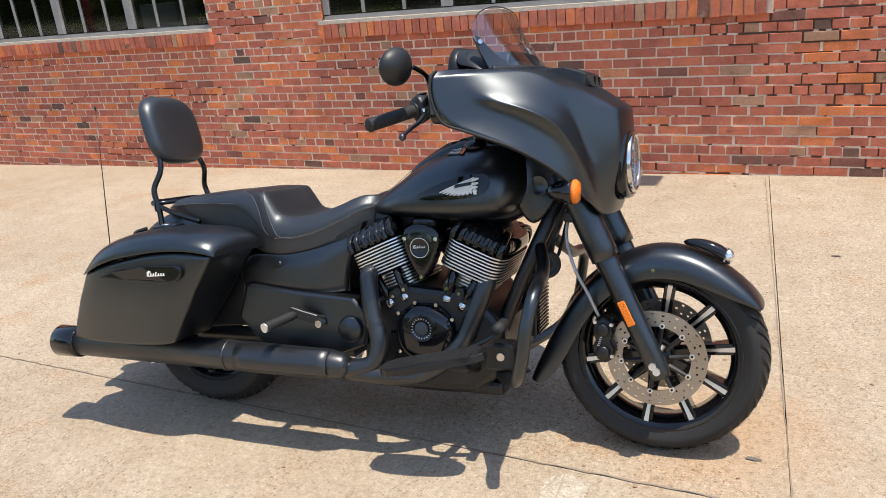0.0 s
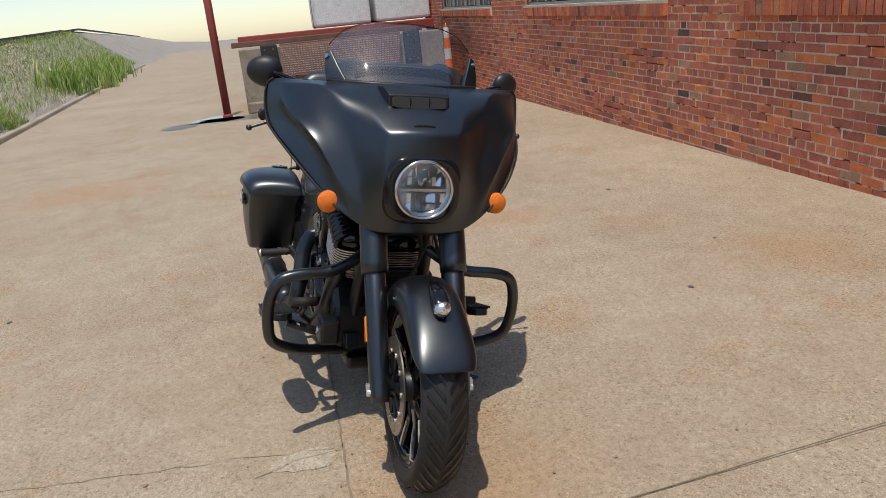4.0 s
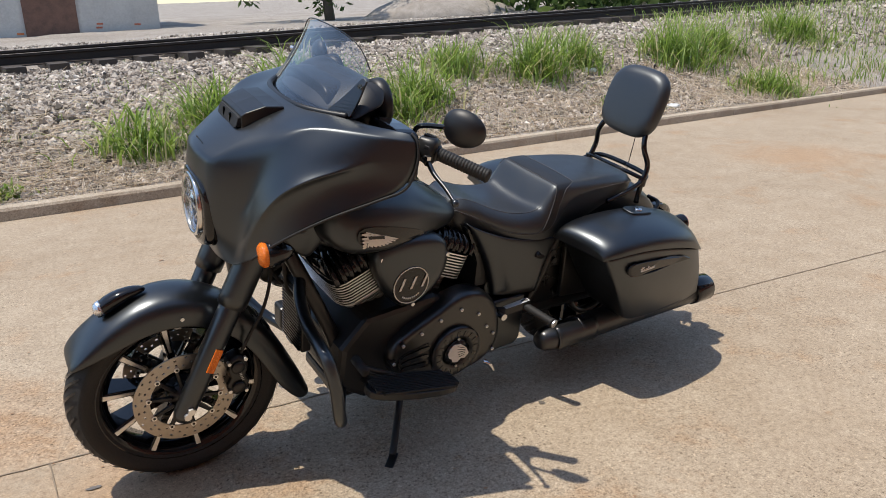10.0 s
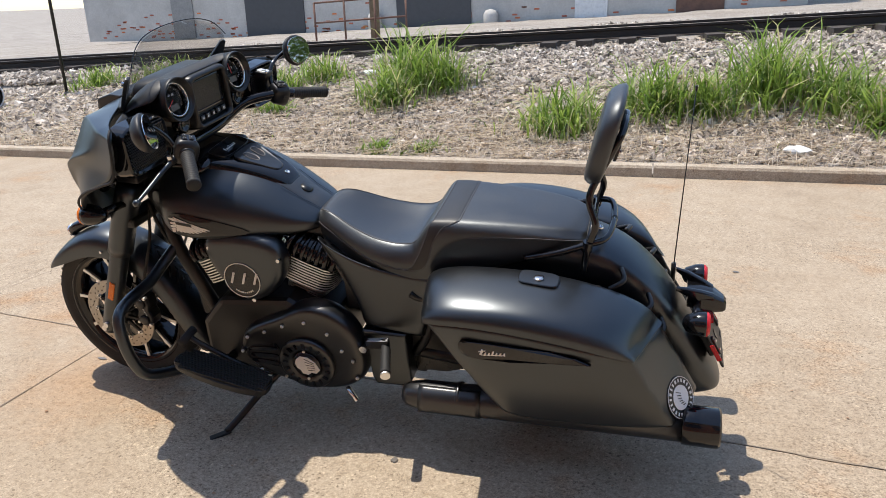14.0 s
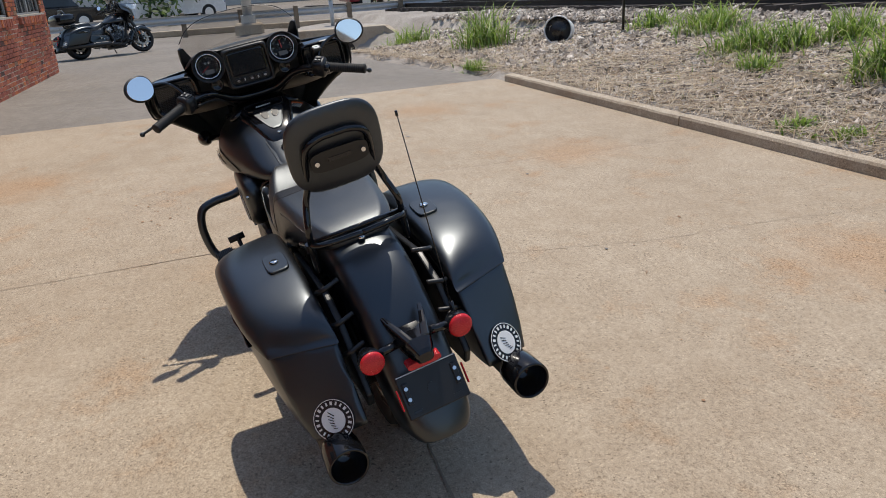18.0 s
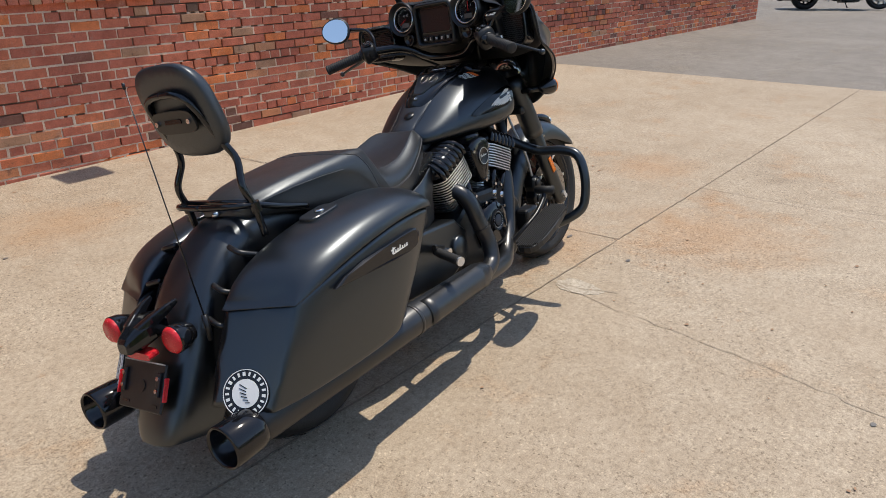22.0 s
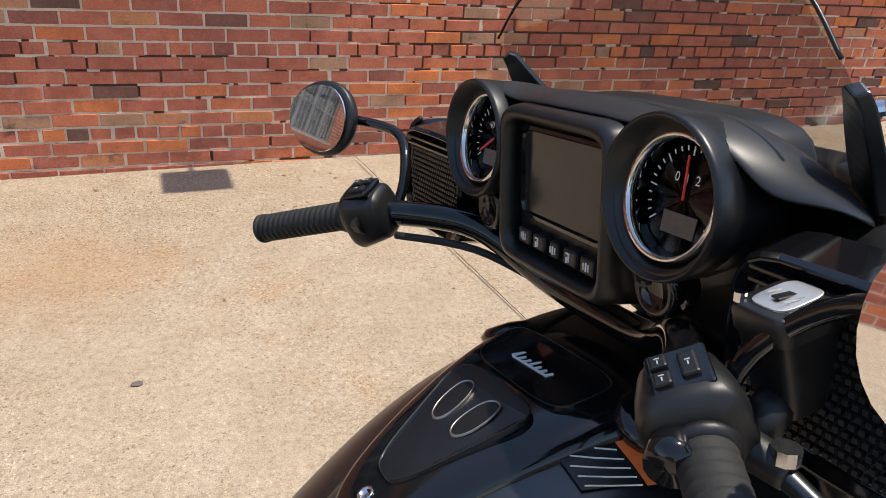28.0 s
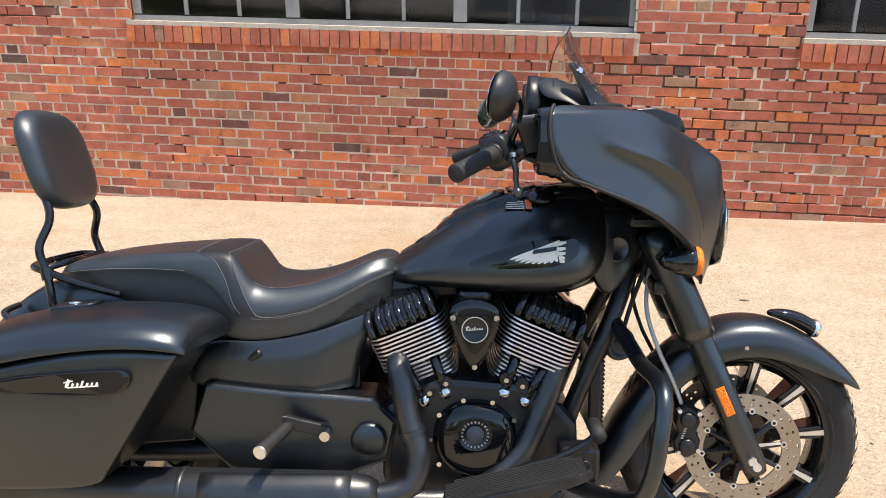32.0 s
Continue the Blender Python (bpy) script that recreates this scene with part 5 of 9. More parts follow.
# handlebar, grips, switches, levers, mirrors
part("handlebar", tube([(0.975, -0.315, 1.098), (1.03, -0.26, 1.108), (1.10, -0.18, 1.10), (1.15, -0.08, 1.05), (1.15, 0.08, 1.05), (1.10, 0.18, 1.10), (1.03, 0.26, 1.108), (0.975, 0.315, 1.098)], 0.0165, 14), M_GLOSS, bike, "gloss black handlebar")
for s in (1, -1):
    fw = 0.03 if s < 0 else 0.005
    A, B = Vector((0.973 + fw, s * 0.312, 1.100)), Vector((0.895 + fw, -0.456, 1.063) if s < 0 else (0.880, 0.432, 1.062))
    d = (B - A).normalized()
    prof = [(0.017, 0.0)]
    ln = (B - A).length
    for k in range(16):
        z0 = 0.004 + (ln - 0.012) * k / 16
        st = (ln - 0.012) / 16
        prof += [(0.0178, z0), (0.0195, z0 + st * 0.25), (0.0195, z0 + st * 0.7), (0.0178, z0 + st * 0.95)]
    prof += [(0.0205, ln - 0.008), (0.0205, ln - 0.002), (0.016, ln + 0.002)]
    part("handgrip", revolve(prof, A, d, 24), M_RUBBER, bike, "ribbed black rubber grip")
    up = Vector((-0.45, 0, 0.9))
    up = (up - d * up.dot(d)).normalized()
    fr = Matrix((up.cross(d), up, d)).transposed().to_4x4()
    fr.translation = A - d * 0.030
    sw = part("switch_pod", rings([[Vector(fr @ Vector((x * w, y * h - 0.002, z))) for x, y in pill(1, 1, 24, 3.2)] for z, w, h in ((-0.032, 0.022, 0.025), (-0.026, 0.029, 0.033), (-0.004, 0.034, 0.037), (0.014, 0.036, 0.041), (0.022, 0.034, 0.037), (0.028, 0.024, 0.026))]), M_PLASTIC, bike, "black switch housing", bevel=0.002)
    part("switch_collar", revolve([(0.021, 0.026), (0.0235, 0.028), (0.0235, 0.033), (0.019, 0.036)], fr.translation, d, 24), M_CAST, sw)
    part("switch_panel", box((0.002, 0.0345, -0.004), (0.040, 0.008, 0.038), fr), M_GLOSS, sw, smooth=False, bevel=0.0025)
    for k, (ox, oz) in enumerate(((-0.009, -0.012), (-0.009, 0.004), (0.009, -0.004))):
        part("switch_button", box((ox, 0.0390, oz), (0.012, 0.006, 0.012 if k < 2 else 0.022), fr), M_PLASTIC, sw, smooth=False, bevel=0.002)
        mk = box((ox, 0.0423, oz - 0.001), (0.0036, 0.0008, 0.0010), fr)
        box((ox, 0.0423, oz + 0.0022), (0.0010, 0.0008, 0.0034), fr, mk)
        part("switch_mark", mk, M_GALV, sw, smooth=False)
    part("thumb_switch", box((-0.031, 0.004, 0.004), (0.010, 0.012, 0.018), fr), M_CAST, sw, smooth=False, bevel=0.003)
    piv, tip = Vector((1.015 + fw, s * 0.335, 1.086)), Vector((1.022 + fw, s * 0.499, 1.029))
    lv = part("hand_lever", tube([piv, piv + (tip - piv) * 0.3 + Vector((0.004, 0, -0.002)), piv + (tip - piv) * 0.65, tip], 0.0078, 10, r2=0.0048), M_SATIN, bike, "slim black hand lever with ball end")
    part("lever_ball", revolve([(0.001, -0.011), (0.008, -0.008), (0.011, 0), (0.008, 0.008), (0.001, 0.011)], tip, (0, 1, 0), 14), M_SATIN, lv)
    part("lever_perch", tube([(0.985 + fw, s * 0.285, 1.098), (1.005 + fw, s * 0.305, 1.094), (1.018 + fw, s * 0.338, 1.086)], 0.016, 10, r2=0.012), M_CAST, lv)
    part("lever_clamp", rod((0.985 + fw, s * 0.272, 1.104), (0.975 + fw, s * 0.292, 1.10), 0.023, n=16), M_CAST, lv, smooth=False, bevel=0.003)
    part("lever_bolt", rod((1.016 + fw, s * 0.335, 1.094), (1.016 + fw, s * 0.335, 1.104), 0.0095, n=10), M_CHROME, lv, smooth=False)
    if s < 0:
        RX, RY = 1.080, -0.298
        rv = part("fluid_reservoir", rings([[(RX + 0.004 + x * w * 1.05 - (z - 1.153) * 0.3, RY + y * w * 0.9, z - 0.012 + x * 0.004) for x, y in pill(1, 1, 24, 6)] for z, w in ((1.116, 0.0185), (1.136, 0.0218), (1.173, 0.0239), (1.175, 0.0260), (1.188, 0.0260), (1.194, 0.0235))]), M_CAST, bike, "black fluid reservoir with pale label", bevel=0.0015)
        part("reservoir_label", rings([[(RX - 0.006 + x * 0.020 * f, RY + y * 0.0145 * f, 1.1828 + x * 0.0035 + o) for x, y in pill(1, 1, 24, 4)] for o, f in ((0, 1.0), (0.0012, 1.0), (0.0014, 0.97))]), M_SILVER, rv, "silver cap plate", smooth=False)
        part("label_script", box((RX - 0.006, RY, 1.1845), (0.022, 0.006, 0.0012), pose(0, 0, 0)), M_DIAL, rv, smooth=False)
        for k in range(3):
            part("label_line", box((RX + 0.001 - k * 0.006, RY - 0.009 + (k % 2) * 0.018, 1.1847), (0.018, 0.0012, 0.0006), None), M_GALV, rv, smooth=False)
        for ox in (-1, 1):
            part("cap_screw", rod((RX - 0.006 + ox * 0.022, RY - ox * 0.017, 1.1780), (RX - 0.006 + ox * 0.022, RY - ox * 0.017, 1.1845), 0.0042, n=10), M_CHROME, rv, smooth=False)
        part("reservoir_stem", rod((1.05, -0.305, 1.09), (RX + 0.004, RY, 1.118), 0.014, n=14), M_CAST, rv)
    # mirror: teardrop shell, glass to the rear
    C = Vector((0.985, 0.447, 1.210) if s > 0 else (1.016, -0.446, 1.220))
    MT = Matrix.Translation(C) @ Matrix.Rotation(radians(30 if s > 0 else -13), 4, "Z") @ Matrix.Rotation(radians(10), 4, "Y")
    rows = []
    for xo, sc in ((-0.012, 1.0), (-0.004, 1.03), (0.008, 0.97), (0.019, 0.82), (0.028, 0.56), (0.033, 0.24)):
        rows.append([MT @ Vector((xo, s * y * sc * 0.062, z * sc * 0.053 * (1 - 0.10 * y))) for y, z in pill(1, 1, 26, 2.1)])
    mir = part("mirror", rings(rows), M_GRAIN, bike, "black teardrop mirror", sub=1)
    part("mirror_glass", rings([[MT @ Vector((-0.0135 - o, s * y * 0.0565 * f, z * 0.0480 * f * (1 - 0.10 * y))) for y, z in pill(1, 1, 26, 2.1)] for o, f in ((0, 0.98), (0.0015, 0.97))]), M_MIRROR, mir, "mirror glass", smooth=False)
    part("mirror_stem", tube([(1.03, s * 0.288, 1.10), (1.05, s * 0.298, 1.15), (1.060, s * 0.345, 1.196), (C.x + 0.034, s * 0.418, C.z)], 0.007, 10), M_GLOSS, mir)
    # indicators
    sig = part("front_indicator", revolve([(0.006, -0.075), (0.02, -0.062), (0.031, -0.035), (0.036, -0.008), (0.036, 0.004)], (1.462, s * 0.272, 0.855), (1, 0, 0), 28), M_GLOSS, bike, "black bullet indicator")
    part("indicator_lens", revolve([(0.034, 0.0), (0.0345, 0.012), (0.028, 0.019), (0.001, 0.022)], (1.464, s * 0.272, 0.855), (1, 0, 0), 28), M_AMBER, sig, "amber lens")
    part("indicator_stalk", rod((1.43, s * 0.255, 0.852), (1.41, s * 0.13, 0.845), 0.013), M_GLOSS, sig)

# fuel tank
TANK = [(0.726, 0.030, 0.783, 0.012, 0.014), (0.737, 0.086, 0.783, 0.026, 0.026), (0.752, 0.116, 0.784, 0.038, 0.031), (0.80, 0.152, 0.789, 0.061, 0.038), (0.90, 0.192, 0.798, 0.127, 0.050), (1.0, 0.225, 0.806, 0.168, 0.062),
        (1.10, 0.246, 0.812, 0.186, 0.070), (1.19, 0.248, 0.820, 0.184, 0.070), (1.242, 0.218, 0.835, 0.168, 0.062), (1.278, 0.15, 0.86, 0.115, 0.042), (1.29, 0.07, 0.88, 0.055, 0.02)]


def tank_y(x, z):
    """Half width of the tank's flank there."""
    for a, b in zip(TANK, TANK[1:]):
        if a[0] <= x <= b[0]:
            t = (x - a[0]) / (b[0] - a[0])
            w, zc, ht, hb = (a[i] + (b[i] - a[i]) * t for i in (1, 2, 3, 4))
            q = min(abs(z - zc) / (ht if z > zc else hb), 0.99)
            e = 2.3 if z > zc else 3.0
            return w * (1 - q ** e) ** (1 / e)
    return 0.0


TANK_RING = [a if a[1] >= 0 else b for a, b in zip(pill(1, 1, 28, 2.3), pill(1, 1, 28, 3.0))]
tank = part("fuel_tank", rings([[(x, y * w, zc + z * (ht if z > 0 else hb)) for y, z in TANK_RING] for x, w, zc, ht, hb in TANK]), M_SATIN, bike, "satin black teardrop fuel tank", sub=2)


def tank_top(x):
    for a, b in zip(TANK, TANK[1:]):
        if a[0] <= x <= b[0]:
            t = (x - a[0]) / (b[0] - a[0])
            return a[2] + a[3] + (b[2] + b[3] - a[2] - a[3]) * t
    return 0.9


def ridge(x0, x1, w0, w1, rise, material, name, label, n=8, drop=0.012):
    rows = []
    for k in range(n + 1):
        x = x0 + (x1 - x0) * k / n
        w = w0 + (w1 - w0) * k / n
        end = 0.4 if k in (0, n) else 1.0
        z = tank_top(x) - 0.004
        rows.append([(x, -w, z - drop - 0.01), (x, -w * 0.97, z + (rise - drop) * end), (x, -w * 0.5, z + rise * end), (x, 0, z + (rise + 0.002) * end), (x, w * 0.5, z + rise * end), (x, w * 0.97, z + (rise - drop) * end), (x, w, z - drop - 0.01)])
    return part(name, rings(rows, closed=False), material, tank, label, sub=1)


ridge(0.744, 0.885, 0.056, 0.070, 0.0075, M_LEATHER, "tank_strap", "black leather tank strap", drop=0.006)
both("strap_seam", lambda s: tube([(0.748 + 0.017 * k, s * (0.0545 + 0.0019 * k), tank_top(0.748 + 0.017 * k) + 0.0005) for k in range(8)], 0.0009, 5), M_CAST, tank)
rows = []
for x, w, end in ((0.846, 0.030, 0.15), (0.852, 0.044, 0.75), (0.866, 0.058, 1.0), (0.90, 0.071, 1.0), (0.96, 0.090, 1.0), (1.03, 0.110, 1.0), (1.10, 0.126, 1.0), (1.17, 0.134, 1.0), (1.235, 0.130, 0.9), (1.25, 0.12, 0.3)):
    z = tank_top(x)
    half = [(w, -0.034), (w * 0.985, -0.010 * end - 0.008 * (1 - end)), (w * 0.93, 0.001 * end), (w * 0.84, 0.0095 * end), (w * 0.45, 0.0125 * end)]
    rows.append([(x, -y, z + h) for y, h in half] + [(x, 0, z + 0.0135 * end)] + [(x, y, z + h) for y, h in half[::-1]])
cons = part("tank_console", rings(rows, closed=False), M_GLOSS, tank, "gloss black tank console", sub=2)
part("console_lock", revolve([(0.0085, 0.0), (0.0085, 0.002), (0.0062, 0.0022), (0.006, 0.0), (0.001, -0.001)], (0.874, 0, tank_top(0.874) + 0.0135), (-0.5, 0, 1), 20), M_CHROME, tank, "small bright lock")
def inlay(x0, x1, w0, w1, power, lift, f=1.0):
    "Outline of a rounded console inlay, wider to the front."
    out = []
    for a, b in pill(1, 1, 36, power):
        x = (x0 + x1) / 2 + a * f * (x1 - x0) / 2
        out.append((x, b * f * (w0 + (w1 - w0) * (a + 1) / 2), tank_top(x) + lift))
    return out


for name, args, mat, label in (("console_plate", (0.893, 1.028, 0.024, 0.076, 4.5), M_SATIN, "satin console inlay"), ("console_panel", (1.036, 1.108, 0.078, 0.088, 4.5), M_GLOSS, "gloss black panel")):
    part(name, rings([inlay(*args, o, f) for o, f in ((0.008, 1.0), (0.0142, 1.0), (0.0150, 0.985))]), mat, tank, label, smooth=False)
    loop = inlay(*args, 0.0150, 1.0)
    part("inlay_piping", tube(loop + loop[:1], 0.0007, 5, 1), M_CAST, tank, "fine grey piping")
bm = bmesh.new()
for k in range(7):
    tall = (0.019, 0.009, 0.009, 0.015, 0.009, 0.009, 0.010)[k]
    box((0, 0, 0), (tall, 0.0032 if k else 0.0045, 0.0014), pose(1.066 + (tall - 0.009) * 0.45, 0.033 - 0.0095 * k, tank_top(1.066) + 0.0160, 0, -6, -20), bm)
box((0, 0, 0), (0.0026, 0.058, 0.0012), pose(1.0625, 0.004, tank_top(1.0625) + 0.0160, 0, -6, 3), bm)
part("console_script", bm, M_WHITE, tank, "bright bar-shaped mark", smooth=False)
for s in (1, -1):
    oval = lambda rr, zz: [(0.982 + x * rr * 1.5, s * 0.0225 + y * rr * 0.85 + x * rr * 0.2 * s, tank_top(0.982 + x * rr * 1.5) + zz) for x, y in pill(1, 1, 26, 2.2)]
    port = part("console_port", rings([oval(0.0170, 0.014), oval(0.0170, 0.0166), oval(0.0165, 0.0170), oval(0.0158, 0.0160)], cap=False), M_STEEL, tank, "oval bright port")
    part("port_well", rings([oval(0.0158, 0.0142), oval(0.0158, 0.0156), oval(0.0140, 0.0158)]), M_CAST, port, smooth=False)
    part("filler_cap", revolve([(0.036, 0.0), (0.038, 0.01), (0.03, 0.018), (0.001, 0.021)], (1.115, s * 0.118, tank_top(1.115) - 0.018), (0, s * 0.45, 1), 24), M_GLOSS, tank, "gloss black filler cap")
part("strap_badge", revolve([(0.022, 0.0), (0.022, 0.003), (0.001, 0.004)], (0.814, 0, tank_top(0.814) + 0.0035), (-0.6, 0, 1), 24), M_CAST, tank)
# flank panels with feathered emblem, and a warning label
for s in (1, -1):
    pan, gz = [], 0.0 if s < 0 else -0.03
    for x, z in ((0.905, 0.820 + gz), (1.0, 0.862 + gz), (1.10, 0.894 + gz), (1.18, 0.905 + gz), (1.20, 0.882 + gz), (1.185, 0.832 + gz), (1.08, 0.822 + gz), (0.98, 0.817 + gz)):
        pan.append((x, z))
    n1 = [(x, s * (tank_y(x, z) + 0.003), z) for x, z in pan]
    bm = bmesh.new()
    cx = sum(p[0] for p in n1) / 8
    cz = sum(p[2] for p in n1) / 8
    mid = [bm.verts.new((cx + (x - cx) * f, s * (tank_y(cx + (x - cx) * f, cz + (z - cz) * f) + 0.0035), cz + (z - cz) * f)) for f in (1.0, 0.66, 0.33) for x, y, z in n1]
    c0 = bm.verts.new((cx, s * (tank_y(cx, cz) + 0.0035), cz))
    for r in range(2):
        for k in range(8):
            j = (k + 1) % 8
            bm.faces.new((mid[r * 8 + k], mid[r * 8 + j], mid[r * 8 + 8 + j], mid[r * 8 + 8 + k]))
    for k in range(8):
        bm.faces.new((mid[16 + k], mid[16 + (k + 1) % 8], c0))
    panel = part("tank_panel", bm, M_GLOSS, tank, "gloss black flank panel", sub=1)
    dz, ex = (0.0, 0.0) if s < 0 else (-0.030, 0.022)

    def skin(x, z, lift):
        return (ex + x, s * (tank_y(ex + x, dz + z) + lift), dz + z)
    for k in range(9):
        f = k / 8
        root, tip = Vector((1.147 - 0.006 * f, 0.8895 - 0.040 * f)), Vector((1.030 + 0.108 * f ** 1.1, 0.842 - 0.007 * math.sin(f * 3)))
        way = (tip - root).normalized()
        across = Vector((-way.y, way.x))
        rows = []
        for t, w in ((0.0, 0.0016), (0.3, 0.0026), (0.75, 0.0034), (0.93, 0.0026), (1.0, 0.0006)):
            p = root.lerp(tip, t)
            rows.append([skin(*(p + across * w * o), 0.0062) for o in (-1, 1)])
        part("feather", rings(rows, closed=False), M_CREAM, panel, "pale feather-shaped bar", smooth=False)
    for f in (0.0, 0.30, 0.55, 0.78, 0.96):
        root, tip = Vector((1.162 - 0.004 * f, 0.886 - 0.046 * f)), Vector((1.136 + 0.010 * f, 0.880 - 0.038 * f))
        rows = [[skin(*(root.lerp(tip, t) + Vector((0, w * o))), 0.0066) for o in (-1, 1)] for t, w in ((0.0, 0.0022), (0.5, 0.0046), (1.0, 0.0036))]
        part("emblem_block", rings(rows, closed=False), M_CREAM, panel, "pale plain emblem shape", smooth=False)
    part("emblem_script", rings([[skin(1.083 + h, 0.858 + h * 0.16, 0.0078), skin(1.086 + h, 0.868 + h * 0.16, 0.0078)] for h in (0.0, 0.02, 0.04, 0.055)], closed=False), M_DIAL, panel, "dark script bar", smooth=False)
lab = part("warning_label", rings([[(x, -(tank_y(x, z) + 0.002), z) for x, z in ((1.022, zz), (1.088, zz + 0.004))] for zz in (0.955, 0.965, 0.975)], closed=False), M_DIAL, tank, "small black warning label", smooth=False)
part("label_band", rings([[(x, -(tank_y(x, z) + 0.003), z) for x, z in ((1.074, zz), (1.088, zz + 0.001))] for zz in (0.957, 0.967, 0.977)], closed=False), M_ORANGE_PAINT, lab, "orange band", smooth=False)
for k in range(5):
    zz = 0.957 + k * 0.004
    part("label_line", rings([[(x, -(tank_y(x, zz) + 0.003), zz + o) for o in (0, 0.0016)] for x in (1.026, 1.048, 1.07)], closed=False), M_WHITE, lab, smooth=False)

# neck, downtubes, cooler
part("steering_neck", rings([[(x, y * w, zc + z * h) for y, z in pill(1, 1, 16, 3)] for x, w, zc, h in ((1.24, 0.085, 0.88, 0.11), (1.32, 0.08, 0.88, 0.13), (1.38, 0.062, 0.88, 0.12), (1.43, 0.05, 0.87, 0.08))]), M_CAST, bike, "black cast steering neck", sub=1)
NECK = [(1.235, 0.80), (1.262, 0.752), (1.290, 0.722), (1.325, 0.752), (1.362, 0.800), (1.392, 0.856), (1.385, 0.91), (1.345, 0.952), (1.30, 0.965), (1.262, 0.945), (1.240, 0.88)]


def neck_cover(s):
    return rings([[(1.31 + (x - 1.31) * f, s * (y - 0.25 * (x - 1.31)), 0.85 + (z - 0.85) * f) for x, z in NECK] for y, f in ((0.050, 1.0), (0.098, 1.0), (0.108, 0.93), (0.112, 0.75), (0.112, 0.35))])


for s in (1, -1):
    nc = part("neck_cover", neck_cover(s), M_SATIN, bike, "satin black neck cover", sub=1)
    part("cover_boss", revolve([(0.032, 0.0), (0.032, 0.004), (0.029, 0.005), (0.027, 0.003), (0.001, 0.003)], (1.311, s * 0.1115, 0.854), (0.25 * 1, s, 0), 32), M_SATIN, nc, "round embossed boss")
part("backbone", rings([[(x, y * w, zc + z * 0.045) for y, z in pill(1, 1, 16, 4)] for x, w, zc in ((0.66, 0.09, 0.735), (0.95, 0.10, 0.765), (1.20, 0.09, 0.775), (1.32, 0.06, 0.82))]), M_CAST, bike, "dark frame backbone under the tank", smooth=False)
both("downtube", lambda s: tube([(1.36, s * 0.045, 0.80), (1.30, s * 0.10, 0.66), (1.21, s * 0.115, 0.45), (1.15, s * 0.115, 0.26), (1.08, s * 0.11, 0.19), (0.8, s * 0.11, 0.185)], 0.023, 12), M_CAST, bike, "black frame tube")
cooler = part("oil_cooler", box((1.275, 0, 0.47), (0.035, 0.15, 0.22), pose(0, 0, 0, 0, 0, 0)), M_CAST, bike, "black finned oil cooler", smooth=False, bevel=0.006)
for k in range(18):
    part("cooler_fin", box((1.294, 0, 0.37 + k * 0.0118), (0.012, 0.135, 0.005)), M_DIAL, cooler, smooth=False)

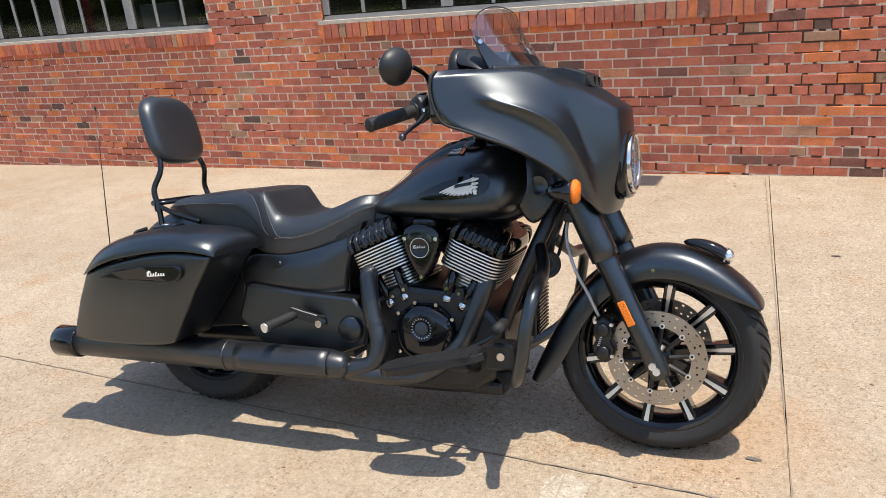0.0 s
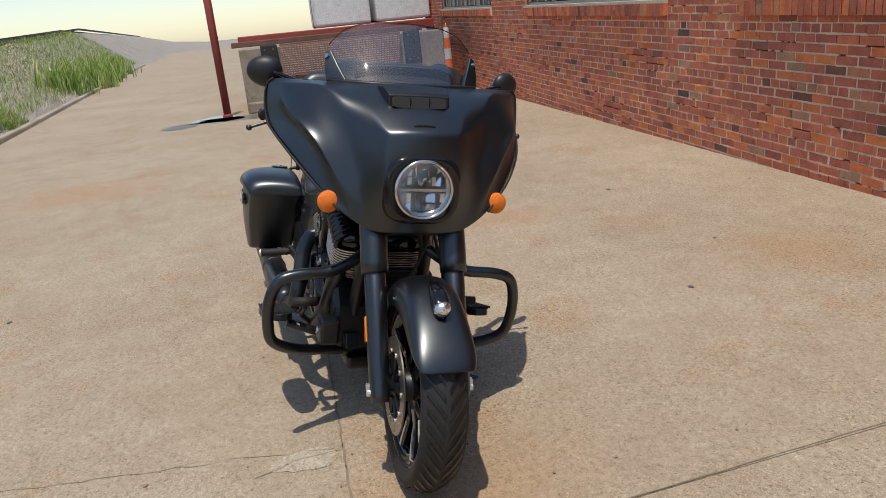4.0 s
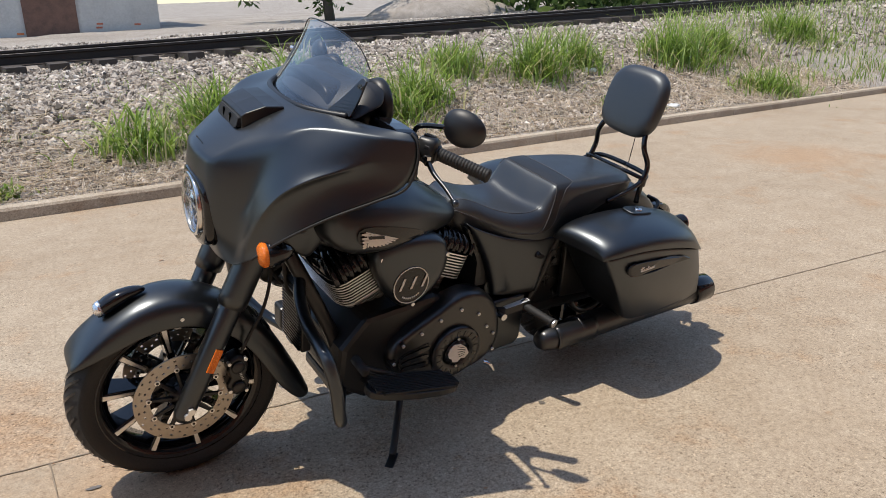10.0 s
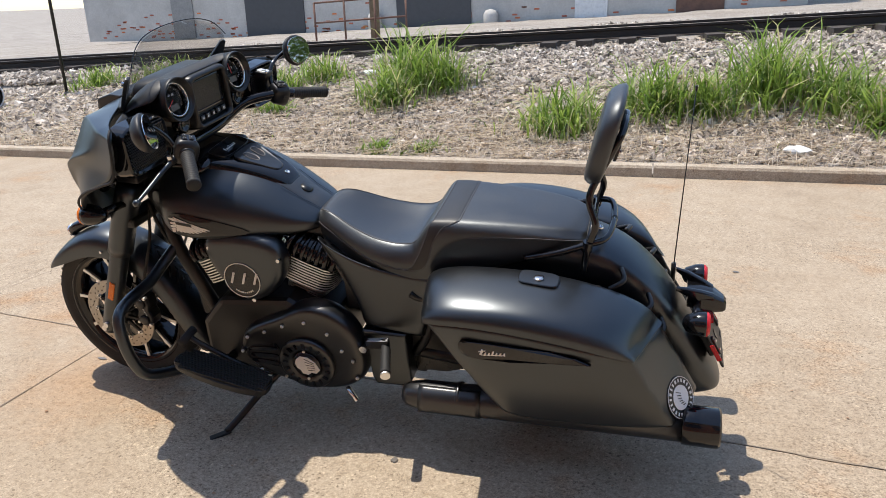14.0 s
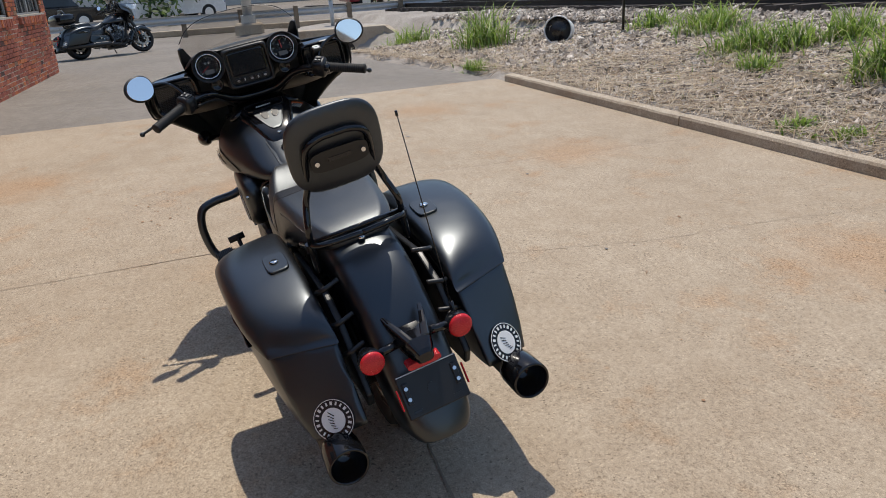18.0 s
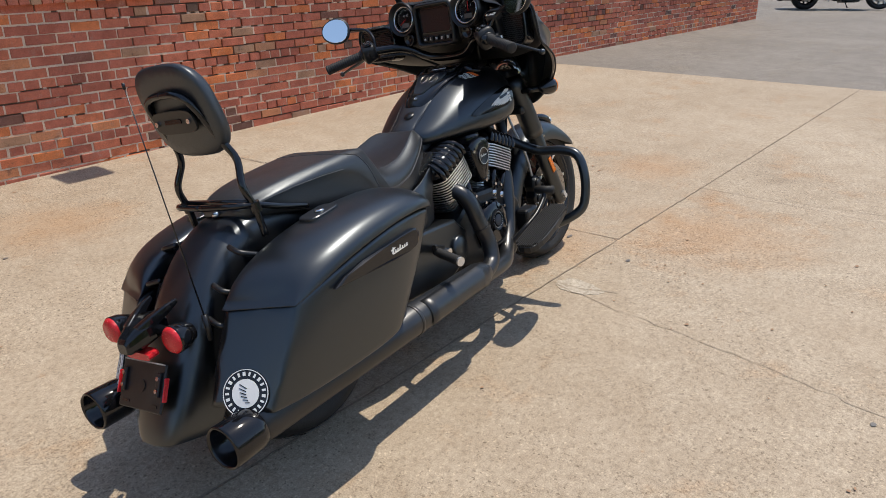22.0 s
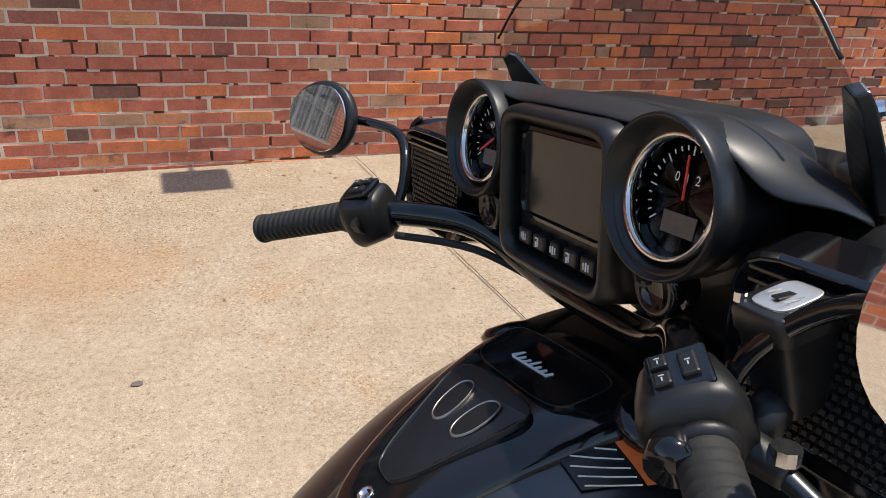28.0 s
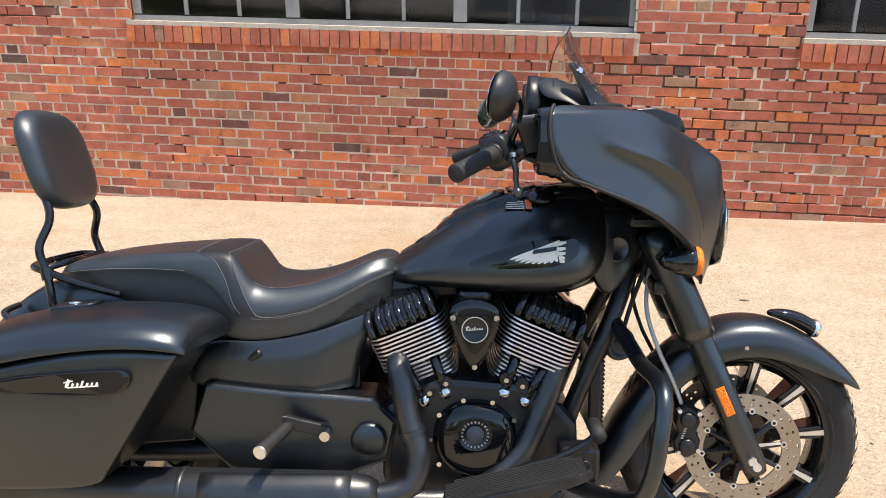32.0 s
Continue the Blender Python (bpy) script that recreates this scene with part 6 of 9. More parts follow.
# engine: two finned cylinders in a vee
CR = Vector((0.952, 0, 0.25))
part("crankcase", rings([[(x, y, z) for x, z in ((0.72, 0.26), (0.80, 0.20), (1.12, 0.20), (1.22, 0.27), (1.21, 0.42), (1.12, 0.52), (0.86, 0.54), (0.72, 0.46))] for y in (-0.19, 0.2)]), M_CAST, bike, "black crankcase", smooth=False, bevel=0.02)
for tilt in (-22.8, 22.8):
    fr = Matrix.Translation(CR + Vector((0, -0.01, 0))) @ pose(0, 0, 0, 0, tilt, 0)
    cyl = part("cylinder", rings([[Vector(fr @ Vector((x * 0.068, y * 0.085, z))) for x, y in pill(1, 1, 20, 3)] for z in (0.15, 0.50)]), M_CAST, bike, "finned black cylinder of the vee engine")
    for k in range(9):
        z = 0.3585 + k * 0.0106
        w, d = 0.103, 0.178
        f = part("cooling_fin", rings([[Vector(fr @ Vector((x * w, -0.012 + y * d, z + o))) for x, y in pill(1, 1, 28, 5)] for o in (0, 0.0055)]), M_CAST, cyl, smooth=False)
        part("fin_edge", rings([[Vector(fr @ Vector((x * (w + e), -0.012 + y * (d + e), z + o))) for x, y in pill(1, 1, 28, 5)] for o, e in ((0.0002, 0.0002), (0.0006, 0.0014), (0.0050, 0.0014), (0.0054, 0.0002))]), M_SILVER, cyl, "bare machined fin edge", smooth=False)
    for k in range(9):
        z = 0.262 + k * 0.0105
        part("lower_fin", rings([[Vector(fr @ Vector((x * 0.076, -0.012 + y * 0.135, z + o))) for x, y in pill(1, 1, 20, 5)] for o in (0, 0.005)]), M_SILVER, cyl, "bare machined lower fin", smooth=False)
    cover = part("rocker_cover", rings([[Vector(fr @ Vector((x * w, -0.012 + y * d, z))) for x, y in pill(1, 1, 28, 4)] for z, w, d in ((0.452, 0.102, 0.178), (0.462, 0.105, 0.181), (0.488, 0.102, 0.177), (0.512, 0.088, 0.158), (0.525, 0.06, 0.12), (0.527, 0.02, 0.05))]), M_GLOSS, cyl, "gloss black ribbed rocker cover", sub=1)
    for k in range(7):
        xo = -0.081 + k * 0.027
        for s in (1, -1):
            part("cover_rib", tube([Vector(fr @ Vector((xo, -0.012 + s * 0.172, 0.456))), Vector(fr @ Vector((xo, -0.012 + s * 0.171, 0.482))), Vector(fr @ Vector((xo * 0.95, -0.012 + s * 0.148, 0.506))), Vector(fr @ Vector((xo * 0.85, -0.012 + s * 0.10, 0.516))), Vector(fr @ Vector((xo * 0.7, -0.012 + s * 0.05, 0.508)))], 0.0105, 10, 4), M_GLOSS, cyl)
    for xo in (-0.034, 0.034):
        a, b = Vector(fr @ Vector((xo * 0.8, -0.168, 0.245))), Vector(fr @ Vector((xo * 1.15, -0.172, 0.365)))
        part("pushrod_tube", rod(a, b, 0.0135, n=14), M_GLOSS, cyl, "gloss black pushrod tube")
        part("pushrod_seal", rod(a, a + (b - a) * 0.2, 0.018, n=14), M_CHROME, cyl)
VEE = [(0.950, 0.555), (0.972, 0.575), (0.996, 0.625), (1.014, 0.680), (1.016, 0.712), (1.000, 0.735), (0.950, 0.748), (0.900, 0.735), (0.884, 0.712), (0.886, 0.680), (0.904, 0.625), (0.928, 0.575)]
cov = part("vee_cover", rings([[(0.95 + (x - 0.95) * f, y, 0.675 + (z - 0.675) * f) for x, z in VEE] for y, f in ((-0.12, 1.0), (-0.198, 1.0), (-0.206, 0.95), (-0.212, 0.80), (-0.213, 0.4))]), M_GLOSS, bike, "gloss black cover between the cylinders", sub=2)
part("cover_badge", revolve([(0.034, 0.0), (0.034, 0.004), (0.031, 0.006), (0.029, 0.004), (0.001, 0.004)], (0.95, -0.2115, 0.667), (0, -1, 0), 32), M_DIAL, cov, "round black badge with script bar")
part("badge_rim", revolve([(0.0325, 0.0055), (0.0325, 0.0068), (0.0305, 0.0068), (0.0305, 0.0055)], (0.95, -0.2115, 0.667), (0, -1, 0), 32, closed=True), M_SILVER, cov, smooth=False)
part("badge_script", strokes((0.95, -0.2162, 0.668), 0.044, 0.011, -1), M_CREAM, cov, smooth=False)
part("vee_top_cover", rings([[(0.952 + x * 0.056, y * 0.185 - 0.01, z) for x, y in pill(1, 1, 20, 4)] for z in (0.70, 0.758)]), M_GLOSS, bike, "gloss black top cover", smooth=False, bevel=0.012)
for bx, bz in ((0.897, 0.695), (1.003, 0.695), (0.95, 0.572)):
    part("cover_bolt", rod((bx, -0.20, bz), (bx, -0.213, bz), 0.007, n=10), M_CHROME, cov, smooth=False)
cam_cover = part("cam_cover", rings([[(0.953 + x * w, y, 0.385 + z * h) for x, z in pill(1, 1, 32, 2.2)] for y, w, h in ((-0.15, 0.110, 0.105), (-0.20, 0.107, 0.102), (-0.224, 0.09, 0.088), (-0.232, 0.065, 0.065))]), M_GLOSS, bike, "gloss black cam cover", sub=1)
part("cam_badge", revolve([(0.043, -0.004), (0.043, 0.007), (0.041, 0.008), (0.040, 0.006), (0.001, 0.006)], (0.953, -0.2265, 0.408), (0, -1, 0), 40), M_DIAL, cam_cover, "round black badge")
part("cam_badge_disc", revolve([(0.022, 0.0), (0.022, 0.003), (0.001, 0.0035)], (0.953, -0.232, 0.408), (0, -1, 0), 32), M_STITCH, cam_cover, "grey emblem disc")


def ring_bars(centre, axis, up, r, count, size, material, parent, name):
    """Unreadable or branded lettering round a circle, as plain bars."""
    axis = Vector(axis).normalized()
    up = Vector(up).normalized()
    rt = up.cross(axis)
    bm = bmesh.new()
    for k in range(count):
        a = 2 * math.pi * k / count
        d = up * math.cos(a) + rt * math.sin(a)
        t = up * -math.sin(a) + rt * math.cos(a)
        fr = Matrix((t, d, axis)).transposed().to_4x4()
        fr.translation = Vector(centre) + d * r
        box((0, 0, 0), (size[0] * (0.7 if k % 3 else 1.0), size[1], 0.0012), fr, bm)
    return part(name, bm, material, parent, "ring of plain printed bars", smooth=False)


ring_bars((0.953, -0.2338, 0.408), (0, -1, 0), (0, 0, 1), 0.032, 22, (0.0038, 0.005), M_GALV, cam_cover, "badge_lettering")
for k in range(9):
    a = radians(-60 + 300 * k / 8 + 90)
    part("case_bolt", rod((0.953 + 0.112 * math.cos(a), -0.17, 0.385 + 0.105 * math.sin(a)), (0.953 + 0.112 * math.cos(a), -0.212, 0.385 + 0.105 * math.sin(a)), 0.0062, n=10), M_CHROME, bike, "bright case bolt", smooth=False)
for bx, bz in ((0.84, 0.50), (0.88, 0.525), (1.03, 0.535), (1.07, 0.52), (1.12, 0.47)):
    part("case_boss", rod((bx, -0.15, bz), (bx, -0.19, bz), 0.016, n=12), M_CAST, bike, smooth=False)
    part("case_bolt", rod((bx, -0.18, bz), (bx, -0.2, bz), 0.006, n=10), M_CHROME, bike, smooth=False)
# left side of the engine
PRIM = [(1.058, 0.335), (1.050, 0.395), (1.005, 0.443), (0.935, 0.475), (0.868, 0.503), (0.815, 0.538), (0.755, 0.552), (0.690, 0.540), (0.625, 0.490), (0.588, 0.410), (0.580, 0.315), (0.612, 0.250), (0.690, 0.213), (0.795, 0.202), (0.875, 0.220), (0.965, 0.250), (1.030, 0.285)]
pc = part("primary_cover", rings([[((x - 0.81) * f + 0.81, y, (z - 0.37) * f + 0.37) for x, z in PRIM] for y, f in ((0.13, 1.0), (0.205, 1.0), (0.226, 0.985), (0.240, 0.945), (0.246, 0.88), (0.247, 0.76))]), M_ENGINE, bike, "black primary cover", sub=2)
CLX, CLZ = 0.794, 0.328
part("clutch_cover", revolve([(0.100, -0.012), (0.100, 0.012), (0.094, 0.017), (0.060, 0.017), (0.057, 0.012), (0.001, 0.012)], (CLX, 0.248, CLZ), (0, 1, 0), 56), M_ENGINE, pc, "round clutch cover")
ring_bars((CLX, 0.2662, CLZ), (0, 1, 0), (0, 0, 1), 0.077, 17, (0.012, 0.020), M_GLOSS, pc, "cover_lettering")
part("clutch_badge", revolve([(0.051, 0.010), (0.051, 0.018), (0.001, 0.019)], (CLX, 0.248, CLZ), (0, 1, 0), 36), M_DIAL, pc)
part("clutch_emblem", rings([[(CLX + x * 1.12, y, CLZ + z * 1.12) for x, z in ((0.036, 0.004), (0.030, 0.020), (0.016, 0.033), (-0.010, 0.030), (-0.032, 0.012), (-0.043, -0.012), (-0.030, -0.026), (-0.014, -0.024), (-0.002, -0.034), (0.016, -0.030), (0.020, -0.018), (0.030, -0.012))] for y in (0.2665, 0.2695)]), M_CREAM, pc, "cream emblem plate", smooth=False)
for k in range(5):
    part("emblem_groove", box((0, 0, 0), (0.038 - 0.003 * k, 0.001, 0.0018), pose(CLX - 0.014 - 0.001 * k, 0.2698, CLZ + 0.020 - 0.009 * k, 0, -24 + 9 * k, 0)), M_DIAL, pc, smooth=False)
for bx, bz in ((0.782, 0.490), (0.864, 0.469), (0.938, 0.437), (1.008, 0.409), (1.040, 0.347), (0.705, 0.453), (0.662, 0.390), (0.628, 0.352), (0.622, 0.282), (0.890, 0.256), (0.98, 0.275)):
    part("bolt_boss", rod((bx, 0.22, bz), (bx, 0.2475, bz), 0.0125, 0.0105, 14), M_ENGINE, pc, smooth=False)
    part("case_bolt", revolve([(0.0062, 0.0), (0.0062, 0.005), (0.0053, 0.0062), (0.0030, 0.0062), (0.0028, 0.003), (0.0003, 0.003)], (bx, 0.2470, bz), (0, 1, 0), 14), M_SILVER, pc, smooth=False)
for dz in (0.066, -0.066):
    part("case_bolt", revolve([(0.0052, 0.0), (0.0052, 0.004), (0.0028, 0.005), (0.0003, 0.003)], (CLX, 0.2650, CLZ + dz * 0.85), (0, 1, 0), 14), M_SILVER, pc, smooth=False)
part("vent_recess", rings([[(0.958 + (x - 0.958) * f, y, 0.340 + (z - 0.340) * f) for x, z in ((1.026, 0.330), (1.020, 0.362), (0.998, 0.376), (0.905, 0.392), (0.893, 0.372), (0.888, 0.320), (0.897, 0.292), (1.012, 0.308))] for y, f in ((0.236, 1.0), (0.2495, 1.0), (0.2495, 0.93), (0.247, 0.92))]), M_DIAL, pc, "dark recessed vent panel", smooth=False)
for k in range(3):
    part("cover_vent", rings([[(0.957 + x * (0.056 - 0.002 * k), y, 0.366 - k * 0.027 + z * 0.008 + x * (-0.007 + 0.005 * k)) for x, z in pill(1, 1, 14, 3)] for y in (0.246, 0.2515)]), M_GLOSS, pc, smooth=False)
AIR = [(1.12, 0.745), (1.09, 0.785), (0.99, 0.795), (0.88, 0.785), (0.83, 0.745), (0.825, 0.66), (0.87, 0.585), (0.95, 0.53), (1.01, 0.53), (1.07, 0.60), (1.11, 0.68)]
ac = part("air_cleaner", rings([[((x - 0.975) * f + 0.975, y, (z - 0.66) * f + 0.66) for x, z in AIR] for y, f in ((0.12, 0.96), (0.19, 1.0), (0.215, 0.95), (0.228, 0.8), (0.230, 0.5))]), M_SATIN, bike, "black air cleaner cover", sub=2)
part("air_badge", revolve([(0.066, -0.004), (0.066, 0.004), (0.062, 0.006), (0.060, 0.004), (0.056, 0.004), (0.001, 0.0045)], (0.985, 0.226, 0.628), (0, 1, 0), 48), M_DIAL, ac, "round black badge")
part("badge_ring", revolve([(0.0655, 0.0055), (0.0655, 0.0072), (0.0625, 0.0072), (0.0625, 0.0055)], (0.985, 0.226, 0.628), (0, 1, 0), 48, closed=True), M_CREAM, ac, smooth=False)
txt = bpy.data.curves.new("badge_figures", "FONT")
txt.body, txt.size, txt.align_x, txt.align_y, txt.extrude, txt.shear = "111", 0.072, "CENTER", "CENTER", 0.0008, 0.3
txt.materials.append(M_CREAM)
o = new("badge_figures", txt)
o.parent, o.matrix_basis = ac, Matrix.Translation((0.985, 0.2325, 0.633)) @ pose(0, 0, 0, 90, 0, 180) @ Matrix.Diagonal((1.15, 0.85, 1, 1))
bm = bmesh.new()
for k in range(9):
    a = radians(-128 + 9.5 * k)
    box((0.985 + 0.048 * math.cos(a), 0.2315, 0.628 + 0.048 * math.sin(a)), (0.005, 0.001, 0.006), None, bm)
part("badge_small_print", bm, M_CREAM, ac, smooth=False)
for bx, bz in ((1.09, 0.735), (0.845, 0.705), (0.965, 0.545)):
    part("air_bolt", rod((bx, 0.2, bz), (bx, 0.222, bz), 0.007, n=10), M_CHROME, ac, smooth=False)

# exhausts
part("rear_header", tube([(0.76, -0.13, 0.575), (0.762, -0.20, 0.575), (0.775, -0.235, 0.53), (0.79, -0.25, 0.45), (0.815, -0.262, 0.37), (0.80, -0.275, 0.30), (0.74, -0.285, 0.275), (0.66, -0.287, 0.272)], 0.030, 16), M_EXHAUST, bike, "matt black exhaust header")
part("front_header", tube([(1.15, -0.12, 0.60), (1.155, -0.165, 0.56), (1.12, -0.185, 0.46), (1.07, -0.20, 0.35), (0.97, -0.235, 0.27), (0.88, -0.27, 0.255), (0.7, -0.28, 0.262)], 0.031, 16), M_EXHAUST, bike, "matt black exhaust header")
part("header_clamp", rod((0.797, -0.254, 0.43), (0.801, -0.255, 0.417), 0.034, n=20), M_EXHAUST, bike, smooth=False)
for s in (1, -1):
    x1 = 0.70 if s < 0 else 0.42
    y = s * 0.295
    mz = 0.285
    muf = part("muffler", revolve([(0.028, -0.02), (0.040, 0.0), (0.050, 0.05), (0.052, 0.3), (0.052, x1 + 0.415)], (x1, y, mz), (-1, 0, 0.005), 32), M_EXHAUST, bike, "long matt black muffler")
    part("muffler_tip", revolve([(0.053, 0.0), (0.058, 0.004), (0.059, 0.02), (0.060, 0.10), (0.055, 0.108), (0.051, 0.10), (0.046, 0.02), (0.001, 0.015)], (-0.415, y, mz + 0.004), (-1, 0, 0.0), 32), M_GLOSS, muf, "gloss black slash tip")
    part("muffler_band", revolve([(0.053, 0), (0.055, 0.001), (0.055, 0.012), (0.053, 0.013)], (0.26, y, mz + 0.002), (-1, 0, 0), 32), M_EXHAUST, muf)
    part("heat_shield", rings([[(x, y + s * 0.056 * math.sin(radians(a)), mz + 0.056 * math.cos(radians(a))) for a in range(15, 130, 12)] for x in ((0.66, 0.62, 0.34, 0.30) if s < 0 else (0.38, 0.36, 0.2, 0.18))], closed=False), M_EXHAUST, muf, solid=0.002)

# frame panels, side covers, swing arm
def side_cover(s):
    """A smooth panel from the seat's skirt down, its front turned in behind a soft arc."""
    if s > 0:
        edge = [(0.386, 0.428, 0.604, 0.458), (0.384, 0.440, 0.606, 0.470), (0.374, 0.485, 0.611, 0.515), (0.360, 0.535, 0.630, 0.575), (0.340, 0.585, 0.660, 0.645), (0.31, 0.632, 0.700, 0.715), (0.30, 0.650, 0.735, 0.765)]
        rows = []
        for n, (xr, zr, xf, zf) in enumerate(edge):
            v = n / 6
            row = [(xr + 0.01, 0.14, zr)]
            for k in range(9):
                u = k / 8
                row.append((xr + (xf - xr) * u, 0.196 - 0.012 * v * v - 0.020 * max(0.0, u - 0.75) / 0.25 * (0.5 + 0.5 * v) - 0.010 * (n == 0), zr + (zf - zr) * u - 0.030 * v * math.sin(math.pi * u)))
            row.append((xf - 0.004, 0.13, zf))
            rows.append(row)
        rows.insert(0, [(x, 0.13, z + 0.006) for x, y, z in rows[0]])
        return rings(rows, closed=False)
    b = 0.0
    cols = [(0.235, 0.600, 0.508, 0.178), (0.30, 0.632, 0.507, 0.190), (0.40, 0.624, 0.502, 0.196), (0.48, 0.634, 0.496, 0.197), (0.545, 0.655, 0.490, 0.194), (0.568, 0.667, 0.489, 0.191), (0.588, 0.676, 0.491, 0.183), (0.625, 0.697, 0.496, 0.172), (0.655, 0.716, 0.500, 0.164)]
    rows = []
    for n, (x, top, low, y) in enumerate(cols):
        row = []
        for k in range(9):
            t = k / 8
            z = low + (top - low) * t
            sweep = 0.075 * t ** 2.2 * max(0.0, (x - 0.5) / 0.155) if x > 0.5 else 0.0
            row.append((x + b * max(0.0, (x - 0.3) / 0.35) + sweep, s * (y - 0.016 * max(0.0, t - 0.7) / 0.3 - 0.010 * max(0.0, 0.12 - t) / 0.12), z))
        rows.append(row)
    rows.append([(p[0] + 0.004, p[1] - s * 0.03, p[2]) for p in rows[-1]])
    return rings(rows, closed=False)


both("side_cover", side_cover, M_SATIN, bike, "satin black side cover under the seat", solid=0.006, sub=1)
part("cover_backing", rings([[(x, y, z) for x, z in ((0.22, 0.66), (0.40, 0.66), (0.60, 0.68), (0.72, 0.74), (0.66, 0.60), (0.66, 0.50), (0.24, 0.50))] for y in (-0.15, 0.15)]), M_DIAL, bike, "dark frame behind the covers", smooth=False)
part("frame_cover", rings([[(x, -y0, z) for x, z in ((0.28, 0.525), (0.48, 0.505), (0.70, 0.49), (0.76, 0.43), (0.74, 0.33), (0.62, 0.28), (0.34, 0.30), (0.24, 0.40))] for y0 in (0.08, 0.205)] + [[(0.5 + (x - 0.5) * 0.96, -0.212, 0.4 + (z - 0.4) * 0.94) for x, z in ((0.28, 0.525), (0.48, 0.505), (0.70, 0.49), (0.76, 0.43), (0.74, 0.33), (0.62, 0.28), (0.34, 0.30), (0.24, 0.40))]]), M_SATIN, bike, "satin black lower frame cover", bevel=0.008, smooth=False)
LOW = ((0.604, 0.445), (0.598, 0.36), (0.590, 0.25), (0.578, 0.222), (0.470, 0.226), (0.448, 0.25), (0.452, 0.44))
part("frame_cover", rings([[(0.52 + (x - 0.52) * f, y, 0.33 + (z - 0.33) * f) for x, z in LOW] for y, f in ((0.10, 1.0), (0.192, 1.0), (0.198, 0.97))]), M_SATIN, bike, "satin black lower frame plate", bevel=0.005, smooth=False)
part("frame_core", rings([[(x, y, z) for x, z in ((0.60, 0.52), (0.62, 0.24), (0.42, 0.24), (0.36, 0.34), (0.30, 0.40), (0.33, 0.54))] for y in (-0.07, 0.125)]), M_DIAL, bike, "dark frame", smooth=False)
# near-black plate added to close the gap ahead of the rear wheel
part("inner_guard", rings([[(x, y, z) for x, z in ((0.47, 0.44), (0.46, 0.26), (0.34, 0.262), (0.22, 0.30), (0.20, 0.40), (0.30, 0.46))] for y in (0.134, 0.140)]), M_DIAL, bike, "near-black plate added to close the gap ahead of the rear wheel", smooth=False)
part("frame_tube", tube([(0.29, 0.165, 0.66), (0.325, 0.17, 0.60), (0.36, 0.172, 0.50), (0.40, 0.165, 0.40), (0.44, 0.15, 0.34)], 0.015, 12), M_CAST, bike, "black frame tube")
part("fender_stay", rings([[(x, y, z) for x, z in ((0.33, 0.60), (0.30, 0.42), (0.23, 0.36), (0.20, 0.42), (0.22, 0.58))] for y in (0.128, 0.134)]), M_CAST, bike, smooth=False)
for bx, bz in ((0.33, 0.585), (0.318, 0.548)):
    part("tube_lug", rod((bx, 0.16, bz), (bx, 0.188, bz), 0.012, n=12), M_CAST, bike, smooth=False)
part("pivot_cap", revolve([(0.045, 0), (0.045, 0.014), (0.036, 0.02), (0.001, 0.022)], (0.69, -0.208, 0.385), (0, -1, 0), 28), M_SATIN, bike)
both("swing_arm", lambda s: tube([(0.6, s * 0.12, 0.36), (0.3, s * 0.125, 0.32), (0.0, s * 0.125, 0.312)], 0.028, 10), M_CAST, bike)
part("belt_pulley", revolve([(0.12, -0.014), (0.12, 0.014), (0.10, 0.014), (0.10, -0.014)], (0, 0.10, 0.312), (0, 1, 0), 40, closed=True), M_CAST, bike)
part("rear_disc", revolve([(0.14, -0.003), (0.14, 0.003), (0.09, 0.003), (0.09, -0.003)], (0, -0.105, 0.312), (0, 1, 0), 40, closed=True), M_STEEL, bike)
part("belly_pan", box((0.98, 0, 0.19), (0.42, 0.26, 0.05)), M_CAST, bike, smooth=False, bevel=0.015)

# seat
# along the bike: half width, underside, top, height of the lower seam, share of the width at the upper seam
SEAT = [(0.765, 0.060, 0.735, 0.792, 0.765, 0.70), (0.742, 0.100, 0.722, 0.826, 0.792, 0.72), (0.69, 0.128, 0.690, 0.826, 0.774, 0.74), (0.62, 0.154, 0.652, 0.790, 0.738, 0.76), (0.54, 0.176, 0.628, 0.762, 0.702, 0.77), (0.46, 0.186, 0.618, 0.751, 0.687, 0.77),
        (0.408, 0.188, 0.615, 0.757, 0.686, 0.77), (0.392, 0.188, 0.615, 0.772, 0.688, 0.77), (0.352, 0.186, 0.618, 0.832, 0.700, 0.78), (0.338, 0.184, 0.622, 0.842, 0.715, 0.80), (0.30, 0.178, 0.635, 0.845, 0.765, 0.82), (0.25, 0.172, 0.655, 0.844, 0.796, 0.83), (0.14, 0.162, 0.690, 0.838, 0.800, 0.83),
        (0.03, 0.150, 0.722, 0.828, 0.798, 0.82), (-0.05, 0.136, 0.736, 0.816, 0.790, 0.80), (-0.105, 0.115, 0.742, 0.802, 0.782, 0.78), (-0.138, 0.080, 0.748, 0.780, 0.770, 0.75)]


def seat_ring(x, w, lo, hi, zs, e):
    dish = 0.012 if 0.4 < x < 0.7 else 0.003 if 0.3 < x <= 0.4 else -0.004
    half = [(0, hi - dish), (0.45 * w, hi - dish * 0.7), (e * w, hi), (min(e + 0.12, 0.95) * w, hi - 0.012), (w, zs * 0.6 + hi * 0.4 - 0.004), (w, zs), (0.985 * w, zs - 0.012), (0.975 * w, lo + 0.02), (0.93 * w, lo), (0.4 * w, lo - 0.002)]
    return [(x, y, z) for y, z in half] + [(x, 0, lo - 0.002)] + [(x, -y, z) for y, z in half[:0:-1]]


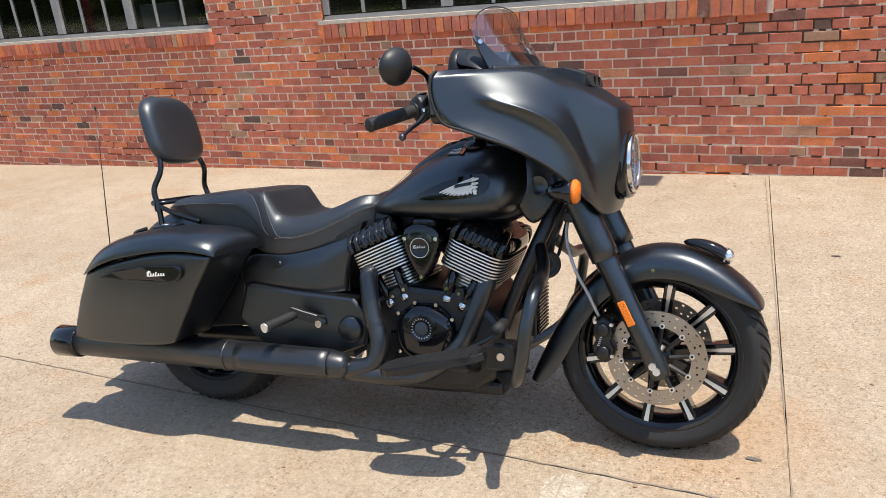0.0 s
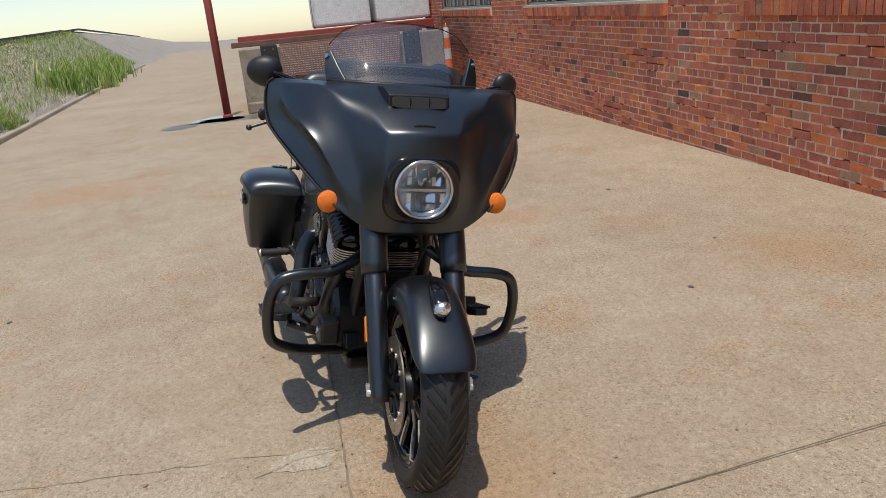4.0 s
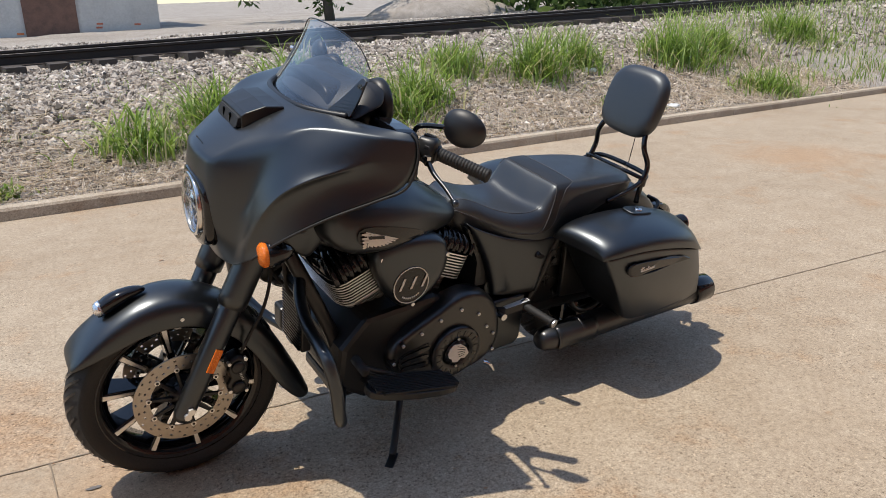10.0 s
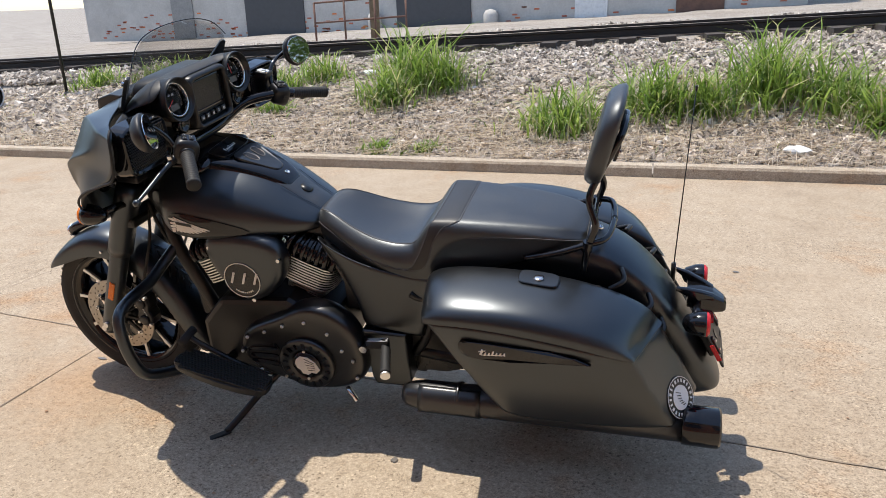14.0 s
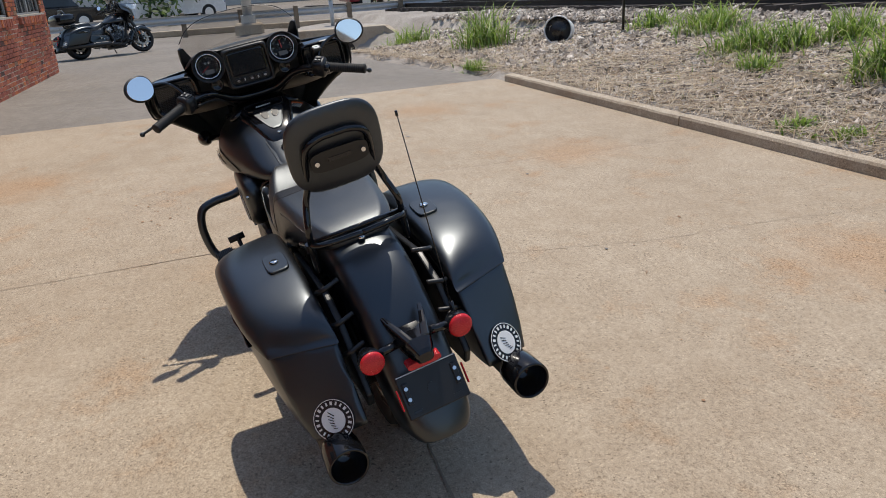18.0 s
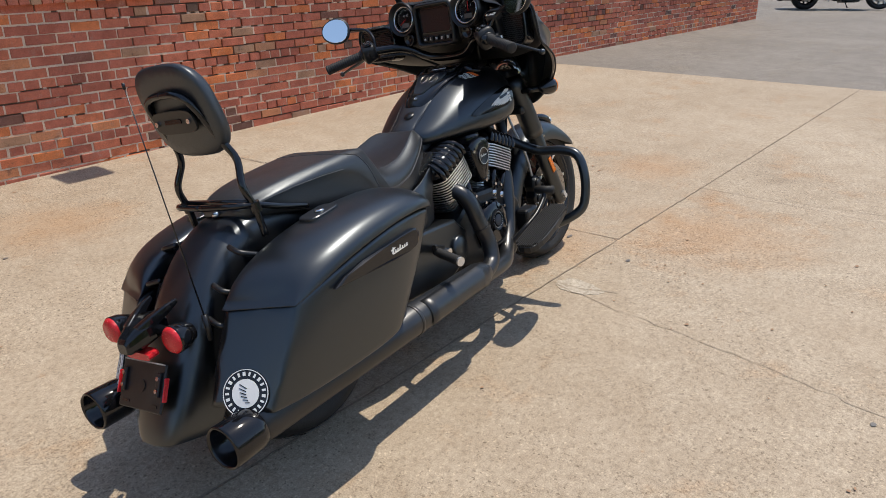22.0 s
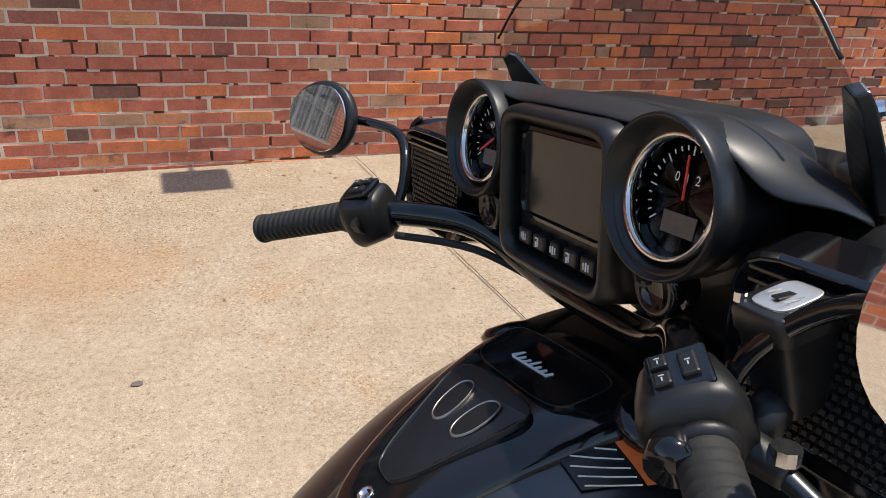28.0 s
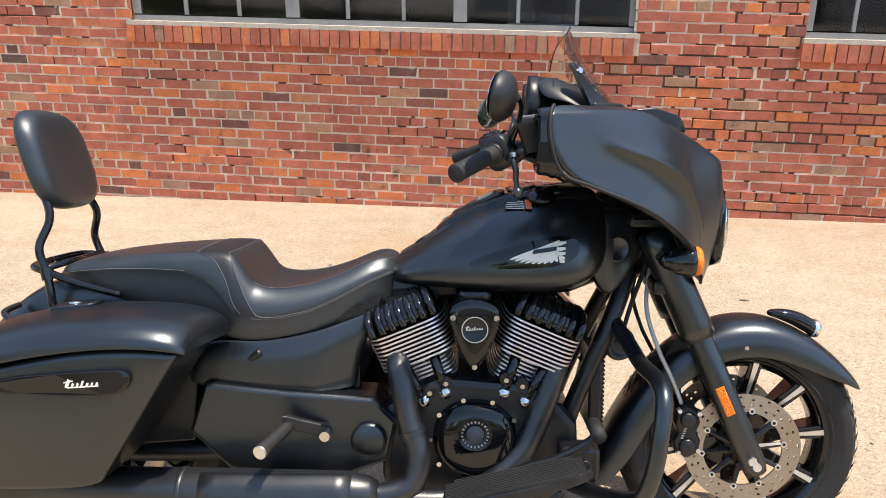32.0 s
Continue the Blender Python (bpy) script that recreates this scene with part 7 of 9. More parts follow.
seat_rows = [seat_ring(*r) for r in SEAT]
sbm = rings(seat_rows)
cl = sbm.edges.layers.float.new("crease_edge")
sbm.verts.index_update()
ring_n = len(seat_rows[0])
for e in sbm.edges:
    (i, a), (j, b) = (divmod(v.index, ring_n) for v in e.verts)
    if a == b and a in (2, ring_n - 2):
        e[cl] = 0.45
    elif a == b and a in (5, ring_n - 5):
        e[cl] = 0.35
    elif i == j and i in (7, 9):
        e[cl] = 0.35
seat = part("seat", sbm, M_LEATHER, bike, "stepped black leather two-up seat", sub=2)
seat_tree = BVHTree.FromObject(seat, bpy.context.evaluated_depsgraph_get())


def seat_at(u, col, lift):
    """A point of the seat's skin: u counts the rows, col the points of a ring."""
    n = min(int(u), len(seat_rows) - 2)
    c = int(math.floor(col))
    f, g = u - n, col - c
    a, b = (Vector(seat_rows[q][c % ring_n]).lerp(Vector(seat_rows[q][(c + 1) % ring_n]), g) for q in (n, n + 1))
    hit, nrm, _, _ = seat_tree.find_nearest(a.lerp(b, f))
    return hit + nrm * lift


def band_row(x0, col):
    """The band leans forward as it runs down the flank."""
    drop = max(0.0, min((abs(col) - 2.0) / 3.0, 1.0))
    return x0 - 3.4 * drop ** 1.2


COLS = [k * 0.25 - 5.0 for k in range(41)]
part("seat_panel", rings([[seat_at(band_row(u, c), c, 0.0014) for c in COLS] for u in (9.2, 9.6, 10.0, 10.3, 10.6, 10.85)], closed=False), M_GRAIN, seat, "textured black vinyl band")
for u in (9.1, 10.95):
    part("seat_seam", tube([seat_at(band_row(u, c), c, 0.0008) for c in COLS], 0.0013, 6, 1), M_STITCH, seat, "grey stitched seam")
for s in (1, -1):
    for col, u0, u1 in ((5, 0.8, 6.6), (2, 0.8, 6.8), (4.75, 11.2, 15.4)):
        part("seat_piping", tube([seat_at(u0 + (u1 - u0) * k / 40, s * col, 0.0006) for k in range(41)], 0.0011, 6, 1), M_STITCH, seat, "grey stitched seam")
    part("seat_piping", tube([seat_at(0.8 + 6.0 * k / 40, s * 5.35, 0.0006) for k in range(41)], 0.0009, 6, 1), M_STITCH, seat, "grey stitched seam")
part("seat_piping", tube([seat_at(15.4, c, 0.0006) for c in COLS], 0.0011, 6, 1), M_STITCH, seat, "grey stitched seam")

# rear fender
RF = [(0.30, 0.62, 0.10), (0.20, 0.70, 0.112), (0.08, 0.762, 0.116), (-0.06, 0.785, 0.118), (-0.18, 0.754, 0.118), (-0.275, 0.690, 0.118), (-0.355, 0.602, 0.118), (-0.415, 0.505, 0.118), (-0.468, 0.410, 0.116), (-0.515, 0.322, 0.110), (-0.536, 0.272, 0.096), (-0.540, 0.250, 0.080)]
rows = []
for i, (x, z, w) in enumerate(RF):
    a, b = RF[max(i - 1, 0)], RF[min(i + 1, len(RF) - 1)]
    n = Vector((-(b[1] - a[1]), 0, b[0] - a[0])).normalized()
    inward = n if n.z < 0 or n.x > 0.9 else -n
    if inward.x < 0:
        inward = -inward if x < -0.2 else inward
    rows.append([(x + inward.x * d, y * w, z + inward.z * d) for y, d in ((-1, 0.16), (-1.0, 0.06), (-0.88, 0.018), (-0.5, 0.003), (0, 0), (0.5, 0.003), (0.88, 0.018), (1.0, 0.06), (1, 0.16))])
rfen = part("rear_fender", rings(rows, closed=False), M_SATIN, bike, "satin black rear fender", sub=2, solid=0.004)
part("fender_bolt", revolve([(0.012, 0), (0.012, 0.006), (0.009, 0.012), (0.001, 0.013)], (-0.145, 0, 0.766), (-0.3, 0, 1), 16), M_CHROME, rfen, "bright seat bolt")

# saddlebags
# rows from the rear face to the front: x and y at seam and floor, heights of seam and floor
BODY = [((-0.338, -0.461), (-0.266, -0.392), 0.385, 0.380, 0.350, 0.574, 0.322, 0.352), ((-0.24, -0.36), (-0.19, -0.30), 0.413, 0.408, 0.372, 0.602, 0.318, 0.33), ((-0.02, -0.10), (0.0, -0.08), 0.431, 0.430, 0.394, 0.650, 0.325, 0.33),
        ((0.12, 0.02), (0.12, 0.02), 0.435, 0.434, 0.400, 0.668, 0.333, 0.335), ((0.24, 0.075), (0.22, 0.075), 0.432, 0.430, 0.398, 0.668, 0.338, 0.34), ((0.318, 0.105), (0.297, 0.10), 0.416, 0.414, 0.388, 0.655, 0.346, 0.346)]
LID = [(-0.350, -0.276, 0.390, 0.604, 0.596, 0.568), (-0.322, -0.246, 0.402, 0.640, 0.622, 0.578), (-0.25, -0.19, 0.422, 0.676, 0.652, 0.604), (-0.16, -0.11, 0.435, 0.704, 0.680, 0.632), (-0.04, 0.0, 0.443, 0.729, 0.706, 0.655),
       (0.10, 0.12, 0.446, 0.740, 0.718, 0.672), (0.22, 0.21, 0.444, 0.738, 0.716, 0.674), (0.30, 0.27, 0.436, 0.728, 0.706, 0.667), (0.342, 0.302, 0.422, 0.706, 0.690, 0.658), (0.350, 0.312, 0.412, 0.685, 0.675, 0.652)]


def creased(bm, rows, picks):
    """Sharp edges: whole end rows, and along the given columns."""
    cl = bm.edges.layers.float.new("crease_edge")
    bm.verts.ensure_lookup_table()
    n = len(rows[0])
    for e in bm.edges:
        (i, a), (j, b) = (divmod(v.index, n) for v in e.verts)
        if i == j and i in (0, len(rows) - 1):
            e[cl] = 0.8
        elif a == b and a in picks:
            e[cl] = picks[a]
    return bm


def bag_body(s):
    rows = []
    for (xi, bi), (xo, bo), yt, ym, yb, zt, zb, zi in BODY:
        rows.append([(xi, s * 0.194, zt), (xi * 0.5 + bi * 0.5, s * 0.194, (zt + zi) / 2), (bi, s * 0.196, zi), ((bi + bo) / 2, s * (yb * 0.6 + 0.2 * 0.4), zb * 0.7 + zi * 0.3), (bo, s * yb, zb),
                     (xo * 0.25 + bo * 0.75, s * (ym * 0.5 + yb * 0.5), zt * 0.25 + zb * 0.75), (xo * 0.6 + bo * 0.4, s * ym, zt * 0.6 + zb * 0.4), (xo, s * yt, zt), ((xi + xo) / 2, s * 0.3, zt)])
    bm = rings(rows)
    bm.verts.index_update()
    return creased(bm, rows, {2: 0.6, 4: 0.5, 7: 0.9, 0: 0.9})


def bag_top(s):
    rows = []
    for n, (xi, xo, yo, zt, zs, z0) in enumerate(LID):
        up = (0.022, 0.012, 0.004)[n] if n < 3 else 0.0
        def at(y):
            return xi + (xo - xi) * (y - 0.19) / (yo - 0.19)
        rows.append([(xi, s * 0.19, z0 + 0.002), (xi + up, s * 0.19, zt - 0.022), (at(0.21) + up, s * 0.212, zt - 0.003), (at(0.29) + up, s * 0.29, zt), (at(yo - 0.065) + up, s * (yo - 0.065), zt * 0.72 + zs * 0.28),
                     (at(yo - 0.022) + up, s * (yo - 0.022), zs), (xo + up * 0.4, s * yo, zs * 0.5 + z0 * 0.5), (xo, s * (yo + 0.001), z0), (at(yo - 0.03), s * (yo - 0.03), z0 + 0.002), (at(0.3), s * 0.3, z0 + 0.002)])
    bm = rings(rows)
    bm.verts.index_update()
    return creased(bm, rows, {0: 0.8, 7: 0.95, 5: 0.25, 6: 0.2})


for s in (1, -1):
    side = "left" if s > 0 else "right"
    bag = part("saddlebag", bag_body(s), M_SATIN, bike, "satin black hard saddlebag", sub=3)
    lid = part("bag_lid", bag_top(s), M_SATIN, bag, "domed saddlebag lid", sub=3)
    plate = [(-0.165, 0.572), (-0.12, 0.592), (-0.05, 0.608), (0.04, 0.619), (0.12, 0.625), (0.178, 0.627), (0.193, 0.623), (0.201, 0.612), (0.200, 0.598), (0.192, 0.584), (0.178, 0.574), (0.15, 0.568), (0.06, 0.566), (-0.06, 0.567)]
    yy = 0.428
    badge = part("bag_badge", rings([[(0.03 + (x - 0.03) * f, s * (yy + o + (0.0 if x > -0.05 else -0.012)), 0.60 + (z - 0.60) * f) for x, z in plate] for o, f in ((0, 1.0), (0.012, 1.0), (0.016, 0.94))]), M_GLOSS, bag, "gloss black tapering badge", smooth=False, bevel=0.002)
    part("badge_script", strokes((0.10, s * (yy + 0.0165), 0.592), 0.078, 0.019, s), M_CREAM, badge, "pale bar-shaped mark", smooth=False)
    lock = part("lid_latch", rings([[(0.0 + x * 0.058 * f, s * (0.258 + y * 0.036 * f), 0.7255 + o + 0.006 * x) for x, y in pill(1, 1, 20, 4)] for o, f in ((-0.02, 1.0), (0.0075, 1.0), (0.0095, 0.95))]), M_SATIN, bag, "recessed latch plate", smooth=False)
    part("latch_lock", revolve([(0.015, 0), (0.015, 0.004), (0.010, 0.006), (0.001, 0.006)], (0.0, s * 0.262, 0.7345), (0, 0, 1), 20), M_CHROME, bag, "bright lock")
    # round sticker on the rear face
    a0, b0, c0 = Vector((-0.338, s * 0.194, 0.574)), Vector((-0.461, s * 0.196, 0.352)), Vector((-0.392, s * 0.350, 0.322))
    sx = ((b0 - a0).cross(c0 - a0) * (-s)).normalized()
    sx = sx if sx.x < 0 else -sx
    SC = a0 * 0.18 + b0 * 0.27 + c0 * 0.55 + sx * 0.007
    up = (Vector((0, 0, 1)) - sx * sx.z).normalized()
    st = part("round_sticker", revolve([(0.062, 0.0), (0.062, 0.002), (0.001, 0.0022)], SC, sx, 40), M_DIAL, bag, "round black sticker with white print", smooth=False)
    part("sticker_rim", revolve([(0.0605, 0.0022), (0.0605, 0.0032), (0.0585, 0.0032), (0.0585, 0.0022)], SC, sx, 48, closed=True), M_WHITE, st, smooth=False)
    ring_bars(SC + sx * 0.003, sx, up, 0.049, 21, (0.0075, 0.010), M_WHITE, st, "sticker_lettering")
    part("sticker_disc", revolve([(0.036, 0.0022), (0.036, 0.0036), (0.001, 0.0037)], SC, sx, 32), M_WHITE, st, "white disc", smooth=False)
    bm = bmesh.new()
    rt = up.cross(sx)
    fr = Matrix((rt, up, sx)).transposed().to_4x4()
    fr.translation = SC + sx * 0.0042
    for k in range(6):
        box((-0.014 + 0.004 * k, 0.012 - 0.007 * k, 0), (0.022 - 0.002 * k, 0.0022, 0.001), fr @ pose(0, 0, 0, 0, 0, -35 + 6 * k), bm)
    part("sticker_bars", bm, M_DIAL, st, "dark strokes", smooth=False)
    # dark panel added in place of the shade between fender and bag
    part("bag_inner_plate", rings([[(x, s * y, z) for x, z in ((0.26, 0.64), (-0.16, 0.66), (-0.28, 0.60), (-0.40, 0.40), (-0.37, 0.345), (0.0, 0.34), (0.24, 0.36))] for y in (0.150, 0.172)]), M_CAST, bag, "dark panel added to fill the shaded gap beside the fender", smooth=False, bevel=0.006)
    part("bag_bracket", tube([(0.30, s * 0.15, 0.60), (0.38, s * 0.18, 0.58), (0.42, s * 0.19, 0.60)], 0.012, 8), M_CAST, bike)
    for z, x in ((0.70, -0.22), (0.62, -0.30), (0.54, -0.34)):
        part("bag_bracket", tube([(x, s * 0.12, z), (x - 0.01, s * 0.17, z - 0.01), (x + 0.03, s * 0.19, z - 0.03)], 0.008, 8), M_CAST, bike)
    # tail lamp
    T = Vector((-0.462, s * 0.137, 0.54))
    tl = part("tail_light", revolve([(0.008, -0.06), (0.024, -0.05), (0.036, -0.02), (0.038, 0.0), (0.038, 0.006)], T, (-1, 0, 0), 28), M_GLOSS, bike, "black bullet tail light")
    part("tail_lens", revolve([(0.036, 0.0), (0.036, 0.010), (0.030, 0.017), (0.001, 0.019)], T, (-1, 0, 0), 28), M_RED, tl, "red lens")
    part("tail_stalk", rod(T + Vector((0.02, 0, 0)), T + Vector((0.02, -s * 0.11, 0.012)), 0.013), M_GLOSS, tl)
    # sissy bar upright
    part("sissy_upright", tube([(-0.115, s * 0.152, 0.70), (-0.125, s * 0.150, 0.78), (-0.145, s * 0.145, 0.85), (-0.125, s * 0.125, 0.92), (-0.145, s * 0.105, 0.98), (-0.185, s * 0.098, 1.06), (-0.205, s * 0.085, 1.10), (-0.212, s * 0.045, 1.118), (-0.213, 0, 1.12)], 0.0105, 12), M_GLOSS, bike, "black tubular backrest upright")
    part("sissy_rail", tube([(0.06, s * 0.155, 0.735), (-0.04, s * 0.158, 0.762), (-0.12, s * 0.152, 0.79), (-0.175, s * 0.12, 0.80), (-0.19, 0, 0.80)], 0.0095, 10), M_GLOSS, bike, "black side rail")
    part("rail_clamp", rod((-0.122, s * 0.152, 0.772), (-0.127, s * 0.151, 0.80), 0.016, n=14), M_GLOSS, bike, smooth=False)
    # floorboard, pegs
    fb = pose(1.045, s * 0.375, 0.352, 0, -13, 0)
    out = [(x * 0.172 + (0.0 if x < 0.6 else 0.0), y * (0.056 - 0.012 * max(x, 0)), 0) for x, y in pill(1, 1, 24, 3.2)]
    board = part("floorboard", rings([[fb @ Vector((x, y, z)) for x, y, _ in out] for z in (-0.018, 0.006)]), M_CAST, bike, "ribbed black floorboard", smooth=False, bevel=0.003)
    bm = bmesh.new()
    for k in range(12):
        yy2 = -0.047 + k * 0.0085
        w = 0.16 if abs(yy2) < 0.035 else 0.14
        box((-0.004, yy2, 0.010), (w * 2, 0.005, 0.008), fb, bm)
    part("floorboard_ribs", bm, M_RUBBER, board, "ribbed rubber pad", smooth=False)
    part("floorboard_arm", rod((1.12, s * 0.19, 0.28), (1.10, s * 0.34, 0.325), 0.016), M_CAST, board)
    part("crash_bar", tube([(1.31, s * 0.10, 0.665), (1.335, s * 0.16, 0.625), (1.35, s * 0.24, 0.592), (1.36, s * 0.34, 0.585), (1.36, s * 0.405, 0.562), (1.348, s * 0.433, 0.49), (1.335, s * 0.433, 0.40), (1.315, s * 0.41, 0.335), (1.275, s * 0.32, 0.29), (1.21, s * 0.20, 0.262), (1.17, s * 0.11, 0.25)], 0.0195, 14), M_SATIN, bike, "satin black crash bar")
    pgp, pge = Vector((0.50, s * 0.255, 0.435)), Vector((0.462, s * 0.375, 0.418))
    pg = part("passenger_peg", revolve([(0.014, 0.0)] + [(0.017 if k % 2 else 0.0145, 0.012 + 0.008 * k) for k in range(13)] + [(0.018, 0.118), (0.018, 0.124)], pgp, pge - pgp, 18), M_RUBBER, bike, "ribbed rubber passenger peg")
    part("peg_cap", rod(pge, pge + (pge - pgp).normalized() * 0.006, 0.016, n=16), M_SILVER, pg, "bright peg cap", smooth=False)
    part("peg_bracket", rings([[(x, s * (y + a * 0.010), z + b * 0.017) for a, b in pill(1, 1, 12, 5)] for x, y, z in ((0.592, 0.206, 0.408), (0.575, 0.228, 0.416), (0.53, 0.244, 0.432), (0.497, 0.256, 0.446), (0.486, 0.258, 0.446))]), M_CAST, pg, smooth=False, bevel=0.002)
    if s > 0:
        part("bracket_edge", rings([[(x, s * (y + a * 0.0105), z + 0.0165 + b * 0.0014) for a, b in pill(1, 1, 8, 4)] for x, y, z in ((0.572, 0.230, 0.416), (0.53, 0.245, 0.432), (0.49, 0.257, 0.446))]), M_GALV, pg, "thin pale strip along the bracket's top", smooth=False)
    part("peg_bolt", rod((0.585, s * 0.22, 0.405), (0.585, s * 0.25, 0.405), 0.013, n=10), M_CHROME, pg, smooth=False)

part("backrest_pad", rings([[(-0.155 + 0.27 * (0.97 - z) * 0 + o + (1.07 - z) * 0.27, y, z) for y, z in [(yy * w, 1.07 + zz * h - (0.0 if zz > 0 else 0.0)) for yy, zz in pill(1, 1, 32, 3.2)]] for o, w, h in ((0.028, 0.11, 0.095), (0.022, 0.132, 0.118), (0.0, 0.143, 0.13), (-0.02, 0.145, 0.132), (-0.032, 0.135, 0.122))]), M_LEATHER, bike, "black leather backrest pad", sub=1)
part("backrest_plate", rings([[(-0.192 + (1.05 - z) * 0.27 + o, y, z) for y, z in [(yy * 0.088, 1.045 + zz * 0.032) for yy, zz in pill(1, 1, 20, 4)]] for o in (0, -0.008)]), M_CAST, bike, "black backrest plate with two screws", smooth=False)
both("plate_screw", lambda s: rod((-0.196, s * 0.07, 1.045), (-0.206, s * 0.07, 1.045), 0.007, n=10), M_CHROME, bike, smooth=False)
part("plate_script", box((-0.2005, 0, 1.047), (0.004, 0.07, 0.012)), M_GLOSS, bike, smooth=False)
part("grab_bar", rod((-0.128, -0.15, 0.80), (-0.128, 0.15, 0.80), 0.008), M_GLOSS, bike)
# tail centre: forked bracket, plate holder, reflectors
br = part("tail_bracket", rings([[(x, y * w, zc + z * h) for y, z in pill(1, 1, 20, 4)] for x, w, zc, h in ((-0.415, 0.050, 0.556, 0.026), (-0.455, 0.050, 0.552, 0.030), (-0.490, 0.040, 0.542, 0.032), (-0.522, 0.026, 0.530, 0.022), (-0.530, 0.020, 0.527, 0.014))]), M_GLOSS, bike, "gloss black forked tail bracket", smooth=False, bevel=0.003)
both("bracket_prong", lambda s: rings([[(x, s * (yc + y * w), zc + z * h) for y, z in pill(1, 1, 12, 4)] for x, yc, w, zc, h in ((-0.492, 0.022, 0.014, 0.556, 0.018), (-0.455, 0.036, 0.013, 0.574, 0.018), (-0.415, 0.050, 0.010, 0.592, 0.014), (-0.380, 0.058, 0.006, 0.606, 0.006))]), M_GLOSS, br, smooth=False, bevel=0.002)
part("tail_reflector", rings([[(x, y * 0.052, 0.496 + z * 0.010 - (0.004 if x < -0.48 else 0)) for y, z in pill(1, 1, 16, 4)] for x in (-0.465, -0.496)]), M_RED, br, "red reflector strip", smooth=False)
PLATE = pose(-0.506, 0, 0.412, 0, 27, 0)
ph = part("plate_holder", box((0, 0, 0), (0.008, 0.19, 0.128), PLATE), M_PLASTIC, bike, "empty black plate holder", smooth=False, bevel=0.004)
part("plate_bracket", box((0.018, 0, 0), (0.03, 0.10, 0.09), PLATE), M_CAST, ph, smooth=False, bevel=0.006)
part("plate_edge", box((-0.0045, 0, 0.0625), (0.003, 0.182, 0.003), PLATE), M_GALV, ph, "thin pale strip along the upper edge", smooth=False)
for s in (1, -1):
    part("plate_lug", box((-0.006, s * 0.076, 0.010), (0.01, 0.016, 0.062), PLATE), M_CAST, ph, smooth=False, bevel=0.002)
    for dz in (0.026, -0.006):
        part("plate_screw", rod(PLATE @ Vector((-0.008, s * 0.076, dz)), PLATE @ Vector((-0.015, s * 0.076, dz)), 0.006, n=8), M_CHROME, ph, smooth=False)
    # black bar laid on for the shade in a slot
    part("plate_slot", box((-0.0045, s * 0.062, -0.046), (0.002, 0.030, 0.007), PLATE), M_DIAL, ph, smooth=False)
    part("side_tail_reflector", box((-0.002, s * 0.102, 0.0), (0.014, 0.004, 0.062), PLATE), M_RED, ph, "red side reflector", smooth=False, bevel=0.002)
# black disc laid on for the shade in the centre hole
part("plate_boss", rod(PLATE @ Vector((-0.003, 0, 0)), PLATE @ Vector((-0.006, 0, 0)), 0.016, n=20), M_DIAL, ph, "black disc for the shade in a round hole", smooth=False)
part("antenna", rod((-0.375, -0.155, 0.56), (-0.398, -0.135, 1.165), 0.0022, 0.0014, 8), M_DIAL, bike, "thin black whip antenna")
part("antenna_tip", rod((-0.398, -0.135, 1.155), (-0.398, -0.135, 1.17), 0.004, n=8), M_DIAL, bike)
part("antenna_base", rod((-0.375, -0.155, 0.50), (-0.375, -0.155, 0.57), 0.008, n=10), M_DIAL, bike)
# stand, pedals
part("side_stand", tube([(0.93, 0.13, 0.22), (0.98, 0.21, 0.195), (1.06, 0.32, 0.115), (1.10, 0.372, 0.078)], 0.0125, 10), M_CAST, bike, "black side stand, folded out")
part("stand_foot", box((0, 0, 0), (0.075, 0.03, 0.008), pose(1.115, 0.392, 0.078, 11, 0, 45)), M_CAST, bike, smooth=False, bevel=0.003)
part("brake_pedal", tube([(1.02, -0.24, 0.29), (1.06, -0.29, 0.345), (1.14, -0.30, 0.375), (1.22, -0.30, 0.42), (1.235, -0.30, 0.445)], 0.011, 10), M_CAST, bike, "black brake pedal")
part("pedal_pad", rod((1.235, -0.26, 0.45), (1.235, -0.34, 0.448), 0.017, n=14), M_RUBBER, bike)
part("shift_lever", tube([(0.98, 0.25, 0.26), (1.05, 0.29, 0.33), (1.16, 0.30, 0.40), (1.20, 0.30, 0.43)], 0.010, 10), M_CAST, bike, "black shift lever")
part("shift_peg", rod((1.20, 0.27, 0.435), (1.20, 0.345, 0.43), 0.015, n=14), M_RUBBER, bike)
part("heel_tab", tube([(0.66, 0.255, 0.24), (0.645, 0.27, 0.235), (0.625, 0.275, 0.205)], 0.009, 8), M_CHROME, bike, "bright stand tab")
part("pedal_bracket", box((1.21, -0.21, 0.335), (0.10, 0.07, 0.09)), M_CAST, bike, smooth=False, bevel=0.012)
part("bracket_bolt", rod((1.22, -0.24, 0.34), (1.22, -0.255, 0.34), 0.013, n=10), M_CHROME, bike, smooth=False)
horn = part("horn", revolve([(0.042, -0.012), (0.045, 0.0), (0.042, 0.010), (0.034, 0.012), (0.030, 0.006), (0.016, 0.006), (0.013, 0.013), (0.001, 0.014)], (1.330, -0.088, 0.603), (0.35, -1, 0.1), 32), M_PLASTIC, bike, "round black horn")
part("horn_bracket", rod((1.30, -0.05, 0.64), (1.33, -0.08, 0.605), 0.008, n=8), M_CAST, horn)
reg = part("regulator", box((0, 0, 0), (0.085, 0.05, 0.055), pose(1.205, -0.125, 0.288, 0, -20, 0)), M_CAST, bike, "black finned regulator", smooth=False, bevel=0.004)
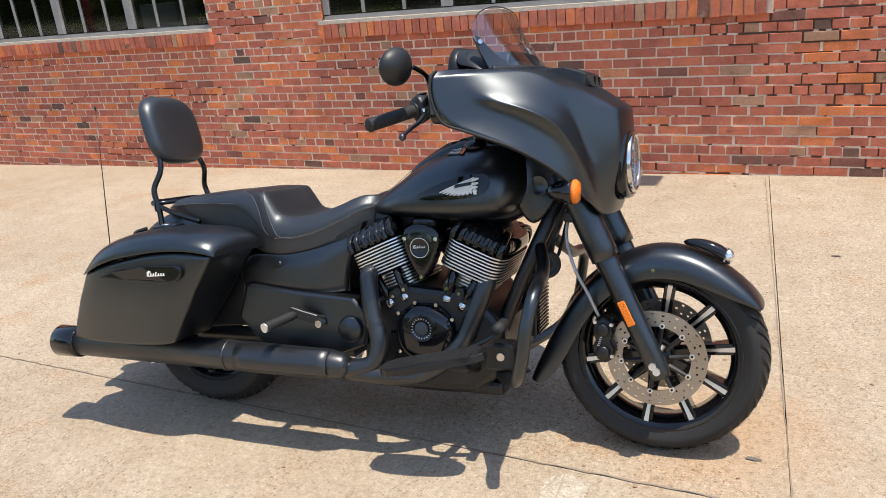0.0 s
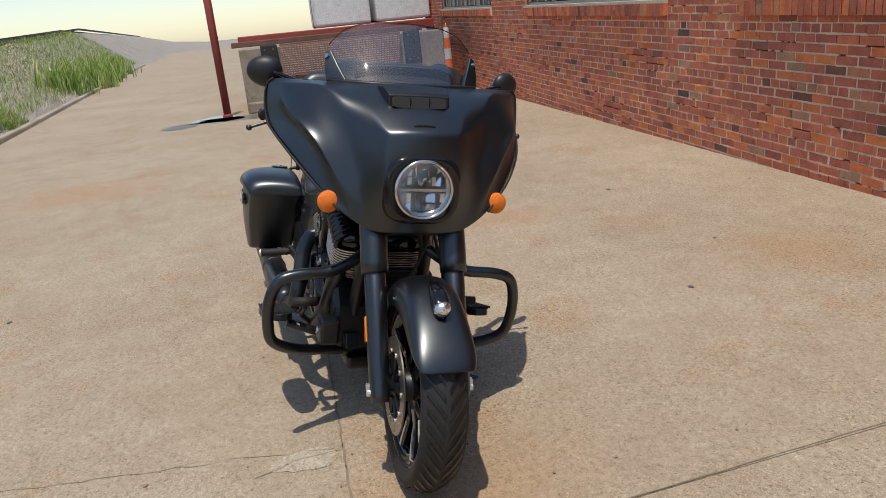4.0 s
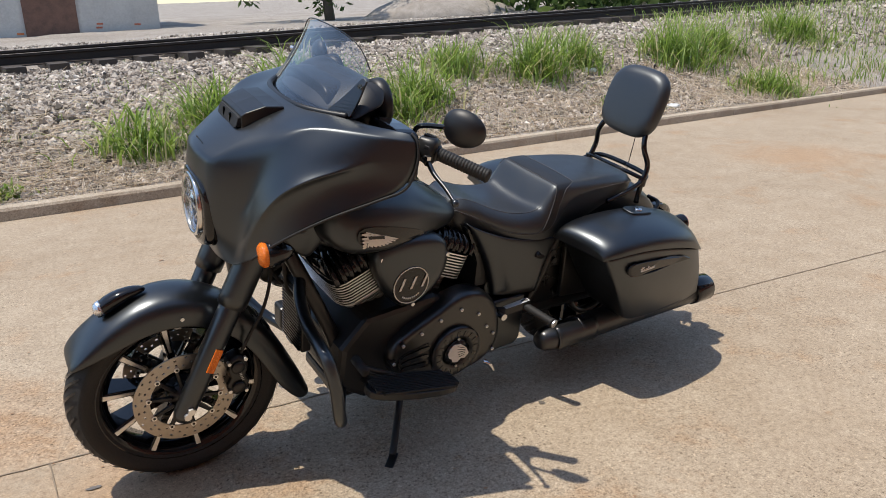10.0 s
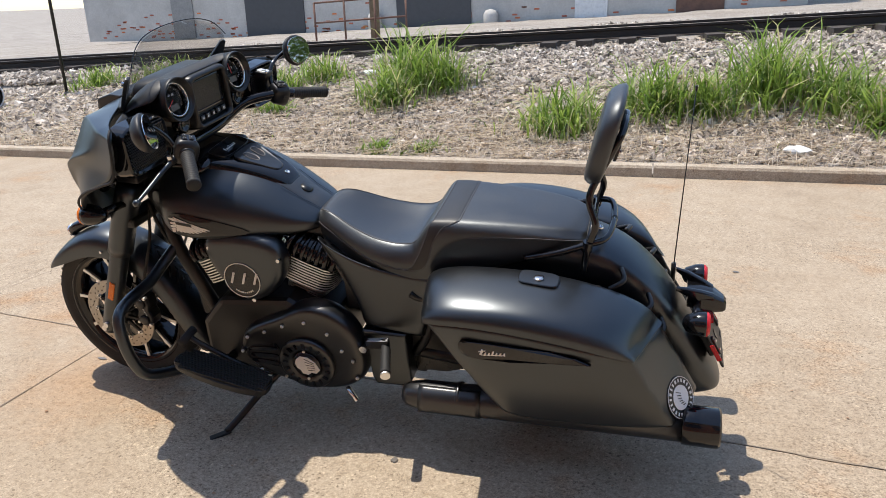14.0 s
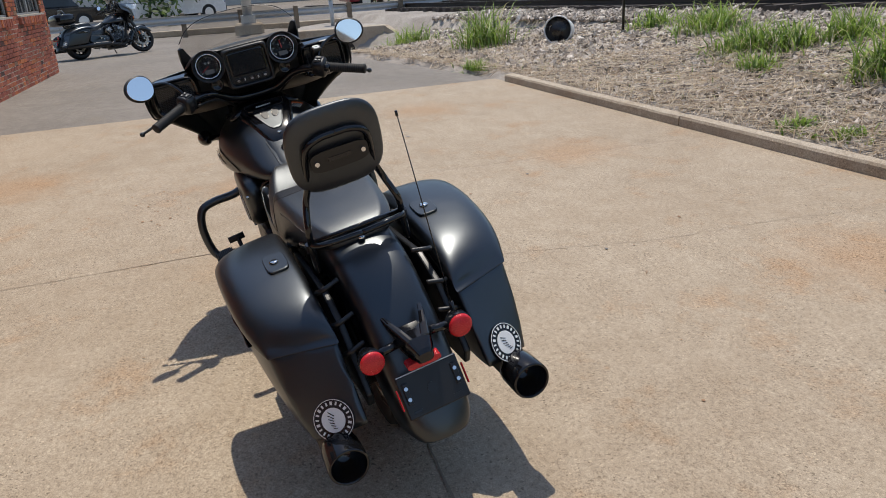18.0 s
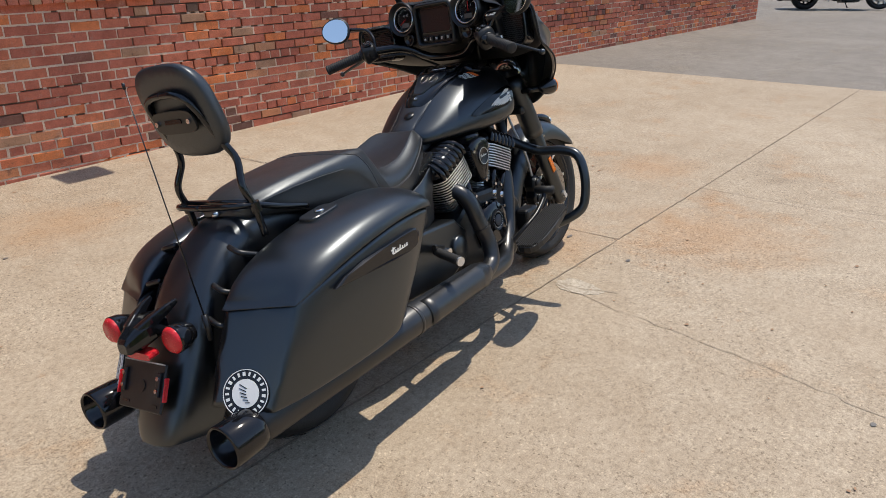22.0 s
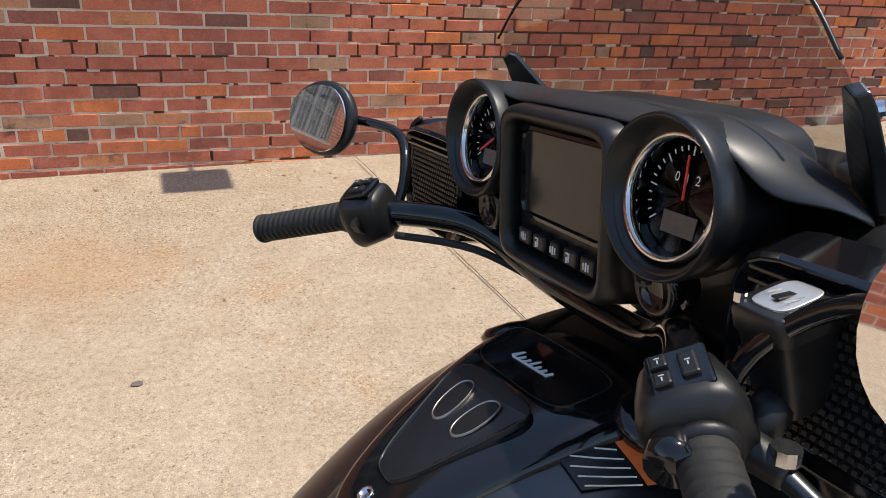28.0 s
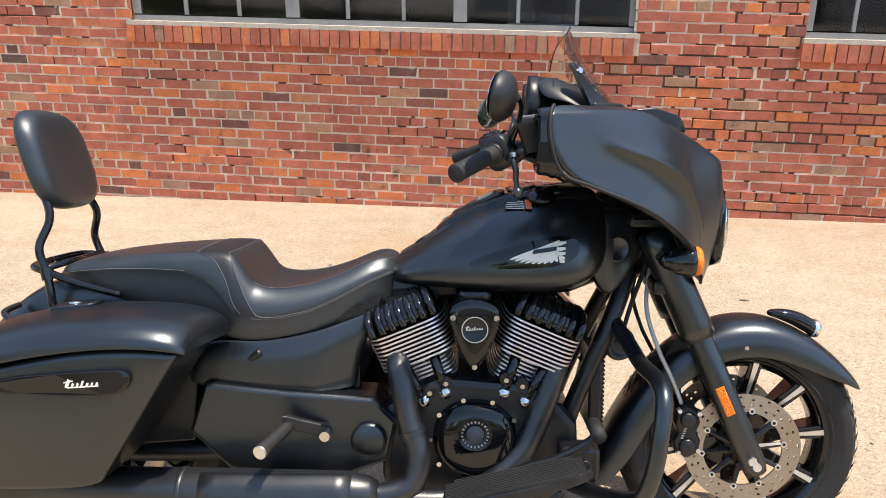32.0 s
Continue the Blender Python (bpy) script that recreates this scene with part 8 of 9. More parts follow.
for k in range(6):
    part("regulator_fin", box((-0.034 + 0.0135 * k, -0.027, 0), (0.004, 0.012, 0.05), pose(1.205, -0.125, 0.288, 0, -20, 0)), M_CAST, reg, smooth=False)
both("horn_cable", lambda s: tube([(1.40, s * 0.07, 0.82), (1.36, s * 0.09, 0.72), (1.33, s * 0.06, 0.60), (1.25, s * 0.05, 0.52)], 0.006, 8), M_RUBBER, bike)
both("throttle_cable", lambda s: tube([(1.03, s * 0.262, 1.09), (1.10, s * 0.18, 1.08), (1.18, s * 0.12, 1.03), (1.30, s * 0.07, 0.96)], 0.005, 8), M_RUBBER, bike)
part("fork_yoke", box((1.385, 0, 0.93), (0.09, 0.30, 0.03), pose(0, 0, 0)), M_CAST, bike, smooth=False, bevel=0.01)
part("lower_yoke", box((1.445, 0, 0.765), (0.085, 0.31, 0.035), pose(0, 0, 0)), M_CAST, bike, smooth=False, bevel=0.01)
# the front end is turned a little to the right about the steering axis
TURN = Matrix.Translation(FA - Vector((0.05, 0, 0))) @ Matrix.Rotation(radians(-3.5), 4, RAKE.normalized()) @ Matrix.Translation(Vector((0.05, 0, 0)) - FA)
FRONT_END = {"front_wheel", "fork_leg", "fork_cover", "fork_clamp_bolt", "side_reflector", "brake_caliper", "brake_hose", "front_fender", "fairing", "headlight", "windscreen", "inner_fairing", "dashboard", "dash_visor",
             "gauge", "speaker_panel", "handlebar", "handgrip", "switch_pod", "hand_lever", "fluid_reservoir", "mirror", "front_indicator", "fork_yoke", "lower_yoke"}
for ob in bike.children:
    if ob.name.split(".")[0] in FRONT_END:
        ob.matrix_basis = TURN

# ---- brick building ----
def lv(x, z):
    """Height of a level line of the wall that stands z over the drive at x = 0."""
    return z - FALL * x


WALL_X0, WALL_X1, WALL_TOP = -17.5, 12.7, 3.4
WINDOWS = [(-15.4, -11.3, 4), (-9.4, -5.17, 4), (-3.885, -0.325, 3), (0.75, 3.50, 3), (4.4, 6.75, 2), (7.6, 9.75, 2), (10.35, 12.3, 2)]
SILL_Z, SILL_H, HEAD_Z = 1.24, 0.145, 2.75   # top of the sill at x = 0
wall = thing("wall_north", "weathered red brick wall with pale mortar", "wall", kind="structure")


def slope_box(x0, x1, y0, y1, z0, z1, bm=None):
    """A block whose top and bottom follow the level courses."""
    bm = bm or bmesh.new()
    return rings([[(x, y0, lv(x, z0)), (x, y1, lv(x, z0)), (x, y1, lv(x, z1)), (x, y0, lv(x, z1))] for x in (x0, x1)], bm=bm)


Y_M = WALL_Y + 0.016
core = slope_box(WALL_X0, WALL_X1, Y_M, Y_M + 0.3, -0.7, SILL_Z - SILL_H)
part("wall_core", core, M_JOINT, wall, "dark washed-out joints", smooth=False)
edges = [WALL_X0] + [v for w in WINDOWS for v in w[:2]] + [WALL_X1]
for a, b in zip(edges[::2], edges[1::2]):
    part("wall_core", slope_box(a, b, Y_M, Y_M + 0.3, SILL_Z - SILL_H - 0.001, WALL_TOP), M_JOINT, wall, smooth=False)
for n, (a, b, bays) in enumerate(WINDOWS):
    part("wall_core", slope_box(a, b, Y_M + 0.002, Y_M + 0.298, HEAD_Z, WALL_TOP), M_JOINT, wall, smooth=False)
    win = thing("window_%d" % (n + 1), "steel-framed window with dark dusty panes", "window", "windows of the brick building", kind="structure")
    y = WALL_Y + 0.06
    part("sill_cap", slope_box(a - 0.02, b + 0.02, WALL_Y - 0.045, Y_M + 0.25, SILL_Z - 0.03, SILL_Z), M_SILLCAP, win, "crumbling mortar cap", smooth=False)
    fr = slope_box(a, b, y - 0.02, y + 0.03, SILL_Z + 0.0, SILL_Z + 0.036)
    slope_box(a, b, y - 0.02, y + 0.03, HEAD_Z - 0.05, HEAD_Z, fr)
    slope_box(a, a + 0.05, y - 0.02, y + 0.03, SILL_Z + 0.045, HEAD_Z - 0.05, fr)
    slope_box(b - 0.05, b, y - 0.02, y + 0.03, SILL_Z + 0.045, HEAD_Z - 0.05, fr)
    part("window_frame", fr, M_FRAME, win, smooth=False)
    bw = (b - a) / bays
    for k in range(1, bays):
        part("mullion", slope_box(a + k * bw - 0.045, a + k * bw + 0.045, y - 0.03, y + 0.03, SILL_Z + 0.045, HEAD_Z - 0.05), M_FRAME, win, smooth=False)
    for k in range(bays):
        for j in range(1, 3):
            x = a + k * bw + j * bw / 3
            part("glazing_bar", slope_box(x - 0.012, x + 0.012, y - 0.012, y + 0.02, SILL_Z + 0.045, HEAD_Z - 0.05), M_FRAME, win, smooth=False)
        for j in range(3):
            x = a + k * bw + j * bw / 3
            part("pane", slope_box(x + 0.014, x + bw / 3 - 0.014, y + 0.002, y + 0.006, SILL_Z + 0.046, HEAD_Z - 0.051), M_PANE, win, smooth=False)
        for z in (1.78, 2.27):
            part("glazing_bar", slope_box(a + k * bw + 0.02, a + (k + 1) * bw - 0.02, y - 0.011, y + 0.019, z - 0.012, z + 0.012), M_FRAME, win, smooth=False)
# room behind, its lack of light put into near-black surfaces
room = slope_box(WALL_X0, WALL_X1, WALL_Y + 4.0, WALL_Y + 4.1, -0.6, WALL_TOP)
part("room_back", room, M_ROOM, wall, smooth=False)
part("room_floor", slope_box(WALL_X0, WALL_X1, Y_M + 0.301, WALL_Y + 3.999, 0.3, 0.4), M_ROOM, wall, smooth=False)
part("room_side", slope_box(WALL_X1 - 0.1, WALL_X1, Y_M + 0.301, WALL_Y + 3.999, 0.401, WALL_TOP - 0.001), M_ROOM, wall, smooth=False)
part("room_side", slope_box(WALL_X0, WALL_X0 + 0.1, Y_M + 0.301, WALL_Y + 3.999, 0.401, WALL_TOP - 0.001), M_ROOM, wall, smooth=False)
part("roof", slope_box(WALL_X0 - 0.1, WALL_X1 + 0.1, WALL_Y - 0.02, WALL_Y + 4.2, WALL_TOP, WALL_TOP + 0.25), M_DOCKWALL, wall, "flat roof with concrete coping", smooth=False)
for k, (x, w, h) in enumerate(((-6.4, 0.5, 0.25), (-2.3, 0.35, 0.12), (-1.2, 0.5, 0.2), (-3.1, 0.3, 0.16), (2.0, 0.6, 0.3))):
    solo("storage_carton", slope_box(x, x + w, WALL_Y + 0.35, WALL_Y + 0.65, 1.0, SILL_Z + 0.02 + h), M_LCD if k % 2 else M_WRAP, "carton standing inside the window", "carton", "cartons inside the windows")
    # shelf takes the room's near-black, which stands in for shade
    solo("storage_shelf", slope_box(x - 0.3, x + w + 0.3, WALL_Y + 0.3, WALL_Y + 0.75, 0.4, 0.999), M_ROOM, "shelf inside the building, coloured as dark as the unlit room", "shelf", "shelves inside the windows")
# unseen box high on the wall, added to shade a patch of the drive
shader = thing("wall_light", "unseen metal box high on the brick wall, added to shade the drive", "wall lamp")
part("lamp_housing", box((-0.31, WALL_Y - 0.40, 2.9), (0.30, 0.28, 0.14)), M_GALV, shader, smooth=False, bevel=0.01)
part("lamp_arm", box((-0.31, WALL_Y - 0.128, 2.95), (0.018, 0.262, 0.018)), M_GALV, shader, smooth=False)

# ---- loading dock ----
DX = -12.9
dock = thing("loading_dock", "stained concrete loading dock with a steel leveller plate", "loading dock", kind="structure")
part("dock_wall", rings([[(DX, y, -0.1), (DX, y, 1.16), (DX - 3.5, y, 1.16), (DX - 3.5, y, -0.1)] for y in (-0.75, 3.1)]), M_DOCKWALL, dock, smooth=False, bevel=0.015)
part("dock_ledge", box((DX + 0.06, 1.17, 0.1), (0.12, 3.84, 0.2)), M_DOCKWALL, dock, smooth=False, bevel=0.03)
lev = part("leveller_plate", rings([[(DX - 0.6, y, 1.19), (DX + 0.10, y, 1.19), (DX + 0.10, y, 1.165), (DX - 0.6, y, 1.165)] for y in (0.0, 2.26)]), M_RUST, dock, "rusty steel leveller plate", smooth=False)
lip = part("leveller_lip", rings([[(DX + 0.11, 0.0, 1.16), (DX + 0.11, 2.26, 1.16), (DX + 0.09, 2.26, 1.175), (DX + 0.09, 0.0, 1.175)], [(DX + 0.30, 0.03, 0.62), (DX + 0.30, 2.16, 0.62), (DX + 0.28, 2.16, 0.615), (DX + 0.28, 0.03, 0.615)]]), M_RUST, dock, "hanging chequer-plate lip", smooth=False)
bm = bmesh.new()
for r in range(13):
    for c in range(44):
        t = (r + 0.5) / 13
        y0, y1 = 0.0 + 0.03 * t, 2.26 - 0.1 * t
        yy = y0 + (y1 - y0) * (c + 0.5) / 44
        box((DX + 0.114 + 0.19 * t, yy, 1.155 - 0.5 * t), (0.006, 0.034, 0.008), None, bm)
ob = part("chequer_studs", bm, M_GALV, lip, smooth=False)
ob["kind"] = "stuff"
for y in (-0.2, 2.47):
    b = part("dock_bumper", box((DX + 0.08, y, 0.90), (0.16, 0.30, 0.60)), M_DOCK_RUBBER, dock, "black rubber dock bumper", smooth=False, bevel=0.015)
    for dy in (-0.08, 0.08):
        for dz in (-0.22, 0.22):
            part("bumper_bolt", rod((DX + 0.155, y + dy, 0.90 + dz), (DX + 0.168, y + dy, 0.90 + dz), 0.018, n=10), M_RUST, b, smooth=False)
solo("dock_edge_rail", box((DX - 0.7, 0.9, 1.24), (0.1, 3.6, 0.1)), M_RUST, "red-brown steel angle along the dock edge", "rail", bevel=0.01)
for n, (x, y, rx, ry) in enumerate(((-12.3, 0.4, 0.5, 2.1), (-12.5, -1.3, 0.6, 0.45), (-11.9, -1.9, 0.35, 0.3))):
    blot(x, y, rx, ry, M_PUDDLE if n == 1 else M_DAMP, "damp_patch", 60 + n, 0.004, pavement)


def pole(name, x, y, z, h, r, material, label, category, group=""):
    p = thing(name, label, category, group)
    part("shaft", revolve([(r, -0.2), (r, h), (r * 0.8, h + 0.02), (0.001, h + 0.025)], (x, y, z), (0, 0, 1), 20), material, p)
    part("collar", revolve([(r + 0.02, 0.0), (r + 0.02, 0.03), (r, 0.05)], (x, y, z), (0, 0, 1), 20), material, p, smooth=False)
    return p


pole("guard_post", -13.9, -5.7, 0.1, 1.95, 0.075, M_POST, "red-painted steel guard post beside the kerb", "post", "red steel posts")
pole("guard_post", -12.8, -1.13, 0.0, 2.4, 0.07, M_POST, "red-painted steel guard post at the dock corner", "post", "red steel posts")
# traffic channeliser
cone = thing("traffic_delineator", "orange and white traffic delineator on a black rubber foot", "traffic cone", m=pose(-12.35, 3.05, 0))
part("foot", rings([[(x, y, z) for x, y in pill(w, w * 1.1, 20, 5)] for z, w in ((0, 0.24), (0.04, 0.235), (0.06, 0.1))]), M_DOCK_RUBBER, cone, smooth=False)
for k in range(6):
    z0, z1 = 0.06 + k * 0.19, 0.06 + (k + 1) * 0.19 - 0.001
    part("band", rings([[(x, y, z) for x, y in pill(w, w, 20, 2)] for z, w in ((z0, 0.085 - k * 0.006), (z1, 0.079 - k * 0.006))]), M_WRAP if k % 2 else M_ORANGE_PAINT, cone, smooth=False)
part("handle", tube([(-0.04, 0, 1.2), (0, 0, 1.27), (0.04, 0, 1.2)], 0.012, 8), M_ORANGE_PAINT, cone)
# wrapped lumber on a flatbed behind the dock
trailer = thing("flatbed_trailer", "red flatbed trailer behind the dock loaded with wrapped packs", "trailer")
part("deck", box((-17.6, 1.4, 1.28), (2.4, 4.6, 0.22)), M_POST, trailer, "red steel deck edge", smooth=False, bevel=0.02)
part("beam", box((-17.9, 1.5, 0.7), (0.4, 4.2, 0.9)), M_CAST, trailer, smooth=False)
for k in range(2):
    w = part("wheel", rod((-17.9, 0.6 + k * 1.4, 0.5), (-17.3, 0.6 + k * 1.4, 0.5), 0.5, n=28), M_RUBBER, trailer, smooth=False, bevel=0.03)
for k in range(2):
    for j in range(2):
        pk = thing("wrapped_pack", "white stretch-wrapped pack of boards on a flatbed", "pack", "wrapped packs on the flatbed")
        part("wrap", box((-17.6, 1.55 + k * 1.42, 1.95 + j * 1.12), (2.2, 1.3, 1.06)), M_WRAP, pk, smooth=False, bevel=0.06)
        part("strap", box((-17.6, 1.55 + k * 1.42, 1.95 + j * 1.12), (0.05, 1.32, 1.08)), M_DIAL, pk, smooth=False)

# ---- verge things ----
pole("sign_stake", 6.6, -5.7, land_z(6.6, -5.7), 2.2, 0.022, M_CAST, "thin dark steel stake in the ballast", "post")
BK = Vector((7.3, -4.95, land_z(7.3, -4.95) + 0.19))
BKD = Vector((-0.80, 0.58, 0.10)).normalized()
buck = thing("plastic_bucket", "white plastic bucket lying on its side in the stones", "bucket")
part("shell", revolve([(0.001, -0.27), (0.180, -0.27), (0.187, -0.25), (0.220, 0.23), (0.230, 0.24), (0.220, 0.26), (0.211, 0.25), (0.180, -0.23), (0.001, -0.235)], BK, BKD, 28), M_PIPE_WHITE, buck)
part("dark_inside", revolve([(0.207, 0.235), (0.179, -0.220), (0.001, -0.225)], BK, BKD, 28), M_DIAL, buck, "near-black inside")
part("bail", tube([BK + BKD * 0.18 + Vector((0, 0, 0.17)), BK + BKD * 0.26 + Vector((0.1, 0.1, 0.02)), BK + BKD * 0.18 + Vector((0, 0, -0.13))], 0.003, 6), M_GALV, buck)
rnd = random.Random(8)
for n, (x, y) in enumerate(((-7.4, -6.6), (-7.55, -5.0), (2.1, -6.6), (-3.0, -4.6), (-10.5, -7.2))):
    bm = bmesh.new()
    bmesh.ops.create_icosphere(bm, subdivisions=2, radius=0.09, matrix=Matrix.Translation((x, y, land_z(x, y) + 0.04)) @ Matrix.Diagonal((1.3, 0.9, 0.45, 1)))
    for v in bm.verts:
        v.co += Vector((rnd.uniform(-1, 1), rnd.uniform(-1, 1), rnd.uniform(-1, 1))) * 0.014
    solo("litter", bm, M_PIPE_WHITE, "crumpled pale litter caught on the stones", "litter", "litter on the ballast")
# hand railing beyond the track
rail = thing("hand_railing", "rusty pipe hand railing beyond the railway", "railing")
for k in range(4):
    x, y = 7.2 - 0.75 * k, -13.6 - 0.1 * k
    part("stanchion", rod((x, y, land_z(x, y) - 0.1), (x, y, land_z(x, y) + 1.0), 0.025, n=8), M_RUST, rail)
for h in (0.55, 1.0):
    part("bar", rod((7.2, -13.6, land_z(7.2, -13.6) + h), (4.95, -13.9, land_z(4.95, -13.9) + h), 0.022, n=8), M_RUST, rail)

# ---- beyond the railway ----
FB = land_z(8, -25)
far = thing("painted_warehouse", "long warehouse of faded white-painted brick beyond the railway", "building")
part("front_wall", box((12, -26.5, FB + 2.2), (32, 0.4, 5.4)), M_PAINTWALL, far, smooth=False)
part("roof", box((12, -31, FB + 5.0), (32.6, 9.4, 0.2)), M_GALV, far, smooth=False)
part("side_wall", box((-3.8, -31, FB + 2.2), (0.4, 8.6, 5.4)), M_PAINTWALL, far, smooth=False)
for x, w, h, mt in ((9.5, 3.2, 3.2, M_DARKDOOR), (3.2, 1.2, 2.2, M_WRAP), (-0.6, 1.6, 2.0, M_RUST), (17.0, 3.0, 3.2, M_DARKDOOR), (22.0, 1.2, 2.2, M_FRAME)):
    d = part("door", box((x, -26.27, FB - 0.4 + h / 2), (w, 0.08, h)), mt, far, smooth=False)
    part("door_frame", box((x, -26.26, FB - 0.35 + h), (w + 0.2, 0.12, 0.12)), M_FRAME, d, smooth=False)
bm = bmesh.new()
rnd = random.Random(3)
for _ in range(220):
    x, z = rnd.uniform(-3.4, 27), FB - 0.4 + abs(rnd.gauss(0, 0.5))
    box((x, -26.295, z), (0.2, 0.02, 0.06), None, bm)
ob = part("bare_bricks", bm, M_BRICKS, far, "patches of bare red brick", smooth=False)
ob["kind"] = "stuff"
for x in (7.0, 12.0):
    part("pier", revolve([(0.28, -0.6), (0.28, 0.35), (0.2, 0.5), (0.001, 0.55)], (x, -26.0, FB), (0, 0, 1), 16), M_PAINTWALL, far)
pole("utility_pole", 7.1, -16.5, land_z(7.1, -16.5), 7.0, 0.13, M_WOODPOST, "brown wooden utility pole beyond the track", "pole")
solo("far_shed", box((-60, -38, land_z(-60, -38) + 2.2), (26, 8, 5)), M_CARWHITE, "long pale metal shed far beyond the railway", "shed", bevel=0.02)
solo("spoil_mound", revolve([(3.2, -0.3), (2.4, 0.25), (1.3, 0.7), (0.3, 0.85)], (-13, -22, land_z(-13, -22)), (0, 0, 1), 24), M_SOIL, "heap of grey gravel beyond the track", "gravel heap", smooth=True)


def tree(x, y, h, r, seed, label):
    t = thing("tree", label, "tree", "trees beyond the railway")
    g = land_z(x, y)
    rr = random.Random(seed)
    part("trunk", tube([(x, y, g - 0.2), (x + 0.1, y, g + h * 0.25), (x - 0.1, y + 0.1, g + h * 0.55), (x, y, g + h * 0.8)], 0.2, 10, 4, r2=0.05), M_BARK, t)
    for k in range(5):
        a = rr.uniform(0, 6.28)
        part("limb", tube([(x, y, g + h * 0.3), (x + math.cos(a) * r * 0.4, y + math.sin(a) * r * 0.4, g + h * 0.5), (x + math.cos(a) * r * 0.8, y + math.sin(a) * r * 0.8, g + h * rr.uniform(0.5, 0.8))], 0.08, 6, 4, r2=0.02), M_BARK, t)
    V, Fc = [], []
    clumps = [(x + rr.gauss(0, r * 0.5), y + rr.gauss(0, r * 0.5), g + h * rr.uniform(0.18, 1.0), r * rr.uniform(0.22, 0.5)) for _ in range(26)]
    for cx, cy, cz, cr in clumps:
        for _ in range(130):
            p = Vector((rr.gauss(0, 1), rr.gauss(0, 1), rr.gauss(0, 1))).normalized() * cr * rr.uniform(0.5, 1.1)
            u = Vector((rr.uniform(-1, 1), rr.uniform(-1, 1), rr.uniform(-1, 1))).normalized()
            w = u.orthogonal().normalized()
            s = rr.uniform(0.09, 0.18)
            c = Vector((cx, cy, cz)) + p
            b = len(V)
            V += [c - u * s, c + w * s * 0.5, c + u * s, c - w * s * 0.5]
            Fc.append((b, b + 1, b + 2, b + 3))
    ob = soup("crown", V, Fc, M_LEAVES)
    ob.parent = t


for n, (x, y, h, r) in enumerate(((-19, -21, 6, 2.6), (-23, -22, 7, 3.0), (-27, -23.5, 7, 3.0), (-31, -24, 7, 3.2), (-16, -23, 5, 2.2), (-36, -26, 7, 3.2), (-43, -22, 8, 3.4), (-48, -24, 9, 3.8), (-54, -25, 9, 3.8), (-41, -26, 8, 3.4), (-9.5, -24, 5.5, 2.4), (32, -14, 6, 2.6), (36, -8, 7, 3), (34, 3, 6, 2.6))):
    tree(x, y, h, r, 70 + n, "leafy dark green tree beyond the railway" if x < 0 else "leafy green tree across the street")
rr = random.Random(55)
V, Fc = [], []
for _ in range(9000):
    t = rr.random()
    x, y = -15 - 40 * t + rr.gauss(0, 1.0), -19.5 - 6 * t + rr.gauss(0, 1.2)
    c = Vector((x, y, land_z(x, y) + abs(rr.gauss(0, 1.3))))
    u = Vector((rr.uniform(-1, 1), rr.uniform(-1, 1), rr.uniform(-1, 1))).normalized()
    w, q = u.orthogonal().normalized(), rr.uniform(0.15, 0.34)
    b = len(V)
    V += [c - u * q, c + w * q * 0.5, c + u * q, c - w * q * 0.5]
    Fc.append((b, b + 1, b + 2, b + 3))
tagged(soup("undergrowth", V, Fc, M_LEAVES), "dark leafy undergrowth beneath the trees", "shrubs", kind="stuff")
for n, (x, y) in enumerate(((-30, -7.3), (-34, -7.9), (-38, -8.4), (-44, -9.0), (-26, -7.2))):
    rr = random.Random(n)
    V, Fc = [], []
    blades(260, lambda r: (x + r.gauss(0, 0.6), y + r.gauss(0, 0.4)), 1.2, 0.7, 0.05, V, Fc, 300 + n)
    tagged(soup("bush", V, Fc, M_GRASS), "leafy green bush on the verge", "bush", "bushes on the verge")

# ---- street end ----
ZS = drive_z(20)
culv = thing("culvert_headwall", "weathered concrete culvert headwall over a ditch", "culvert")
part("headwall", rings([[(x, y, z) for y, z in ((-1.1, ZS - 0.9), (-4.2, ZS - 0.9), (-4.6, ZS - 0.2), (-4.2, ZS + 0.28), (-1.5, ZS + 0.28), (-1.0, ZS - 0.1))] for x in (17.2, 17.6)]), M_KERB, culv, smooth=False, bevel=0.02)
part("wing_wall", rings([[(16.0, -4.9, ZS - 0.9), (16.0, -4.9, ZS - 0.3), (17.3, -4.25, ZS + 0.28), (17.3, -4.25, ZS - 0.9)], [(15.9, -4.75, ZS - 0.9), (15.9, -4.75, ZS - 0.3), (17.2, -4.1, ZS + 0.28), (17.2, -4.1, ZS - 0.9)]]), M_KERB, culv, smooth=False)
part("wing_wall", rings([[(15.6, -1.2, ZS - 0.7), (15.6, -1.2, ZS - 0.02), (17.3, -1.4, ZS + 0.28), (17.3, -1.4, ZS - 0.7)], [(15.6, -1.0, ZS - 0.7), (15.6, -1.0, ZS - 0.02), (17.3, -1.1, ZS + 0.28), (17.3, -1.1, ZS - 0.7)]]), M_KERB, culv, smooth=False)
# solid black disc, drawn for the shade inside a pipe
part("pipe_mouth", rod((17.1, -2.9, ZS - 0.35), (17.195, -2.9, ZS - 0.35), 0.32, n=24), M_DIAL, culv, "black disc for the shade in the pipe mouth", smooth=False)
gr = thing("guard_rail", "galvanised guard rail on wooden posts beside the street", "guard rail")
prof = [(0, 0.45), (0.05, 0.5), (0, 0.56), (0, 0.6), (0.05, 0.66), (0, 0.72), (-0.012, 0.72), (0.038, 0.66), (-0.012, 0.6), (-0.012, 0.56), (0.038, 0.5), (-0.012, 0.45)]
